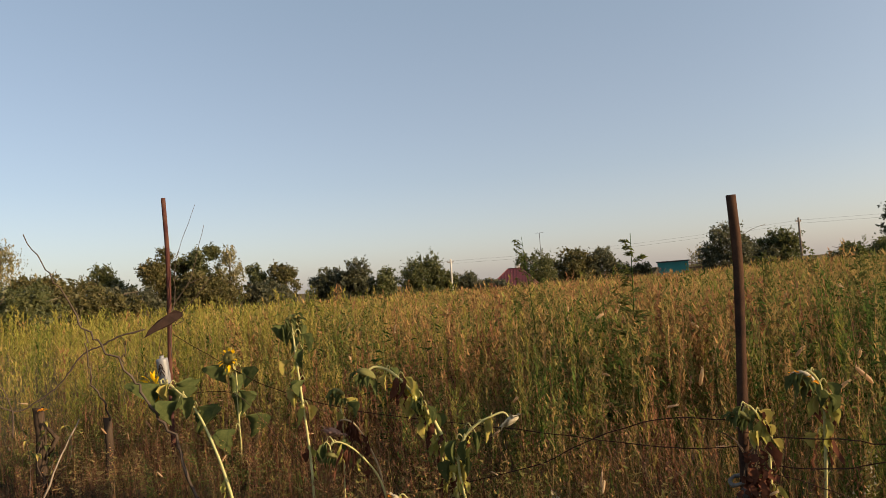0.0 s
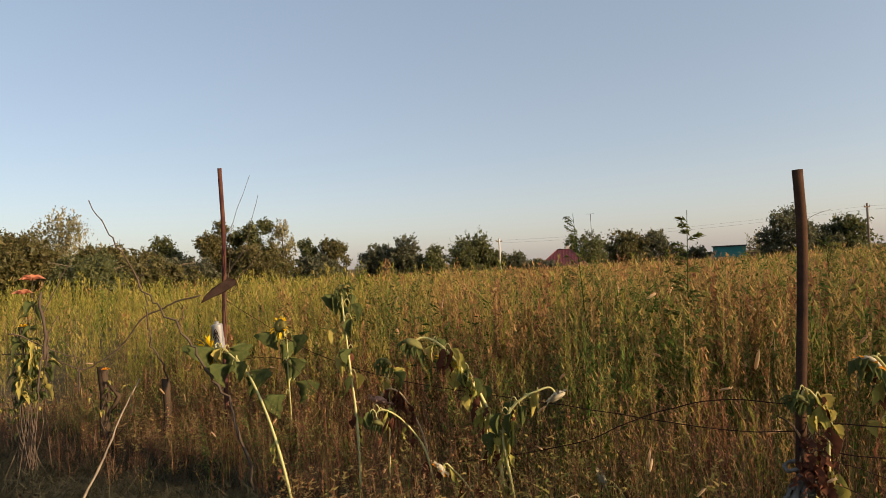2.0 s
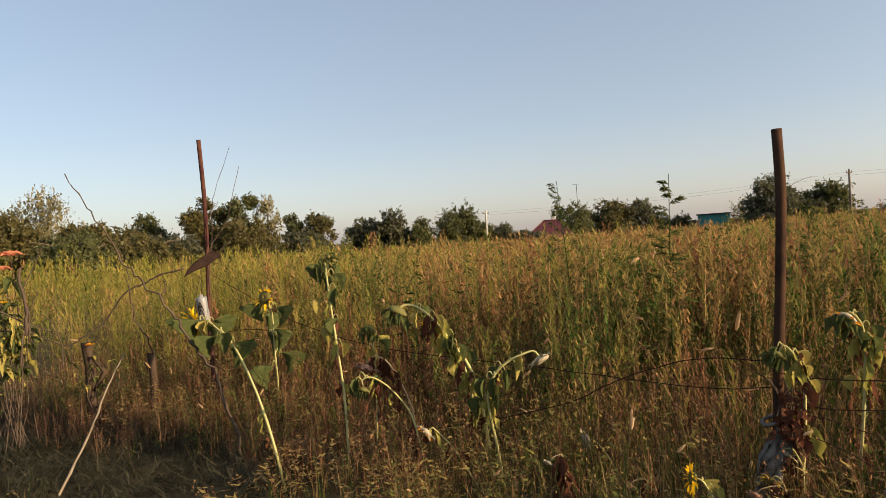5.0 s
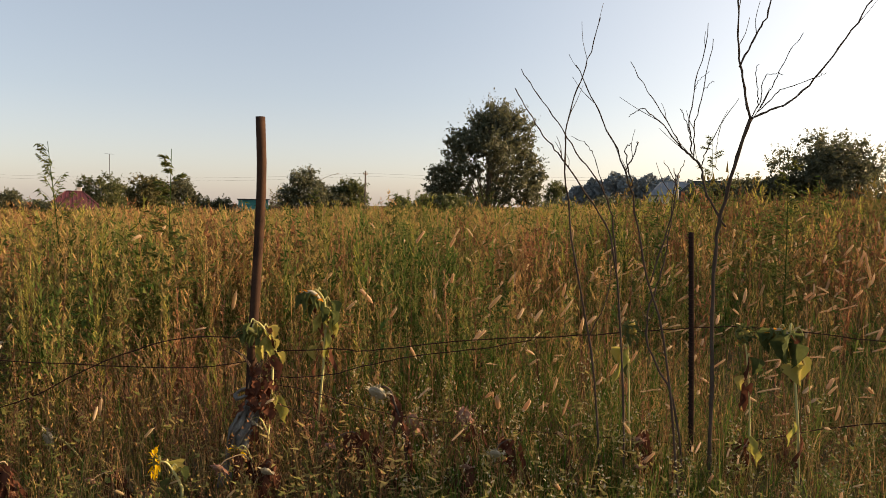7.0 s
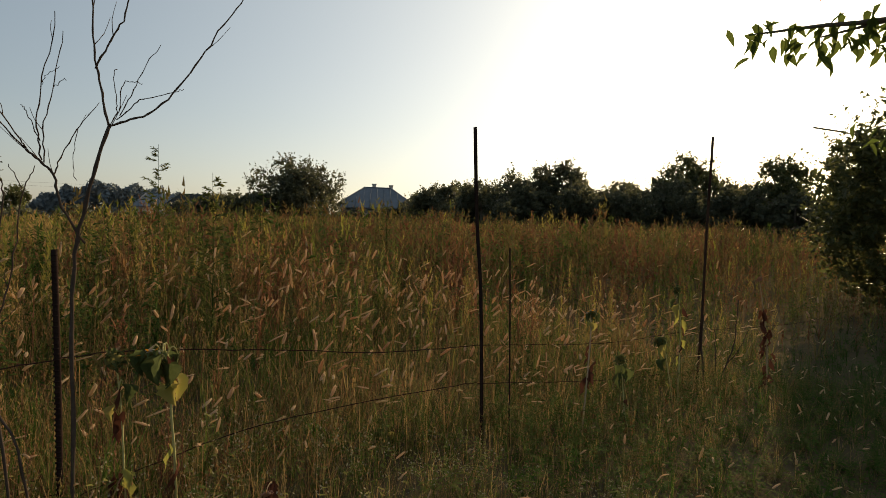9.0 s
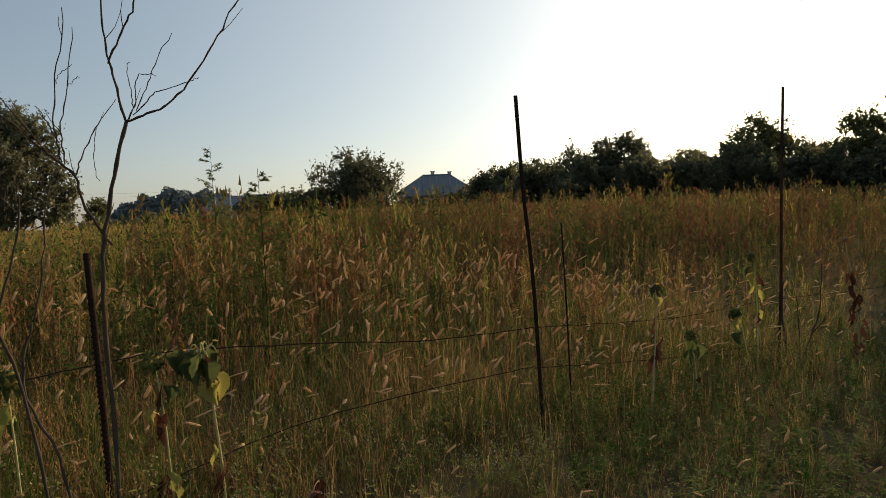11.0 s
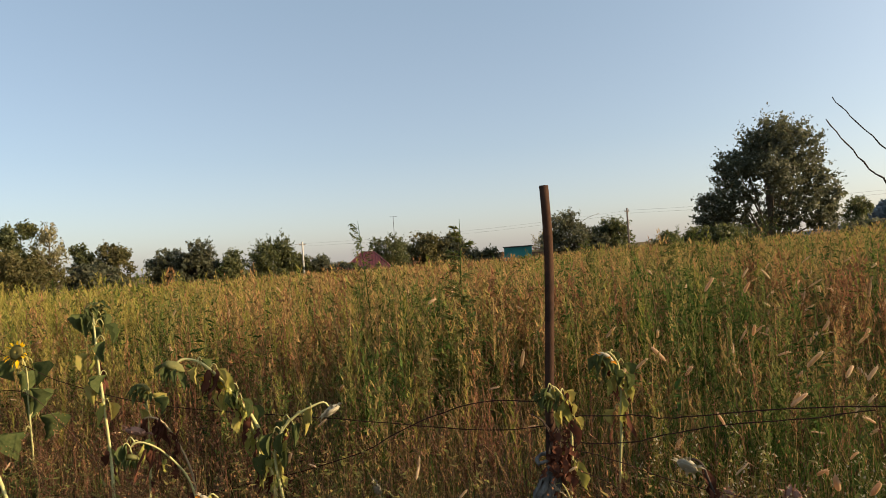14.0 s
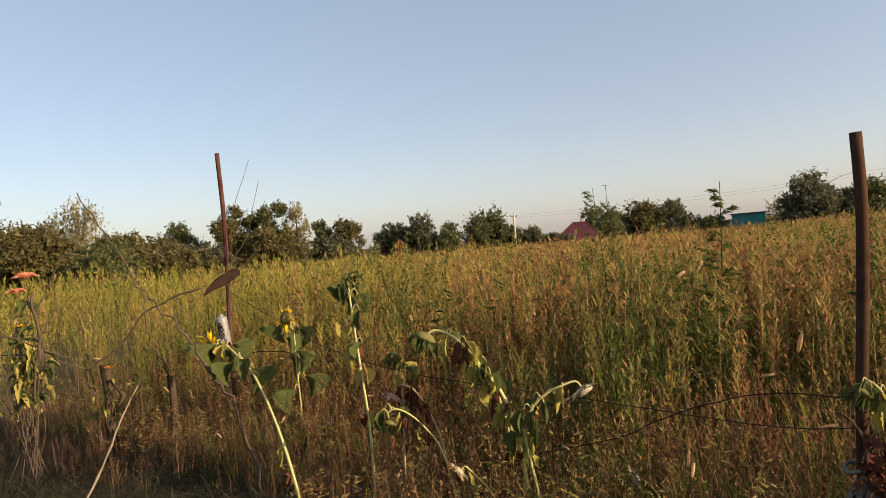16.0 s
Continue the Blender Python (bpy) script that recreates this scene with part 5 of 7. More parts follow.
def garden_shed(x, y, face, L, Wd, top, label):
    z = float(ground_z(np.array(x), np.array(y)))
    t = thing("shed", (x, y, z), label, "shed")
    t.rotation_euler = (0, 0, radians(face))
    H = top - z
    bm = bmesh.new()
    block(bm, -L / 2, L / 2, -Wd / 2, Wd / 2, -0.3, H - 0.12)
    wall = part("wall", bm, TEAL, t, smooth=False)
    bm = bmesh.new()
    n = 14
    for i in range(n + 1):
        px = -L / 2 + 0.05 + (L - 0.1) * i / n
        block(bm, px - 0.03, px + 0.03, -Wd / 2 - 0.03, -Wd / 2 - 0.002, -0.2, H - 0.16)
    part("cladding", bm, TEAL, wall, smooth=False)
    bm = bmesh.new()
    block(bm, -L / 2 - 0.15, L / 2 + 0.15, -Wd / 2 - 0.2, Wd / 2 + 0.2, H - 0.12, H + 0.03, 0.02)
    part("roof", bm, DARK_ROOF, t, "dark flat roof", smooth=False)
    bm = bmesh.new()
    block(bm, L / 2 + 0.02, L / 2 + 2.6, -Wd / 2 + 0.3, Wd / 2, -0.3, H - 0.9)
    part("lean_to", bm, BROWN_WALL, t, "brown boarded lean-to", smooth=False)
    bm = bmesh.new()
    v = [bm.verts.new(p) for p in ((L / 2, -Wd / 2 + 0.1, H - 0.35), (L / 2 + 2.8, -Wd / 2 + 0.1, H - 0.95), (L / 2 + 2.8, Wd / 2, H - 0.95), (L / 2, Wd / 2, H - 0.35))]
    w = [bm.verts.new(q.co + Vector((0, 0, 0.1))) for q in v]
    bm.faces.new(list(reversed(v)))
    bm.faces.new(w)
    for k in range(4):
        bm.faces.new((v[k], v[(k + 1) % 4], w[(k + 1) % 4], w[k]))
    part("lean_to_roof", bm, BROWN_WALL, t, smooth=False)
    return t


garden_shed(19.3, 82.5, -13, 3.6, 3.0, 2.12, "teal sheet-clad shed with a flat roof")


def utility_pole(x, y, top, mat, label, arm, r=0.13):
    z = float(ground_z(np.array(x), np.array(y)))
    t = thing("utility_pole", (x, y, z), label, "pole", "village poles")
    H = top - z
    bm = bmesh.new()
    tube(bm, [(0, 0, -0.4), (0, 0, H * 0.5), (0.02, 0, H)], [r, r * 0.9, r * 0.75], 8)
    part("post", bm, mat, t)
    if arm:
        bm = bmesh.new()
        block(bm, -arm / 2, arm / 2, -0.05, 0.05, H - 0.45, H - 0.33, 0.01)
        a = part("crossarm", bm, POLE_WOOD, t, smooth=False)
        a.rotation_euler = (0, 0, 0.5)
        for k in (-0.45, 0.45):
            bm = bmesh.new()
            tube(bm, [(k * arm, 0, H - 0.33), (k * arm, 0, H - 0.25), (k * arm, 0, H - 0.15)], [0.02, 0.05, 0.03], 6)
            part("insulator", bm, PLASTIC, a)
    return t


utility_pole(-8.95, 84.9, 4.65, CONCRETE, "pale concrete utility pole by the village", 0.9, 0.16)
utility_pole(31.1, 74.0, 5.8, POLE_WOOD, "dark wooden utility pole near the trees", 0.8, 0.14)
utility_pole(58.0, 48.8, 5.45, CONCRETE, "short utility pole with a crossarm", 1.6, 0.12)


def strung(name, line, r, mat, label, category, n=24, wob=0.0, seed=1):
    """Wire hung along a line of points."""
    rnd = random.Random(seed)
    pts = [Vector(p) + Vector((rnd.uniform(-wob, wob), rnd.uniform(-wob, wob), rnd.uniform(-wob, wob))) for p in cut(line, n)]
    bm = bmesh.new()
    tube(bm, pts, r, 5, at=pts[0])
    me = bpy.data.meshes.new(name)
    bm.to_mesh(me)
    bm.free()
    ob = link(name, me, mat, label=label, category=category)
    ob.location = pts[0]
    return ob


def hang_between(a, b, sag):
    return [Vector(a).lerp(Vector(b), u) - Vector((0, 0, 4 * sag * u * (1 - u))) for u in (0, 0.25, 0.5, 0.75, 1)]


for dz in (0.0, 0.35):
    strung("power_line", hang_between((-8.95, 84.9, 4.4 - dz), (31.1, 74.0, 5.5 - dz), 0.5), 0.006, DARK_IRON, "thin black power line between village poles", "cable")
    strung("power_line", hang_between((31.1, 74.0, 5.5 - dz), (58.0, 48.8, 5.2 - dz), 0.35), 0.006, DARK_IRON, "thin black power line between village poles", "cable")


def antenna(x, y, z0, z1):
    t = thing("television_antenna", (x, y, z0), "thin television antenna mast above the roofs", "antenna")
    base = float(ground_z(np.array(x), np.array(y)))
    bm = bmesh.new()
    tube(bm, [(0, 0, base - z0), (0, 0, z1 - z0)], 0.035, 6)
    part("mast", bm, DARK_IRON, t)
    bm = bmesh.new()
    tube(bm, [(-0.6, 0, z1 - z0), (0.6, 0, z1 - z0)], 0.02, 5)
    for k in range(5):
        tube(bm, [(-0.5 + k * 0.25, -0.3, z1 - z0), (-0.5 + k * 0.25, 0.3, z1 - z0)], 0.012, 4)
    part("aerial", bm, DARK_IRON, t)


antenna(3.7, 100.0, 3.5, 8.2)

# ---- the fence ----
def mount(name, place, label, category, group=""):
    return thing(name, place, label, category, group)


def iron_post(pts, r, mat, label, hollow=True, sides=12, ribbed=False):
    """Fence post: pipe, rod or bar, standing in the ground."""
    base = Vector(pts[0])
    t = mount("fence_post", base, label, "fence post", "fence posts")
    bm = bmesh.new()
    rnd = random.Random(int(base.x * 100))
    p = cut(pts, 10)
    tube(bm, p, r, sides, cap=not hollow, at=base, wob=0.02, rng=rnd)
    if hollow:
        d = (Vector(p[-1]) - Vector(p[-2])).normalized()
        rings = tube(bm, [Vector(p[-1]) - d * 0.15, p[-1]], r * 0.82, sides, cap=False, at=base)
        bm.verts.ensure_lookup_table()
        outer = [v for v in bm.verts if (v.co + base - Vector(p[-1])).length < r * 1.1]
        inner = rings[-1]
        out = [v for v in outer if v not in inner]
        def turn(v):
            return math.atan2(v.co.y - (p[-1][1] - base.y), v.co.x - (p[-1][0] - base.x))
        out.sort(key=turn)
        ins = sorted(inner, key=turn)
        for k in range(len(ins)):
            bm.faces.new((out[k], out[(k + 1) % len(out)], ins[(k + 1) % len(ins)], ins[k]))
    body = part("pipe" if hollow else "bar", bm, mat, t)
    if ribbed:
        bm = bmesh.new()
        for k in range(60):
            u = k / 60
            c = Vector(p[0]).lerp(Vector(p[-1]), u)
            tube(bm, [c - Vector((0, 0, 0.004)), c + Vector((0, 0, 0.004))], r * 1.05, sides, at=base)
        part("rib_band", bm, mat, body)
    return t


POST1 = [(-3.05, 5.46, -0.2), (-3.06, 5.45, 0.7), (-3.04, 5.46, 1.44), (-3.03, 5.47, 2.0), (-3.04, 5.46, 2.58)]
POST2 = [(1.14, 3.40, -0.2), (1.18, 3.40, 0.69), (1.212, 3.385, 1.22), (1.235, 3.383, 1.65), (1.231, 3.383, 1.95)]
POST3 = [(3.35, 2.38, -0.2), (3.34, 2.40, 0.64), (3.32, 2.42, 1.38)]
POST4 = [(5.27, 0.74, -0.2), (5.25, 0.78, 1.01), (5.24, 0.83, 1.63), (5.23, 0.86, 2.25)]
POST5 = [(7.86, -0.88, -0.2), (7.86, -0.91, 0.69), (7.86, -0.92, 1.61), (7.86, -0.94, 2.56)]
iron_post(POST1, 0.020, RED_RUST, "thin red-rusted iron fence post with a hanging bottle")
p2 = iron_post(POST2, 0.024, RUST, "rusty brown iron pipe fence post")
iron_post(POST3, 0.014, DARK_IRON, "short dark ribbed iron bar fence post", False, 8, True)
iron_post(POST4, 0.0125, DARK_IRON, "tall thin dark iron fence post, slightly leaning")
iron_post(POST5, 0.013, RUST, "tall grey weathered fence post at the garden corner")
iron_post([(5.43, 0.58, -0.1), (5.41, 0.60, 0.8), (5.40, 0.62, 1.42)], 0.0055, DARK_IRON, "thin dark iron rod beside the fence post", False, 6)


def fence_wire(a, b, heights, seed, r=0.0026):
    """Wire from post a to post b; heights: share of the way and height of each bend."""
    line = [(a[0] + (b[0] - a[0]) * u, a[1] + (b[1] - a[1]) * u, z) for u, z in heights]
    return strung("fence_wire", line, r, WIRE, "rusty sagging fence wire strung between posts", "wire", 36, 0.003, seed)


F1, F2, F3, F4, F5, F6 = (-3.04, 5.44), (1.19, 3.37), (3.33, 2.40), (5.25, 0.79), (7.86, -0.90), (12.5, -3.9)
fence_wire(F1, F2, [(0, 1.36), (0.14, 1.11), (0.28, 0.89), (0.46, 0.755), (0.73, 0.70), (0.92, 0.66), (1, 0.70)], 1, 0.0028)
fence_wire(F1, F2, [(0, 0.10), (0.4, 0.12), (0.6, 0.29), (0.75, 0.49), (0.82, 0.655), (0.88, 0.765), (0.93, 0.82), (1, 0.82)], 2, 0.0032)
fence_wire(F1, F2, [(0, 0.70), (0.05, 0.80), (0.12, 0.84), (0.2, 0.80), (0.3, 0.45), (0.42, 0.05)], 3, 0.0026)
fence_wire(F2, F3, [(0, 0.74), (0.17, 0.755), (0.24, 0.742), (0.35, 0.77), (0.5, 0.80), (0.76, 0.82), (0.91, 0.845), (1, 0.855)], 4, 0.0032)
fence_wire(F2, F3, [(0, 0.61), (0.055, 0.61), (0.156, 0.616), (0.24, 0.663), (0.335, 0.707), (0.5, 0.75), (0.62, 0.795)], 5, 0.0030)
fence_wire(F2, F3, [(0, 0.58), (0.05, 0.566), (0.12, 0.53), (0.3, 0.40), (0.6, 0.30), (1, 0.20)], 6)
fence_wire(F2, F3, [(0, 0.50), (0.054, 0.466), (0.142, 0.368), (0.313, 0.12), (0.454, 0.02)], 12)
fence_wire(F3, F4, [(0, 0.86), (0.1, 0.872), (0.22, 0.858), (0.45, 0.812), (0.7, 0.75), (1, 0.74)], 7, 0.0032)
fence_wire(F3, F4, [(0, 0.14), (0.073, 0.20), (0.32, 0.364), (0.57, 0.436), (0.9, 0.475), (1, 0.48)], 8, 0.0030)
fence_wire(F4, F5, [(0, 0.74), (0.5, 0.62), (1, 0.62)], 9)
fence_wire(F4, F5, [(0, 0.47), (0.5, 0.30), (1, 0.20)], 10)
fence_wire(F5, F6, [(0, 0.60), (0.5, 0.50), (1, 0.60)], 11)


def wire_wrap(c, n, r):
    bm = bmesh.new()
    pts = []
    for i in range(n * 10 + 1):
        a = 2 * math.pi * i / 10
        pts.append((math.cos(a) * (r + 0.004), math.sin(a) * (r + 0.004), 0.011 * i / 10 + 0.006 * math.sin(a * 0.7)))
    tube(bm, pts, 0.0022, 5)
    part("wire_wrap", bm, WIRE, p2, "coils of rusty wire").location = Vector(c) - Vector(POST2[0])


wire_wrap((1.188, 3.39, 0.76), 5, 0.024)
wire_wrap((1.185, 3.39, 0.64), 3, 0.024)


def rusty_plate():
    pts = [(-3.16, 5.25, 1.33), (-3.13, 5.27, 1.39), (-3.07, 5.31, 1.47), (-2.99, 5.35, 1.52), (-2.94, 5.39, 1.55), (-2.89, 5.42, 1.53), (-2.89, 5.42, 1.49), (-2.93, 5.40, 1.46), (-2.99, 5.36, 1.42), (-3.07, 5.30, 1.38)]
    c = sum((Vector(p) for p in pts), Vector()) / len(pts)
    bm = bmesh.new()
    n = Vector((0.35, -0.9, 0.25)).normalized()
    front = [bm.verts.new(Vector(p) - c + n * 0.012 * math.sin(i * 2.1)) for i, p in enumerate(pts)]
    back = [bm.verts.new(v.co - n * 0.006) for v in front]
    bm.faces.new(front)
    bm.faces.new(list(reversed(back)))
    for k in range(len(pts)):
        bm.faces.new((front[k], back[k], back[(k + 1) % len(pts)], front[(k + 1) % len(pts)]))
    t = mount("rusty_plate", c, "bent dark rusty sheet-iron scrap wired to the fence post", "scrap metal")
    part("sheet", bm, DARK_IRON, t, smooth=False)
    bm = bmesh.new()
    tube(bm, cut([(0.0, 0.0, 0.03), (0.06, 0.08, 0.06), (0.10, 0.12, 0.0), (0.05, 0.02, -0.04)], 10), 0.003, 5)
    part("tie_wire", bm, WIRE, t)


rusty_plate()


def hung_bottle():
    top, bottom = Vector([(-3.05, 5.32, 1.16)][0]), Vector([(-3.03, 5.33, 0.91)][0])
    t = mount("plastic_bottle", bottom, "milky crumpled plastic bottle hanging on the rusty post", "bottle")
    axis = (top - bottom)
    L = axis.length
    prof = [(0.0, 0.040), (0.005, 0.054), (0.02, 0.058), (0.12, 0.058), (0.22, 0.055), (0.34, 0.058), (0.46, 0.056), (0.58, 0.058), (0.70, 0.056), (0.80, 0.058), (0.86, 0.057), (0.90, 0.050), (0.915, 0.024), (0.93, 0.021), (1.0, 0.021)]
    bm = bmesh.new()
    rnd = random.Random(3)
    tube(bm, [axis * f for f, _ in prof], [r * 0.86 for _, r in prof], 14, wob=0.05, rng=rnd)
    body = part("body", bm, PLASTIC, t)
    bm = bmesh.new()
    for k, (u, w) in enumerate(((0.62, 0.02), (0.5, 0.03), (0.36, 0.024))):
        c = axis * u + Vector((0.012, -0.045, 0))
        tube(bm, cut([c + Vector((-w, -0.008, -0.02)), c + Vector((0, -0.014, 0.028)), c + Vector((w, -0.008, -0.016))], 6), 0.0045, 5)
    part("scrawl", bm, DARK_IRON, body, "dark scrawled marks")
    bm = bmesh.new()
    tube(bm, cut([axis * 0.95, axis * 1.2 + Vector((0.01, 0.02, 0)), axis + Vector((0.0, 0.05, 0.22))], 8), 0.002, 5)
    tube(bm, cut([axis * 0.1 + Vector((-0.04, -0.03, 0)), axis * 0.7 + Vector((-0.045, -0.03, 0)), axis + Vector((0.0, 0.05, 0.25))], 8), 0.002, 5)
    part("hanger", bm, WIRE, t)


hung_bottle()


def cloth_on_post():
    """Grey rag caught on the pipe post with a wad of withered leaves above it."""
    rnd = random.Random(8)
    c = Vector((1.17, 3.36, 0.50))
    t = mount("grey_rag", c, "dirty grey rag hanging in folds on the pipe post", "rag")
    bm = bmesh.new()
    nu, nv = 14, 22
    low = Vector([(1.02, 3.28, 0.13)][0]) - c
    grid = []
    for j in range(nv + 1):
        f = j / nv
        mid = Vector((0, -0.02, 0.02)).lerp(low, f) + Vector((-0.02 * math.sin(f * 3), 0, 0))
        wide = 0.062 * (0.55 + 0.5 * math.sin(math.pi * min(1, f * 1.3 + 0.2)))
        row = []
        for i in range(nu + 1):
            u = i / nu * 2 - 1
            fold = 0.018 * math.sin(u * 9 + f * 5) + 0.013 * math.sin(u * 17 - f * 9) + 0.012 * math.sin(f * 23 + u * 5)
            row.append(bm.verts.new(mid + Vector((u * wide * 0.9 + 0.01 * math.sin(f * 11 + i), -0.03 + fold - u * 0.02, -0.03 * u * u + rnd.uniform(-0.006, 0.006)))))
        grid.append(row)
    for j in range(nv):
        for i in range(nu):
            bm.faces.new((grid[j][i], grid[j][i + 1], grid[j + 1][i + 1], grid[j + 1][i]))
    rag = part("cloth", bm, GREY_CLOTH, t)
    so = rag.modifiers.new("thickness", "SOLIDIFY")
    so.thickness = 0.004
    bm = bmesh.new()
    tube(bm, cut([(0.07, 0.05, 0.04), (0, -0.05, 0.05), (-0.08, -0.03, 0.02), (-0.05, 0.07, 0.03), (0.06, 0.06, 0.04)], 14), taper(15, 0.006, 0.011), 8, wob=0.45, rng=rnd)
    part("knot", bm, GREY_CLOTH, t)


def leaf_sheet(bm, base, way, length, width, curl=0.3, cup=0.15, tip_droop=0.5, lobes=0.0, rnd=None, n=8):
    """One broad leaf: heart-shaped sheet that bends along its length and is cupped across."""
    rnd = rnd or random
    base, way = Vector(base), Vector(way).normalized()
    side = way.cross(Vector((0, 0, 1)))
    side = side.normalized() if side.length > 0.05 else Vector((1, 0, 0))
    up = side.cross(way).normalized()
    rows = []
    for i in range(n + 1):
        f = i / n
        c = base + way * (length * (f - 0.12 * curl * f * f)) - Vector((0, 0, 1)) * (tip_droop * length * f * f) + up * curl * length * 0.3 * math.sin(f * math.pi)
        w = width * 0.5 * (math.sin(math.pi * min(1, f ** 0.62)) ** 0.8) * (1.0 if i < n else 0) + 0.001
        tw = rnd.uniform(-0.4, 0.4)
        row = []
        for k in (-1, -0.5, 0, 0.5, 1):
            row.append(bm.verts.new(c + side * (k * w * (1 + rnd.uniform(-0.24, 0.24))) + up * (cup * w * (abs(k) ** 1.5) * 2 + tw * k * w + rnd.uniform(-0.22, 0.22) * w)))
        rows.append(row)
    for a, b in zip(rows, rows[1:]):
        for k in range(4):
            bm.faces.new((a[k], a[k + 1], b[k + 1], b[k]))


def crumple(bm, base, length, width, rnd):
    """A withered leaf hanging twisted."""
    base = Vector(base)
    a = rnd.uniform(0, 6.283)
    way = Vector((math.cos(a) * 0.35, math.sin(a) * 0.35, -1)).normalized()
    side = way.orthogonal().normalized()
    prev = None
    n = 5
    for i in range(n + 1):
        f = i / n
        c = base + way * length * f + Vector((rnd.uniform(-1, 1), rnd.uniform(-1, 1), 0)) * 0.012
        ang = a + f * rnd.uniform(1.0, 3.0)
        s = (side * math.cos(ang) + way.cross(side) * math.sin(ang)) * width * 0.5 * math.sin(math.pi * min(1, 0.12 + f * 0.88)) + Vector((0, 0, 0.001))
        s2 = way.cross(s) * 0.5
        row = [bm.verts.new(c - s), bm.verts.new(c + s2), bm.verts.new(c + s)]
        if prev:
            for k in range(2):
                bm.faces.new((prev[k], prev[k + 1], row[k + 1], row[k]))
        prev = row


cloth_on_post()


def leaf_wad():
    rnd = random.Random(5)
    t = mount("withered_vine", (1.18, 3.34, 0.6), "wad of withered brown vine leaves round the pipe post", "dead vine")
    for k in range(48):
        bm = bmesh.new()
        b = Vector((rnd.gauss(0.02, 0.045), rnd.gauss(-0.06, 0.03), rnd.uniform(-0.12, 0.10)))
        if k % 4 == 0:
            b.z -= rnd.uniform(0.05, 0.3)
        crumple(bm, b, rnd.uniform(0.04, 0.09), rnd.uniform(0.02, 0.05), rnd)
        part("leaf", bm, BROWN_LEAF, t)
    bm = bmesh.new()
    for k in range(7):
        a = rnd.uniform(0, 6.283)
        tube(bm, cut([(0.03 * math.cos(a), 0.03 * math.sin(a), -0.5), (0.05 * math.cos(a + 1), 0.05 * math.sin(a + 1), -0.15), (0.04 * math.cos(a + 3), 0.04 * math.sin(a + 3), 0.1), (0.12 * math.cos(a + 4), 0.1 * math.sin(a + 4), 0.18)], 8), 0.003, 5)
    part("stem", bm, TWIG, t)


leaf_wad()


# ---- sunflowers ----
def face_frame(way):
    n = Vector(way).normalized()
    s = n.orthogonal().normalized()
    return n, s, n.cross(s)


def flower_head(parent, at, way, r, look_as, rnd):
    """Sunflower head: fleshy back, seed disc, bracts and what is left of its petals."""
    n, s, u = face_frame(way)
    at = Vector(at)
    bm = bmesh.new()
    prof = [(-0.55, 0.25), (-0.45, 0.62), (-0.2, 0.92), (0.0, 1.0), (0.12, 0.9), (0.16, 0.6), (0.10, 0.02)]
    tube(bm, [at + n * (f * r) for f, _ in prof], [q * r for _, q in prof], 14, wob=0.06, rng=rnd)
    back = {"fresh": SUN_LEAF, "green": SUN_LEAF, "pale": PALE_HEAD, "rose": ROSE_HEAD, "yellow": SUN_LEAF, "orange": PALE_HEAD, "grey": PALE_HEAD}[look_as]
    head = part("head", bm, back, parent)
    bm = bmesh.new()
    prof = [(0.12, 0.86), (0.20, 0.70), (0.24, 0.4), (0.22, 0.02)]
    tube(bm, [at + n * (f * r) for f, _ in prof], [q * r for _, q in prof], 14, wob=0.05, rng=rnd)
    part("seed_disc", bm, SEED_DISC if look_as not in ("pale", "rose") else back, head)
    for k in range(16):
        bm = bmesh.new()
        a = 2 * math.pi * k / 16 + rnd.uniform(-0.15, 0.15)
        d = s * math.cos(a) + u * math.sin(a)
        if look_as in ("green", "grey"):
            ring = 0.95 if k % 2 else 0.6
            leaf_sheet(bm, at + d * r * ring + n * r * (0.0 if k % 2 else 0.16), d * rnd.uniform(-0.3, 0.7) + n * rnd.uniform(0.5, 1.0), r * rnd.uniform(0.8, 1.5), r * 0.5, 0.3, 0.3, rnd.uniform(0, 0.5), rnd=rnd, n=3)
        else:
            leaf_sheet(bm, at + d * r * 0.85 - n * r * 0.1, d + n * rnd.uniform(-0.6, 0.5), r * rnd.uniform(0.6, 1.1), r * 0.38, 0.2, 0.1, rnd.uniform(0, 0.5), rnd=rnd, n=3)
        part("bract", bm, {"pale": PALE_HEAD, "rose": ROSE_HEAD, "orange": PALE_HEAD, "grey": SUN_LEAF}.get(look_as, PALE_LEAF if look_as == "yellow" else SUN_LEAF), head)
    petals = {"fresh": (PETAL, 22, 1.35), "yellow": (PETAL, 11, 0.8), "orange": (ORANGE_PETAL, 10, 0.7), "grey": (ORANGE_PETAL, 8, 0.6)}.get(look_as)
    if petals:
        m, count, size = petals
        for k in range(count):
            bm = bmesh.new()
            a = 2 * math.pi * k / count + rnd.uniform(-0.2, 0.2)
            d = s * math.cos(a) + u * math.sin(a)
            leaf_sheet(bm, at + d * r * 0.85 + n * r * 0.08, d + n * rnd.uniform(-0.1, 0.6), r * size * rnd.uniform(0.8, 1.2), r * 0.36, 0.15, 0.15, rnd.uniform(0, 0.3), rnd=rnd, n=3)
            part("petal", bm, m, head)
    return head


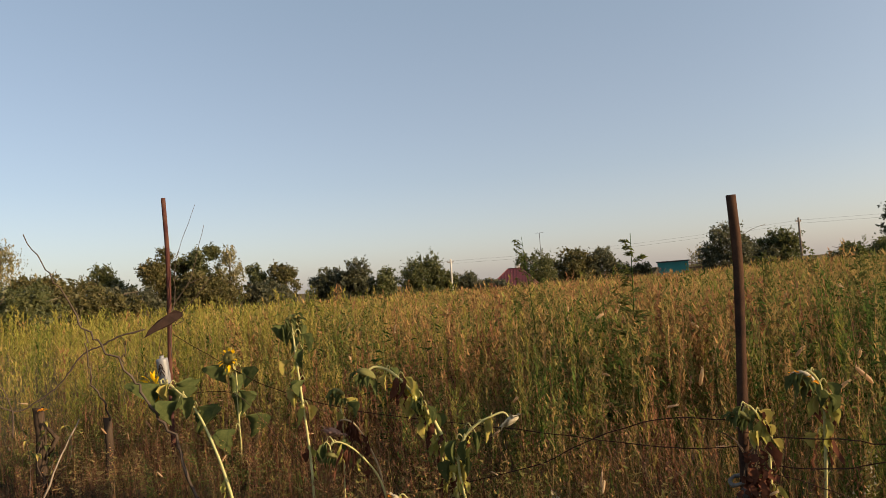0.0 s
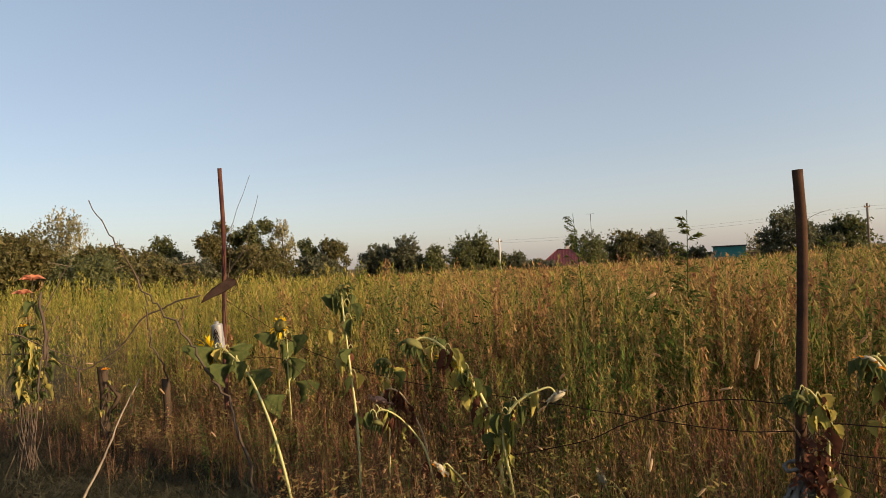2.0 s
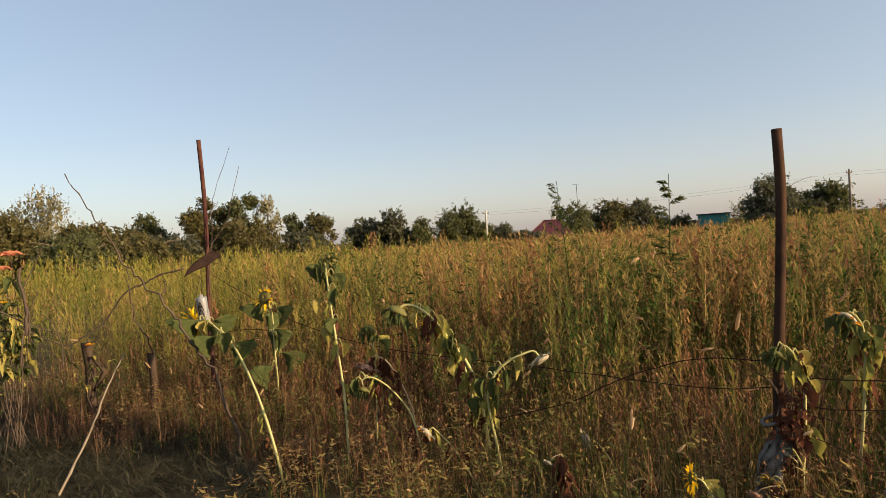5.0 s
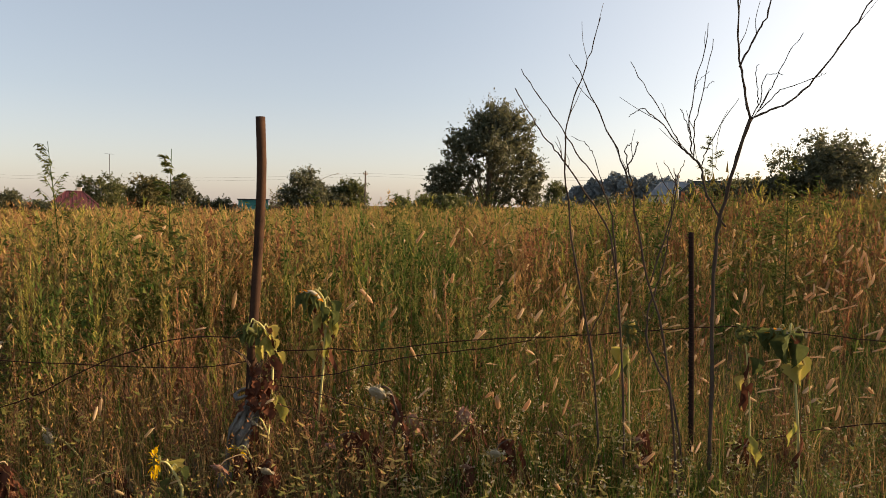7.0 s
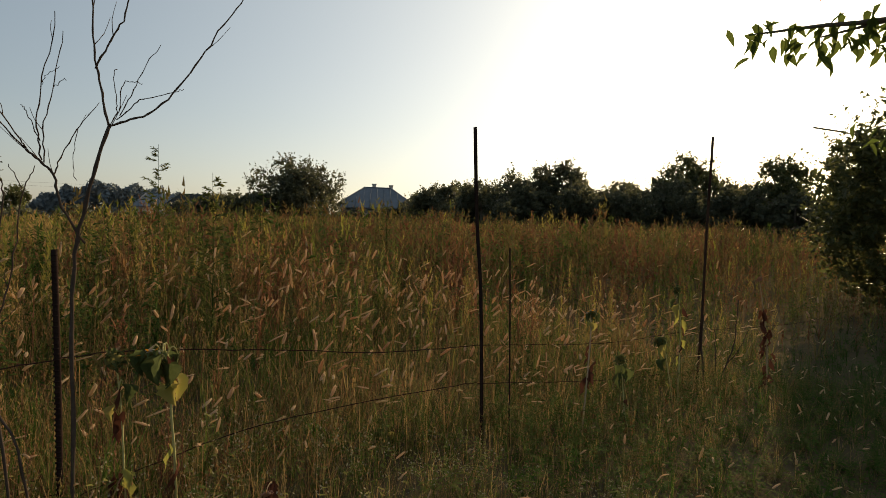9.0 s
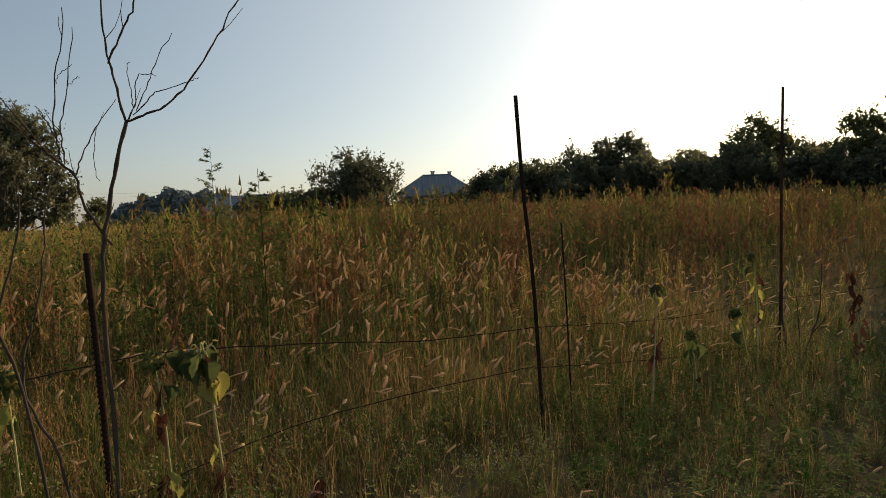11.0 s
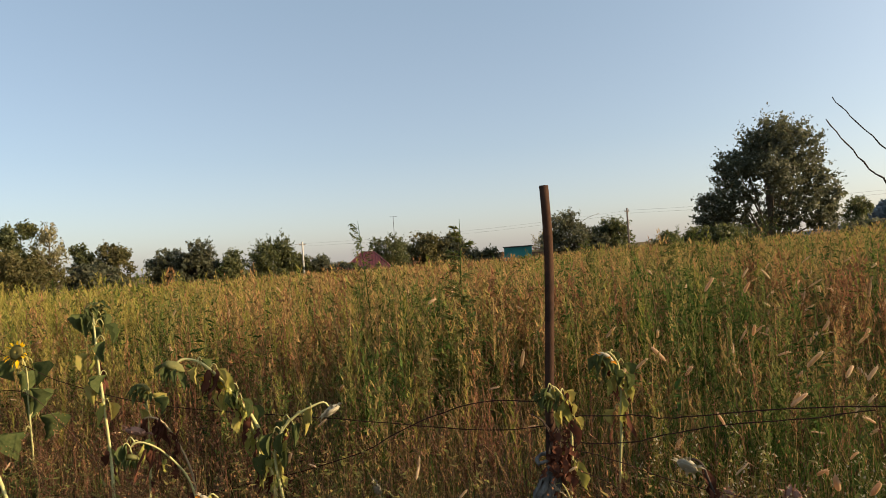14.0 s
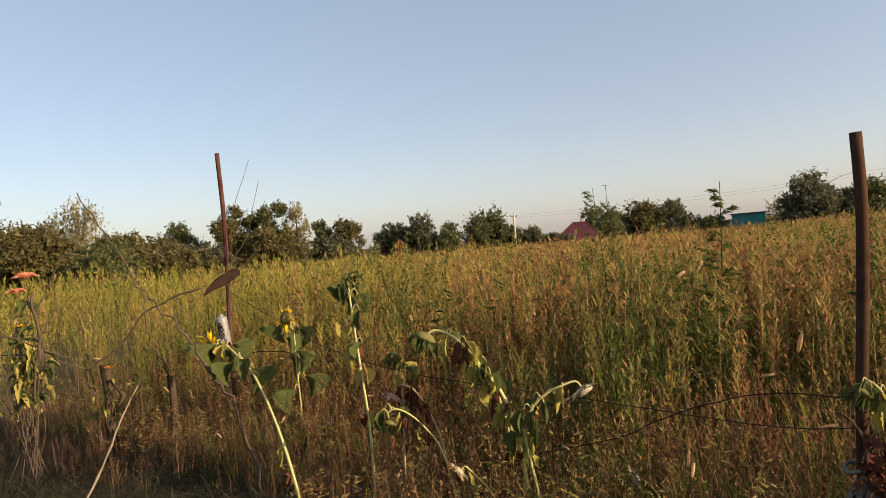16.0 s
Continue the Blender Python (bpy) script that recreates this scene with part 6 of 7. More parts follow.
def sunflower(stem, head_way, r0, look_as, label, leaves=(), dead=0, thick=0.011, seed=1, stem_mat=None, broad=False, slight=False):
    """One sunflower: bent stem, head, living leaves on long stalks and withered ones below. leaves: share of the stem, bearing, length, tone."""
    rnd = random.Random(seed)
    r = r0 * 1.18
    base = Vector(stem[0])
    gz = float(ground_z(np.array(base.x), np.array(base.y)))
    pts = cut(stem, 22)
    if base.z > gz:
        pts = [(base.x, base.y, gz - 0.03)] + pts
    t = mount("sunflower", (pts[0][0], pts[0][1], pts[0][2]), label, "sunflower", "sunflowers along the fence")
    o = Vector(pts[0])
    bm = bmesh.new()
    tube(bm, pts, taper(len(pts), thick * 0.82, thick * 0.45), 8, at=o, wob=0.10, rng=rnd)
    part("stem", bm, stem_mat or SUN_STEM, t)
    flower_head(t, Vector(pts[-1]) - o + Vector(head_way).normalized() * r * 0.35, head_way, r, look_as, rnd)
    n = len(pts) - 1
    for f, b, L, tone in leaves:
        L = L * (0.60 if slight else 0.95 if broad else 0.82)
        p = Vector(pts[int(f * n)]) - o
        d = Vector((math.sin(radians(b)), math.cos(radians(b)), 0))
        stalk = L * rnd.uniform(0.4, 0.62)
        e = p + d * stalk * 0.55 + Vector((0, 0, stalk * rnd.uniform(0.25, 0.5)))
        q = e + d * stalk * 0.16 - Vector((0, 0, stalk * 0.4))
        bm = bmesh.new()
        tube(bm, cut([p, p.lerp(e, 0.55) + Vector((0, 0, stalk * 0.26)), e, q], 9), taper(10, 0.0042, 0.0024), 5)
        stalk_ob = part("leaf_stalk", bm, SUN_STEM, t)
        bm = bmesh.new()
        wide = rnd.uniform(0.55, 0.75) if broad else rnd.uniform(0.34, 0.55)
        leaf_sheet(bm, q, d * rnd.uniform(0.0, 0.3) + Vector((rnd.uniform(-0.25, 0.25), rnd.uniform(-0.25, 0.25), -1.0)), L, L * wide, rnd.uniform(0.1, 0.5), rnd.uniform(0.7, 1.9), 0.1, rnd=rnd)
        part("leaf", bm, {"g": SUN_LEAF, "y": PALE_LEAF, "b": BROWN_LEAF}[tone], stalk_ob)
    for k in range(int(dead * 1.6)):
        f = rnd.uniform(0.15, 0.72)
        bm = bmesh.new()
        p = Vector(pts[int(f * n)]) - o
        crumple(bm, p + Vector((rnd.gauss(0, 0.02), rnd.gauss(0, 0.02), 0)), rnd.uniform(0.07, 0.19), rnd.uniform(0.02, 0.06), rnd)
        part("withered_leaf", bm, BROWN_LEAF if stem_mat is not None or rnd.random() < 0.45 else PALE_LEAF, t)
    return t


G, Y, B = "g", "y", "b"
sunflower([(-1.61, 3.76, -0.04), (-1.73, 3.89, 0.23), (-1.87, 4.01, 0.50), (-2.02, 4.13, 0.71), (-2.17, 4.24, 0.87), (-2.33, 4.35, 0.96), (-2.50, 4.45, 1.03), (-2.64, 4.56, 0.98)], (-0.5, -0.85, 0.0), 0.062, "fresh", "sunflower with a yellow head bent sideways and broad green leaves",
          [(0.55, -60, 0.15, G), (0.6, 120, 0.14, G), (0.66, -100, 0.17, G), (0.72, 160, 0.15, G), (0.78, -120, 0.16, G), (0.82, 60, 0.13, G), (0.88, -170, 0.15, G), (0.93, -80, 0.15, G), (0.9, 130, 0.12, Y)], 3, 0.013, 1, broad=True)
sunflower([(-2.26, 5.11, -0.04), (-2.27, 5.11, 0.16), (-2.26, 5.11, 0.35), (-2.27, 5.11, 0.74), (-2.27, 5.11, 0.98), (-2.30, 5.09, 1.12)], (-0.2, -0.9, 0.2), 0.052, "yellow", "short sunflower with a half-open yellow head and dark leaves",
          [(0.3, 100, 0.19, G), (0.4, -90, 0.2, G), (0.5, 190, 0.2, G), (0.58, 40, 0.19, G), (0.66, -60, 0.2, G), (0.72, 150, 0.2, G), (0.8, 250, 0.18, G), (0.88, 90, 0.17, G), (0.92, -70, 0.15, G)], 2, 0.011, 2, broad=True)
sunflower([(-1.28, 4.01, -0.14), (-1.32, 4.14, 0.19), (-1.37, 4.26, 0.51), (-1.44, 4.37, 0.84), (-1.51, 4.49, 1.12), (-1.57, 4.61, 1.32), (-1.62, 4.73, 1.41)], (0.5, -0.6, -0.3), 0.055, "green", "tall pale-stemmed sunflower with limp hanging leaves on long stalks",
          [(0.5, 100, 0.13, Y), (0.56, -80, 0.14, Y), (0.62, 80, 0.16, G), (0.7, -95, 0.15, Y), (0.74, 95, 0.17, G), (0.82, -80, 0.16, G), (0.86, 75, 0.17, G), (0.92, -90, 0.17, G), (0.95, 70, 0.16, G), (0.98, -100, 0.15, G)], 9, 0.013, 3)
sunflower([(-1.12, 4.12, -0.15), (-1.11, 4.12, 0.19), (-1.09, 4.12, 0.54), (-1.09, 4.12, 0.84), (-1.10, 4.12, 0.95)], (-0.3, -0.7, -0.6), 0.045, "green", "small sunflower with a dark closed head", [(0.85, 90, 0.13, G), (0.9, 40, 0.12, Y), (0.75, -80, 0.12, Y)], 4, 0.009, 4)
sunflower([(-0.33, 3.98, -0.16), (-0.34, 3.98, 0.17), (-0.37, 3.98, 0.45), (-0.43, 3.97, 0.71), (-0.53, 3.95, 0.87), (-0.62, 3.93, 1.01), (-0.71, 3.91, 1.10), (-0.79, 3.90, 1.13), (-0.84, 3.88, 1.11)], (-0.4, -0.2, -0.9), 0.055, "green", "withering sunflower arched over with its head hanging down",
          [(0.55, 60, 0.15, G), (0.6, -60, 0.12, Y), (0.7, 100, 0.14, Y), (0.75, -120, 0.12, Y), (0.8, 40, 0.12, G), (0.5, 120, 0.14, G), (0.45, -100, 0.13, Y)], 36, 0.015, 5)
sunflower([(-0.36, 4.03, 0.15), (-0.42, 4.02, 0.44), (-0.45, 4.01, 0.62), (-0.49, 4.01, 0.77), (-0.55, 4.00, 0.88), (-0.62, 3.98, 0.97), (-0.65, 3.98, 0.99)], (-0.3, -0.6, -0.6), 0.045, "yellow", "sunflower bent over another with a yellowed head", [(0.8, 80, 0.13, G), (0.6, 40, 0.14, G), (0.7, -70, 0.13, Y)], 12, 0.011, 6)
sunflower([(-0.24, 3.84, -0.10), (-0.27, 3.84, 0.22), (-0.30, 3.83, 0.42), (-0.31, 3.83, 0.56), (-0.27, 3.84, 0.68), (-0.19, 3.84, 0.76), (-0.08, 3.85, 0.81), (-0.02, 3.86, 0.82), (0.01, 3.86, 0.78)], (0.5, -0.3, -0.8), 0.045, "pale", "sunflower arched to the side with a drooping pale head",
          [(0.4, -80, 0.16, G), (0.45, 70, 0.15, G), (0.5, -100, 0.17, G), (0.52, 160, 0.16, G), (0.58, 100, 0.15, G), (0.62, -70, 0.15, G), (0.66, 80, 0.14, Y), (0.4, 120, 0.14, Y), (0.75, 170, 0.11, Y)], 9, 0.012, 7)
sunflower([(-0.79, 4.15, -0.16), (-0.83, 4.14, 0.15), (-0.86, 4.13, 0.42), (-0.93, 4.12, 0.61), (-1.00, 4.10, 0.74), (-1.07, 4.08, 0.78), (-1.11, 4.07, 0.76), (-1.13, 4.06, 0.72)], (-0.3, -0.4, -0.9), 0.05, "rose", "dead sunflower with a reddish shrivelled head hanging", [(0.7, -60, 0.1, B)], 10, 0.010, 8, DRY_STEM)
sunflower([(-0.73, 3.96, -0.12), (-0.77, 3.95, 0.21), (-0.82, 3.94, 0.43), (-0.89, 3.92, 0.55), (-0.97, 3.90, 0.64), (-1.05, 3.87, 0.69), (-1.10, 3.86, 0.67), (-1.09, 3.86, 0.62)], (-0.2, -0.4, -0.9), 0.035, "green", "greyish sunflower arched over with limp green leaves", [(0.8, -80, 0.14, G), (0.85, 60, 0.13, G), (0.9, -120, 0.12, G)], 7, 0.009, 9)
sunflower([(-0.35, 3.78, -0.06), (-0.44, 3.76, 0.12), (-0.53, 3.75, 0.28), (-0.61, 3.73, 0.38), (-0.64, 3.72, 0.41), (-0.67, 3.72, 0.39)], (-0.7, -0.3, -0.7), 0.035, "orange", "low leaning sunflower with a dried orange head", [(0.4, 90, 0.09, B)], 2, 0.008, 10)
sunflower([(0.50, 3.89, -0.10), (0.43, 3.90, 0.06), (0.36, 3.90, 0.19), (0.30, 3.91, 0.26), (0.26, 3.91, 0.27)], (-0.9, -0.4, -0.2), 0.04, "pale", "low leaning sunflower with a straw-pale dried head", [], 1, 0.008, 11)
sunflower([(0.79, 3.04, 0.24), (0.76, 3.05, 0.31), (0.73, 3.05, 0.36), (0.70, 3.06, 0.37)], (-0.95, -0.12, 0.15), 0.03, "fresh", "small low sunflower with a bright yellow head", [(0.5, 100, 0.09, G), (0.3, -80, 0.09, G), (0.7, 30, 0.08, Y)], 0, 0.008, 12)
sunflower([(1.24, 3.29, -0.07), (1.23, 3.29, 0.23), (1.25, 3.29, 0.47), (1.26, 3.29, 0.67), (1.25, 3.29, 0.81), (1.21, 3.30, 0.89), (1.18, 3.31, 0.91), (1.16, 3.31, 0.87)], (-0.5, -0.3, -0.8), 0.04, "green", "pale sunflower bent over beside the pipe post",
          [(0.5, 80, 0.11, Y), (0.55, -100, 0.12, Y), (0.62, 110, 0.1, Y), (0.7, 60, 0.12, Y), (0.75, -90, 0.11, G), (0.9, -120, 0.13, G), (0.93, 150, 0.11, Y), (0.4, -70, 0.12, Y), (0.35, 100, 0.1, Y)], 6, 0.010, 13, slight=True)
sunflower([(1.57, 3.50, -0.20), (1.57, 3.50, 0.23), (1.59, 3.49, 0.49), (1.61, 3.49, 0.75), (1.61, 3.48, 0.90), (1.60, 3.49, 0.98), (1.56, 3.50, 1.03), (1.54, 3.51, 1.00)], (-0.5, -0.5, -0.6), 0.05, "grey", "sunflower with a grey-green drooping head and orange petals",
          [(0.45, -90, 0.14, Y), (0.5, 80, 0.13, Y), (0.55, -70, 0.12, Y), (0.6, 100, 0.14, G), (0.68, -100, 0.15, G), (0.72, 90, 0.15, G), (0.85, 60, 0.12, G)], 12, 0.011, 14, slight=True)
sunflower([(1.23, 3.28, 0.24), (1.23, 3.28, 0.33), (1.20, 3.29, 0.41), (1.17, 3.30, 0.42), (1.16, 3.30, 0.40)], (-0.5, -0.4, -0.7), 0.03, "pale", "small pale dried sunflower head by the pipe post", [], 1, 0.006, 15)
sunflower([(1.16, 3.20, 0.05), (1.15, 3.20, 0.16), (1.12, 3.21, 0.28), (1.09, 3.21, 0.32), (1.07, 3.22, 0.30)], (-0.5, -0.5, -0.6), 0.028, "yellow", "small bent sunflower with a yellowed head", [(0.6, -60, 0.08, Y)], 0, 0.006, 16)
sunflower([(3.04, 2.51, -0.12), (3.02, 2.53, 0.23), (3.01, 2.54, 0.55), (3.00, 2.55, 0.80), (3.00, 2.55, 0.85)], (-0.2, -0.95, 0.1), 0.04, "green", "thin sunflower with a round dark-green head", [(0.6, 60, 0.1, G), (0.7, -70, 0.1, Y)], 2, 0.007, 17)
sunflower([(3.61, 1.93, 0.00), (3.60, 1.94, 0.33), (3.59, 1.96, 0.59), (3.59, 1.97, 0.76), (3.58, 1.98, 0.87), (3.56, 2.01, 0.89), (3.54, 2.04, 0.87)], (-0.6, -0.5, -0.5), 0.045, "grey", "sunflower with a drooping head and large green leaves",
          [(0.55, 60, 0.16, Y), (0.62, -80, 0.15, G), (0.7, 120, 0.17, G), (0.75, -120, 0.18, G), (0.8, 80, 0.17, G), (0.85, -60, 0.15, G), (0.5, 150, 0.13, Y)], 6, 0.009, 18)
sunflower([(3.45, 2.08, -0.03), (3.44, 2.10, 0.30), (3.43, 2.11, 0.57), (3.42, 2.13, 0.78), (3.41, 2.15, 0.85)], (-0.3, -0.7, 0.4), 0.038, "green", "thin sunflower with a grey-green closed head", [(0.7, 80, 0.11, G), (0.6, -80, 0.1, Y)], 3, 0.007, 19)
sunflower([(1.86, 2.84, 0.01), (1.82, 2.86, 0.22), (1.80, 2.87, 0.39), (1.76, 2.88, 0.52), (1.74, 2.89, 0.59), (1.71, 2.91, 0.61), (1.69, 2.92, 0.59)], (-0.6, -0.4, -0.6), 0.04, "pale", "dead dark-stalked sunflower with a pale dried head", [], 8, 0.011, 20, TWIG)
sunflower([(2.14, 3.02, -0.13), (2.12, 3.04, 0.06), (2.06, 3.07, 0.22), (2.02, 3.09, 0.31), (1.99, 3.11, 0.33)], (-0.8, -0.4, 0), 0.035, "rose", "dead low sunflower with a reddish dried head", [], 5, 0.008, 21, DRY_STEM)
sunflower([(2.36, 2.89, -0.12), (2.30, 2.92, 0.16), (2.26, 2.95, 0.34), (2.23, 2.97, 0.36)], (-0.7, -0.4, 0.2), 0.035, "rose", "dead low sunflower with a shrivelled head", [], 6, 0.008, 22, DRY_STEM)
sunflower([(5.52, 0.10, -0.20), (5.72, 0.09, 0.14), (5.92, 0.08, 0.51), (6.12, 0.08, 0.77), (6.32, 0.10, 0.89)], (-0.6, -0.3, -0.5), 0.04, "grey", "withering sunflower with a grey-green head among bristle grass", [(0.9, -60, 0.1, Y)], 7, 0.009, 23, DRY_STEM)
sunflower([(7.11, -0.64, -0.18), (7.11, -0.61, 0.06), (7.11, -0.56, 0.35), (7.11, -0.52, 0.55), (7.12, -0.48, 0.59)], (-0.7, -0.2, -0.4), 0.04, "green", "sunflower with limp back-lit green leaves", [(0.6, -90, 0.15, G), (0.7, 60, 0.15, G), (0.8, -120, 0.15, Y), (0.9, 30, 0.14, G)], 3, 0.008, 24)
sunflower([(6.12, -0.23, 0.04), (6.12, -0.20, 0.16), (6.12, -0.17, 0.46), (6.12, -0.15, 0.56)], (-0.6, -0.2, 0.3), 0.035, "green", "small sunflower with limp green leaves", [(0.7, -90, 0.15, G), (0.75, 100, 0.14, G), (0.85, 0, 0.14, G), (0.9, 200, 0.13, G)], 2, 0.007, 25)
sunflower([(4.94, 1.35, -0.08), (4.94, 1.36, 0.02), (4.93, 1.37, 0.12), (4.93, 1.38, 0.21)], (0, -0.3, 0.9), 0.02, "green", "young sunflower seedling with bright green leaves", [(0.6, -70, 0.12, G), (0.7, 60, 0.13, G), (0.85, 170, 0.12, Y), (0.95, -150, 0.12, G), (0.95, 30, 0.1, G)], 0, 0.006, 26)
sunflower([(7.72, -1.51, 0.02), (7.73, -1.49, 0.54), (7.74, -1.45, 0.86), (7.74, -1.40, 1.16)], (-0.6, -0.3, -0.4), 0.022, "rose", "dead sunflower with dark curled leaves by the field", [], 18, 0.009, 27, DRY_STEM)
sunflower([(7.12, -0.66, 0.22), (7.12, -0.66, 0.62), (7.12, -0.64, 0.92), (7.13, -0.61, 1.07)], (-0.6, -0.3, -0.4), 0.03, "green", "sunflower with yellowing limp leaves", [(0.7, -80, 0.13, Y), (0.8, 60, 0.13, G), (0.9, -120, 0.12, G)], 5, 0.008, 28)


def dead_row():
    """Low withered sunflowers along the fence, heads shrivelled."""
    rnd = random.Random(21)
    for k in range(11):
        u = k / 10
        x = 0.2 + 3.6 * u + rnd.uniform(-0.12, 0.12)
        y = float(np.interp(x, [p[0] for p in FENCE], [p[1] for p in FENCE])) - rnd.uniform(0.15, 0.65)
        H, lean = rnd.uniform(0.22, 0.42), rnd.uniform(-0.12, 0.12)
        sunflower([(x, y, 0.0), (x + lean * 0.4, y, H * 0.55), (x + lean, y - 0.02, H), (x + lean * 1.5 - 0.04, y - 0.03, H * 1.02), (x + lean * 1.6 - 0.07, y - 0.04, H * 0.94)], (-0.5, -0.5, -0.6), rnd.uniform(0.016, 0.025),
                  rnd.choice(("rose", "rose", "rose", "pale")), "withered low sunflower with a shrivelled head and dark leaves", [], rnd.randint(7, 12), 0.005, 60 + k, rnd.choice((DRY_STEM, TWIG)))


dead_row()


# ---- single tall weeds that rise above the field ----
def tall_weed(x, y, top, label, spread_w, seed, plumy):
    rnd = random.Random(seed)
    z = float(ground_z(np.array(x), np.array(y)))
    t = mount("tall_weed", (x, y, z - 0.02), label, "weed", "single tall weeds")
    H = top - z
    bm = bmesh.new()
    pts = cut([(0, 0, 0), (0.02, 0.01, H * 0.5), (rnd.uniform(-0.06, 0.06), 0, H)], 10)
    tube(bm, pts, taper(11, 0.008, 0.002), 6)
    stem = part("stem", bm, GREEN_WEED, t)
    s = Sprig()
    for i in range(30):
        f = 0.25 + 0.73 * i / 30
        p = Vector(pts[int(f * 10)]).lerp(Vector(pts[min(10, int(f * 10) + 1)]), f * 10 - int(f * 10))
        a = rnd.uniform(0, 6.283)
        L = spread_w * (1.15 - f) * rnd.uniform(0.7, 1.3) + 0.03
        e = p + Vector((math.cos(a) * L, math.sin(a) * L, L * (rnd.uniform(0.3, 0.6) if plumy else rnd.uniform(0.7, 1.3))))
        bm = bmesh.new()
        tube(bm, cut([p, p.lerp(e, 0.5) + Vector((0, 0, 0.02)), e], 3), taper(4, 0.003, 0.001), 4)
        part("shoot", bm, GREEN_WEED, t)
        for k in range(int(18 + 70 * L)):
            q = p.lerp(e, rnd.uniform(0.15, 1.0))
            b = a + rnd.uniform(-1.4, 1.4)
            if plumy:
                s.leaf(tuple(q), (math.cos(b), math.sin(b), rnd.uniform(0.0, 0.9)), rnd.uniform(0.035, 0.075), 0.015, 0, rnd.uniform(0, 0.6))
            else:
                s.leaf(tuple(q), (math.cos(b), math.sin(b), rnd.uniform(-0.3, 0.7)), rnd.uniform(0.03, 0.06), 0.016, 0, rnd.uniform(0, 0.5))
    v, tr, _ = s.arrays()
    link("foliage", soup("foliage", v, tr), WEED_TOP, t)
    return t


tall_weed(0.23, 6.37, 2.03, "tall bushy green weed rising above the field", 0.30, 1, False)
tall_weed(0.92, 4.85, 1.90, "tall feathery weed with spreading seed sprays", 0.17, 2, True)
tall_weed(8.2, 6.05, 2.60, "tall feathery weed with spreading seed sprays", 0.36, 3, True)
tall_weed(6.18, 3.66, 2.03, "tall feathery weed above the bristle grass", 0.28, 4, True)
tall_weed(-2.6, 12.5, 1.75, "slender tall weed above the field", 0.18, 5, True)
tall_weed(8.2, 15.2, 1.98, "dark tall weed above the field", 0.14, 6, False)
for k, (wx, wy, wt, ww) in enumerate(((9.6, 17.5, 1.95, 0.3), (10.4, 18.6, 2.05, 0.34), (11.2, 18.2, 1.9, 0.3), (12.6, 19.4, 2.0, 0.36), (7.4, 16.8, 1.8, 0.22), (13.8, 17.0, 1.9, 0.3), (-9.5, 14.0, 1.65, 0.2), (-8.2, 15.0, 1.75, 0.22), (-6.6, 14.6, 1.7, 0.2), (-5.5, 16.5, 1.75, 0.22), (4.6, 9.0, 1.75, 0.16), (5.4, 8.2, 1.8, 0.14), (3.0, 8.0, 1.72, 0.15), (9.4, 5.2, 1.9, 0.2), (10.5, 3.6, 1.95, 0.2), (12.0, 5.5, 2.05, 0.22))):
    tall_weed(wx, wy, wt, "slender bushy weed standing above the field", ww, 30 + k, k % 3 == 1)
tall_weed(14.0, 21.0, 2.3, "bushy tall weed far in the field", 0.45, 7, False)
tall_weed(15.5, 22.5, 2.2, "bushy tall weed far in the field", 0.45, 8, False)
tall_weed(12.0, 23.5, 2.2, "bushy tall weed far in the field", 0.4, 9, False)


# ---- bare saplings and branches ----
def twiggy(name, stems, label, category, mat, knots=True, seed=1, crook=0.0028):
    """Leafless shrub: a list of (points, base radius, tip radius)."""
    rnd = random.Random(seed)
    if name == "bare_sapling":
        stems = [([(p[0][0], p[0][1], -0.05)] + p if 0 < p[0][2] < 0.5 else p, a, b) for p, a, b in stems]
    base = Vector(stems[0][0][0])
    t = mount(name, base, label, category)
    for pts, r0, r1 in stems:
        bm = bmesh.new()
        n = max(6, len(pts) * 4)
        q = cut(pts, n)
        q = [Vector(p) + Vector((rnd.gauss(0, 1), rnd.gauss(0, 1), rnd.gauss(0, 1))) * crook for p in q]
        q[0] = Vector(pts[0])
        rad = taper(n + 1, r0 * (0.78 if name == "bare_sapling" else 1), r1)
        if knots:
            rad = [r * (1.25 if i % 3 == 2 else 1.0) for i, r in enumerate(rad)]
        tube(bm, q, rad, 6, at=base)
        part("branch", bm, mat, t)
        if name == "bare_sapling" and r0 > 0.0035:
            for k in range(3 if r0 > 0.006 else 1):
                i = rnd.randint(int(n * (0.45 if r0 > 0.006 else 0.2)), n - 1)
                up = (q[i] - q[i - 1]).normalized()
                off = Vector((rnd.gauss(0, 1), rnd.gauss(0, 1), rnd.uniform(-0.2, 0.8))).normalized()
                L = rnd.uniform(0.06, 0.22)
                way = (up + off * rnd.uniform(0.35, 0.7)).normalized()
                bm = bmesh.new()
                tube(bm, cut([q[i], q[i] + way * L * 0.5 + off * 0.01, q[i] + way * L + up * L * 0.08], 4), taper(5, min(0.0022, rad[i] * 0.6), 0.001), 5, at=base)
                part("twig", bm, mat, t)
    return t


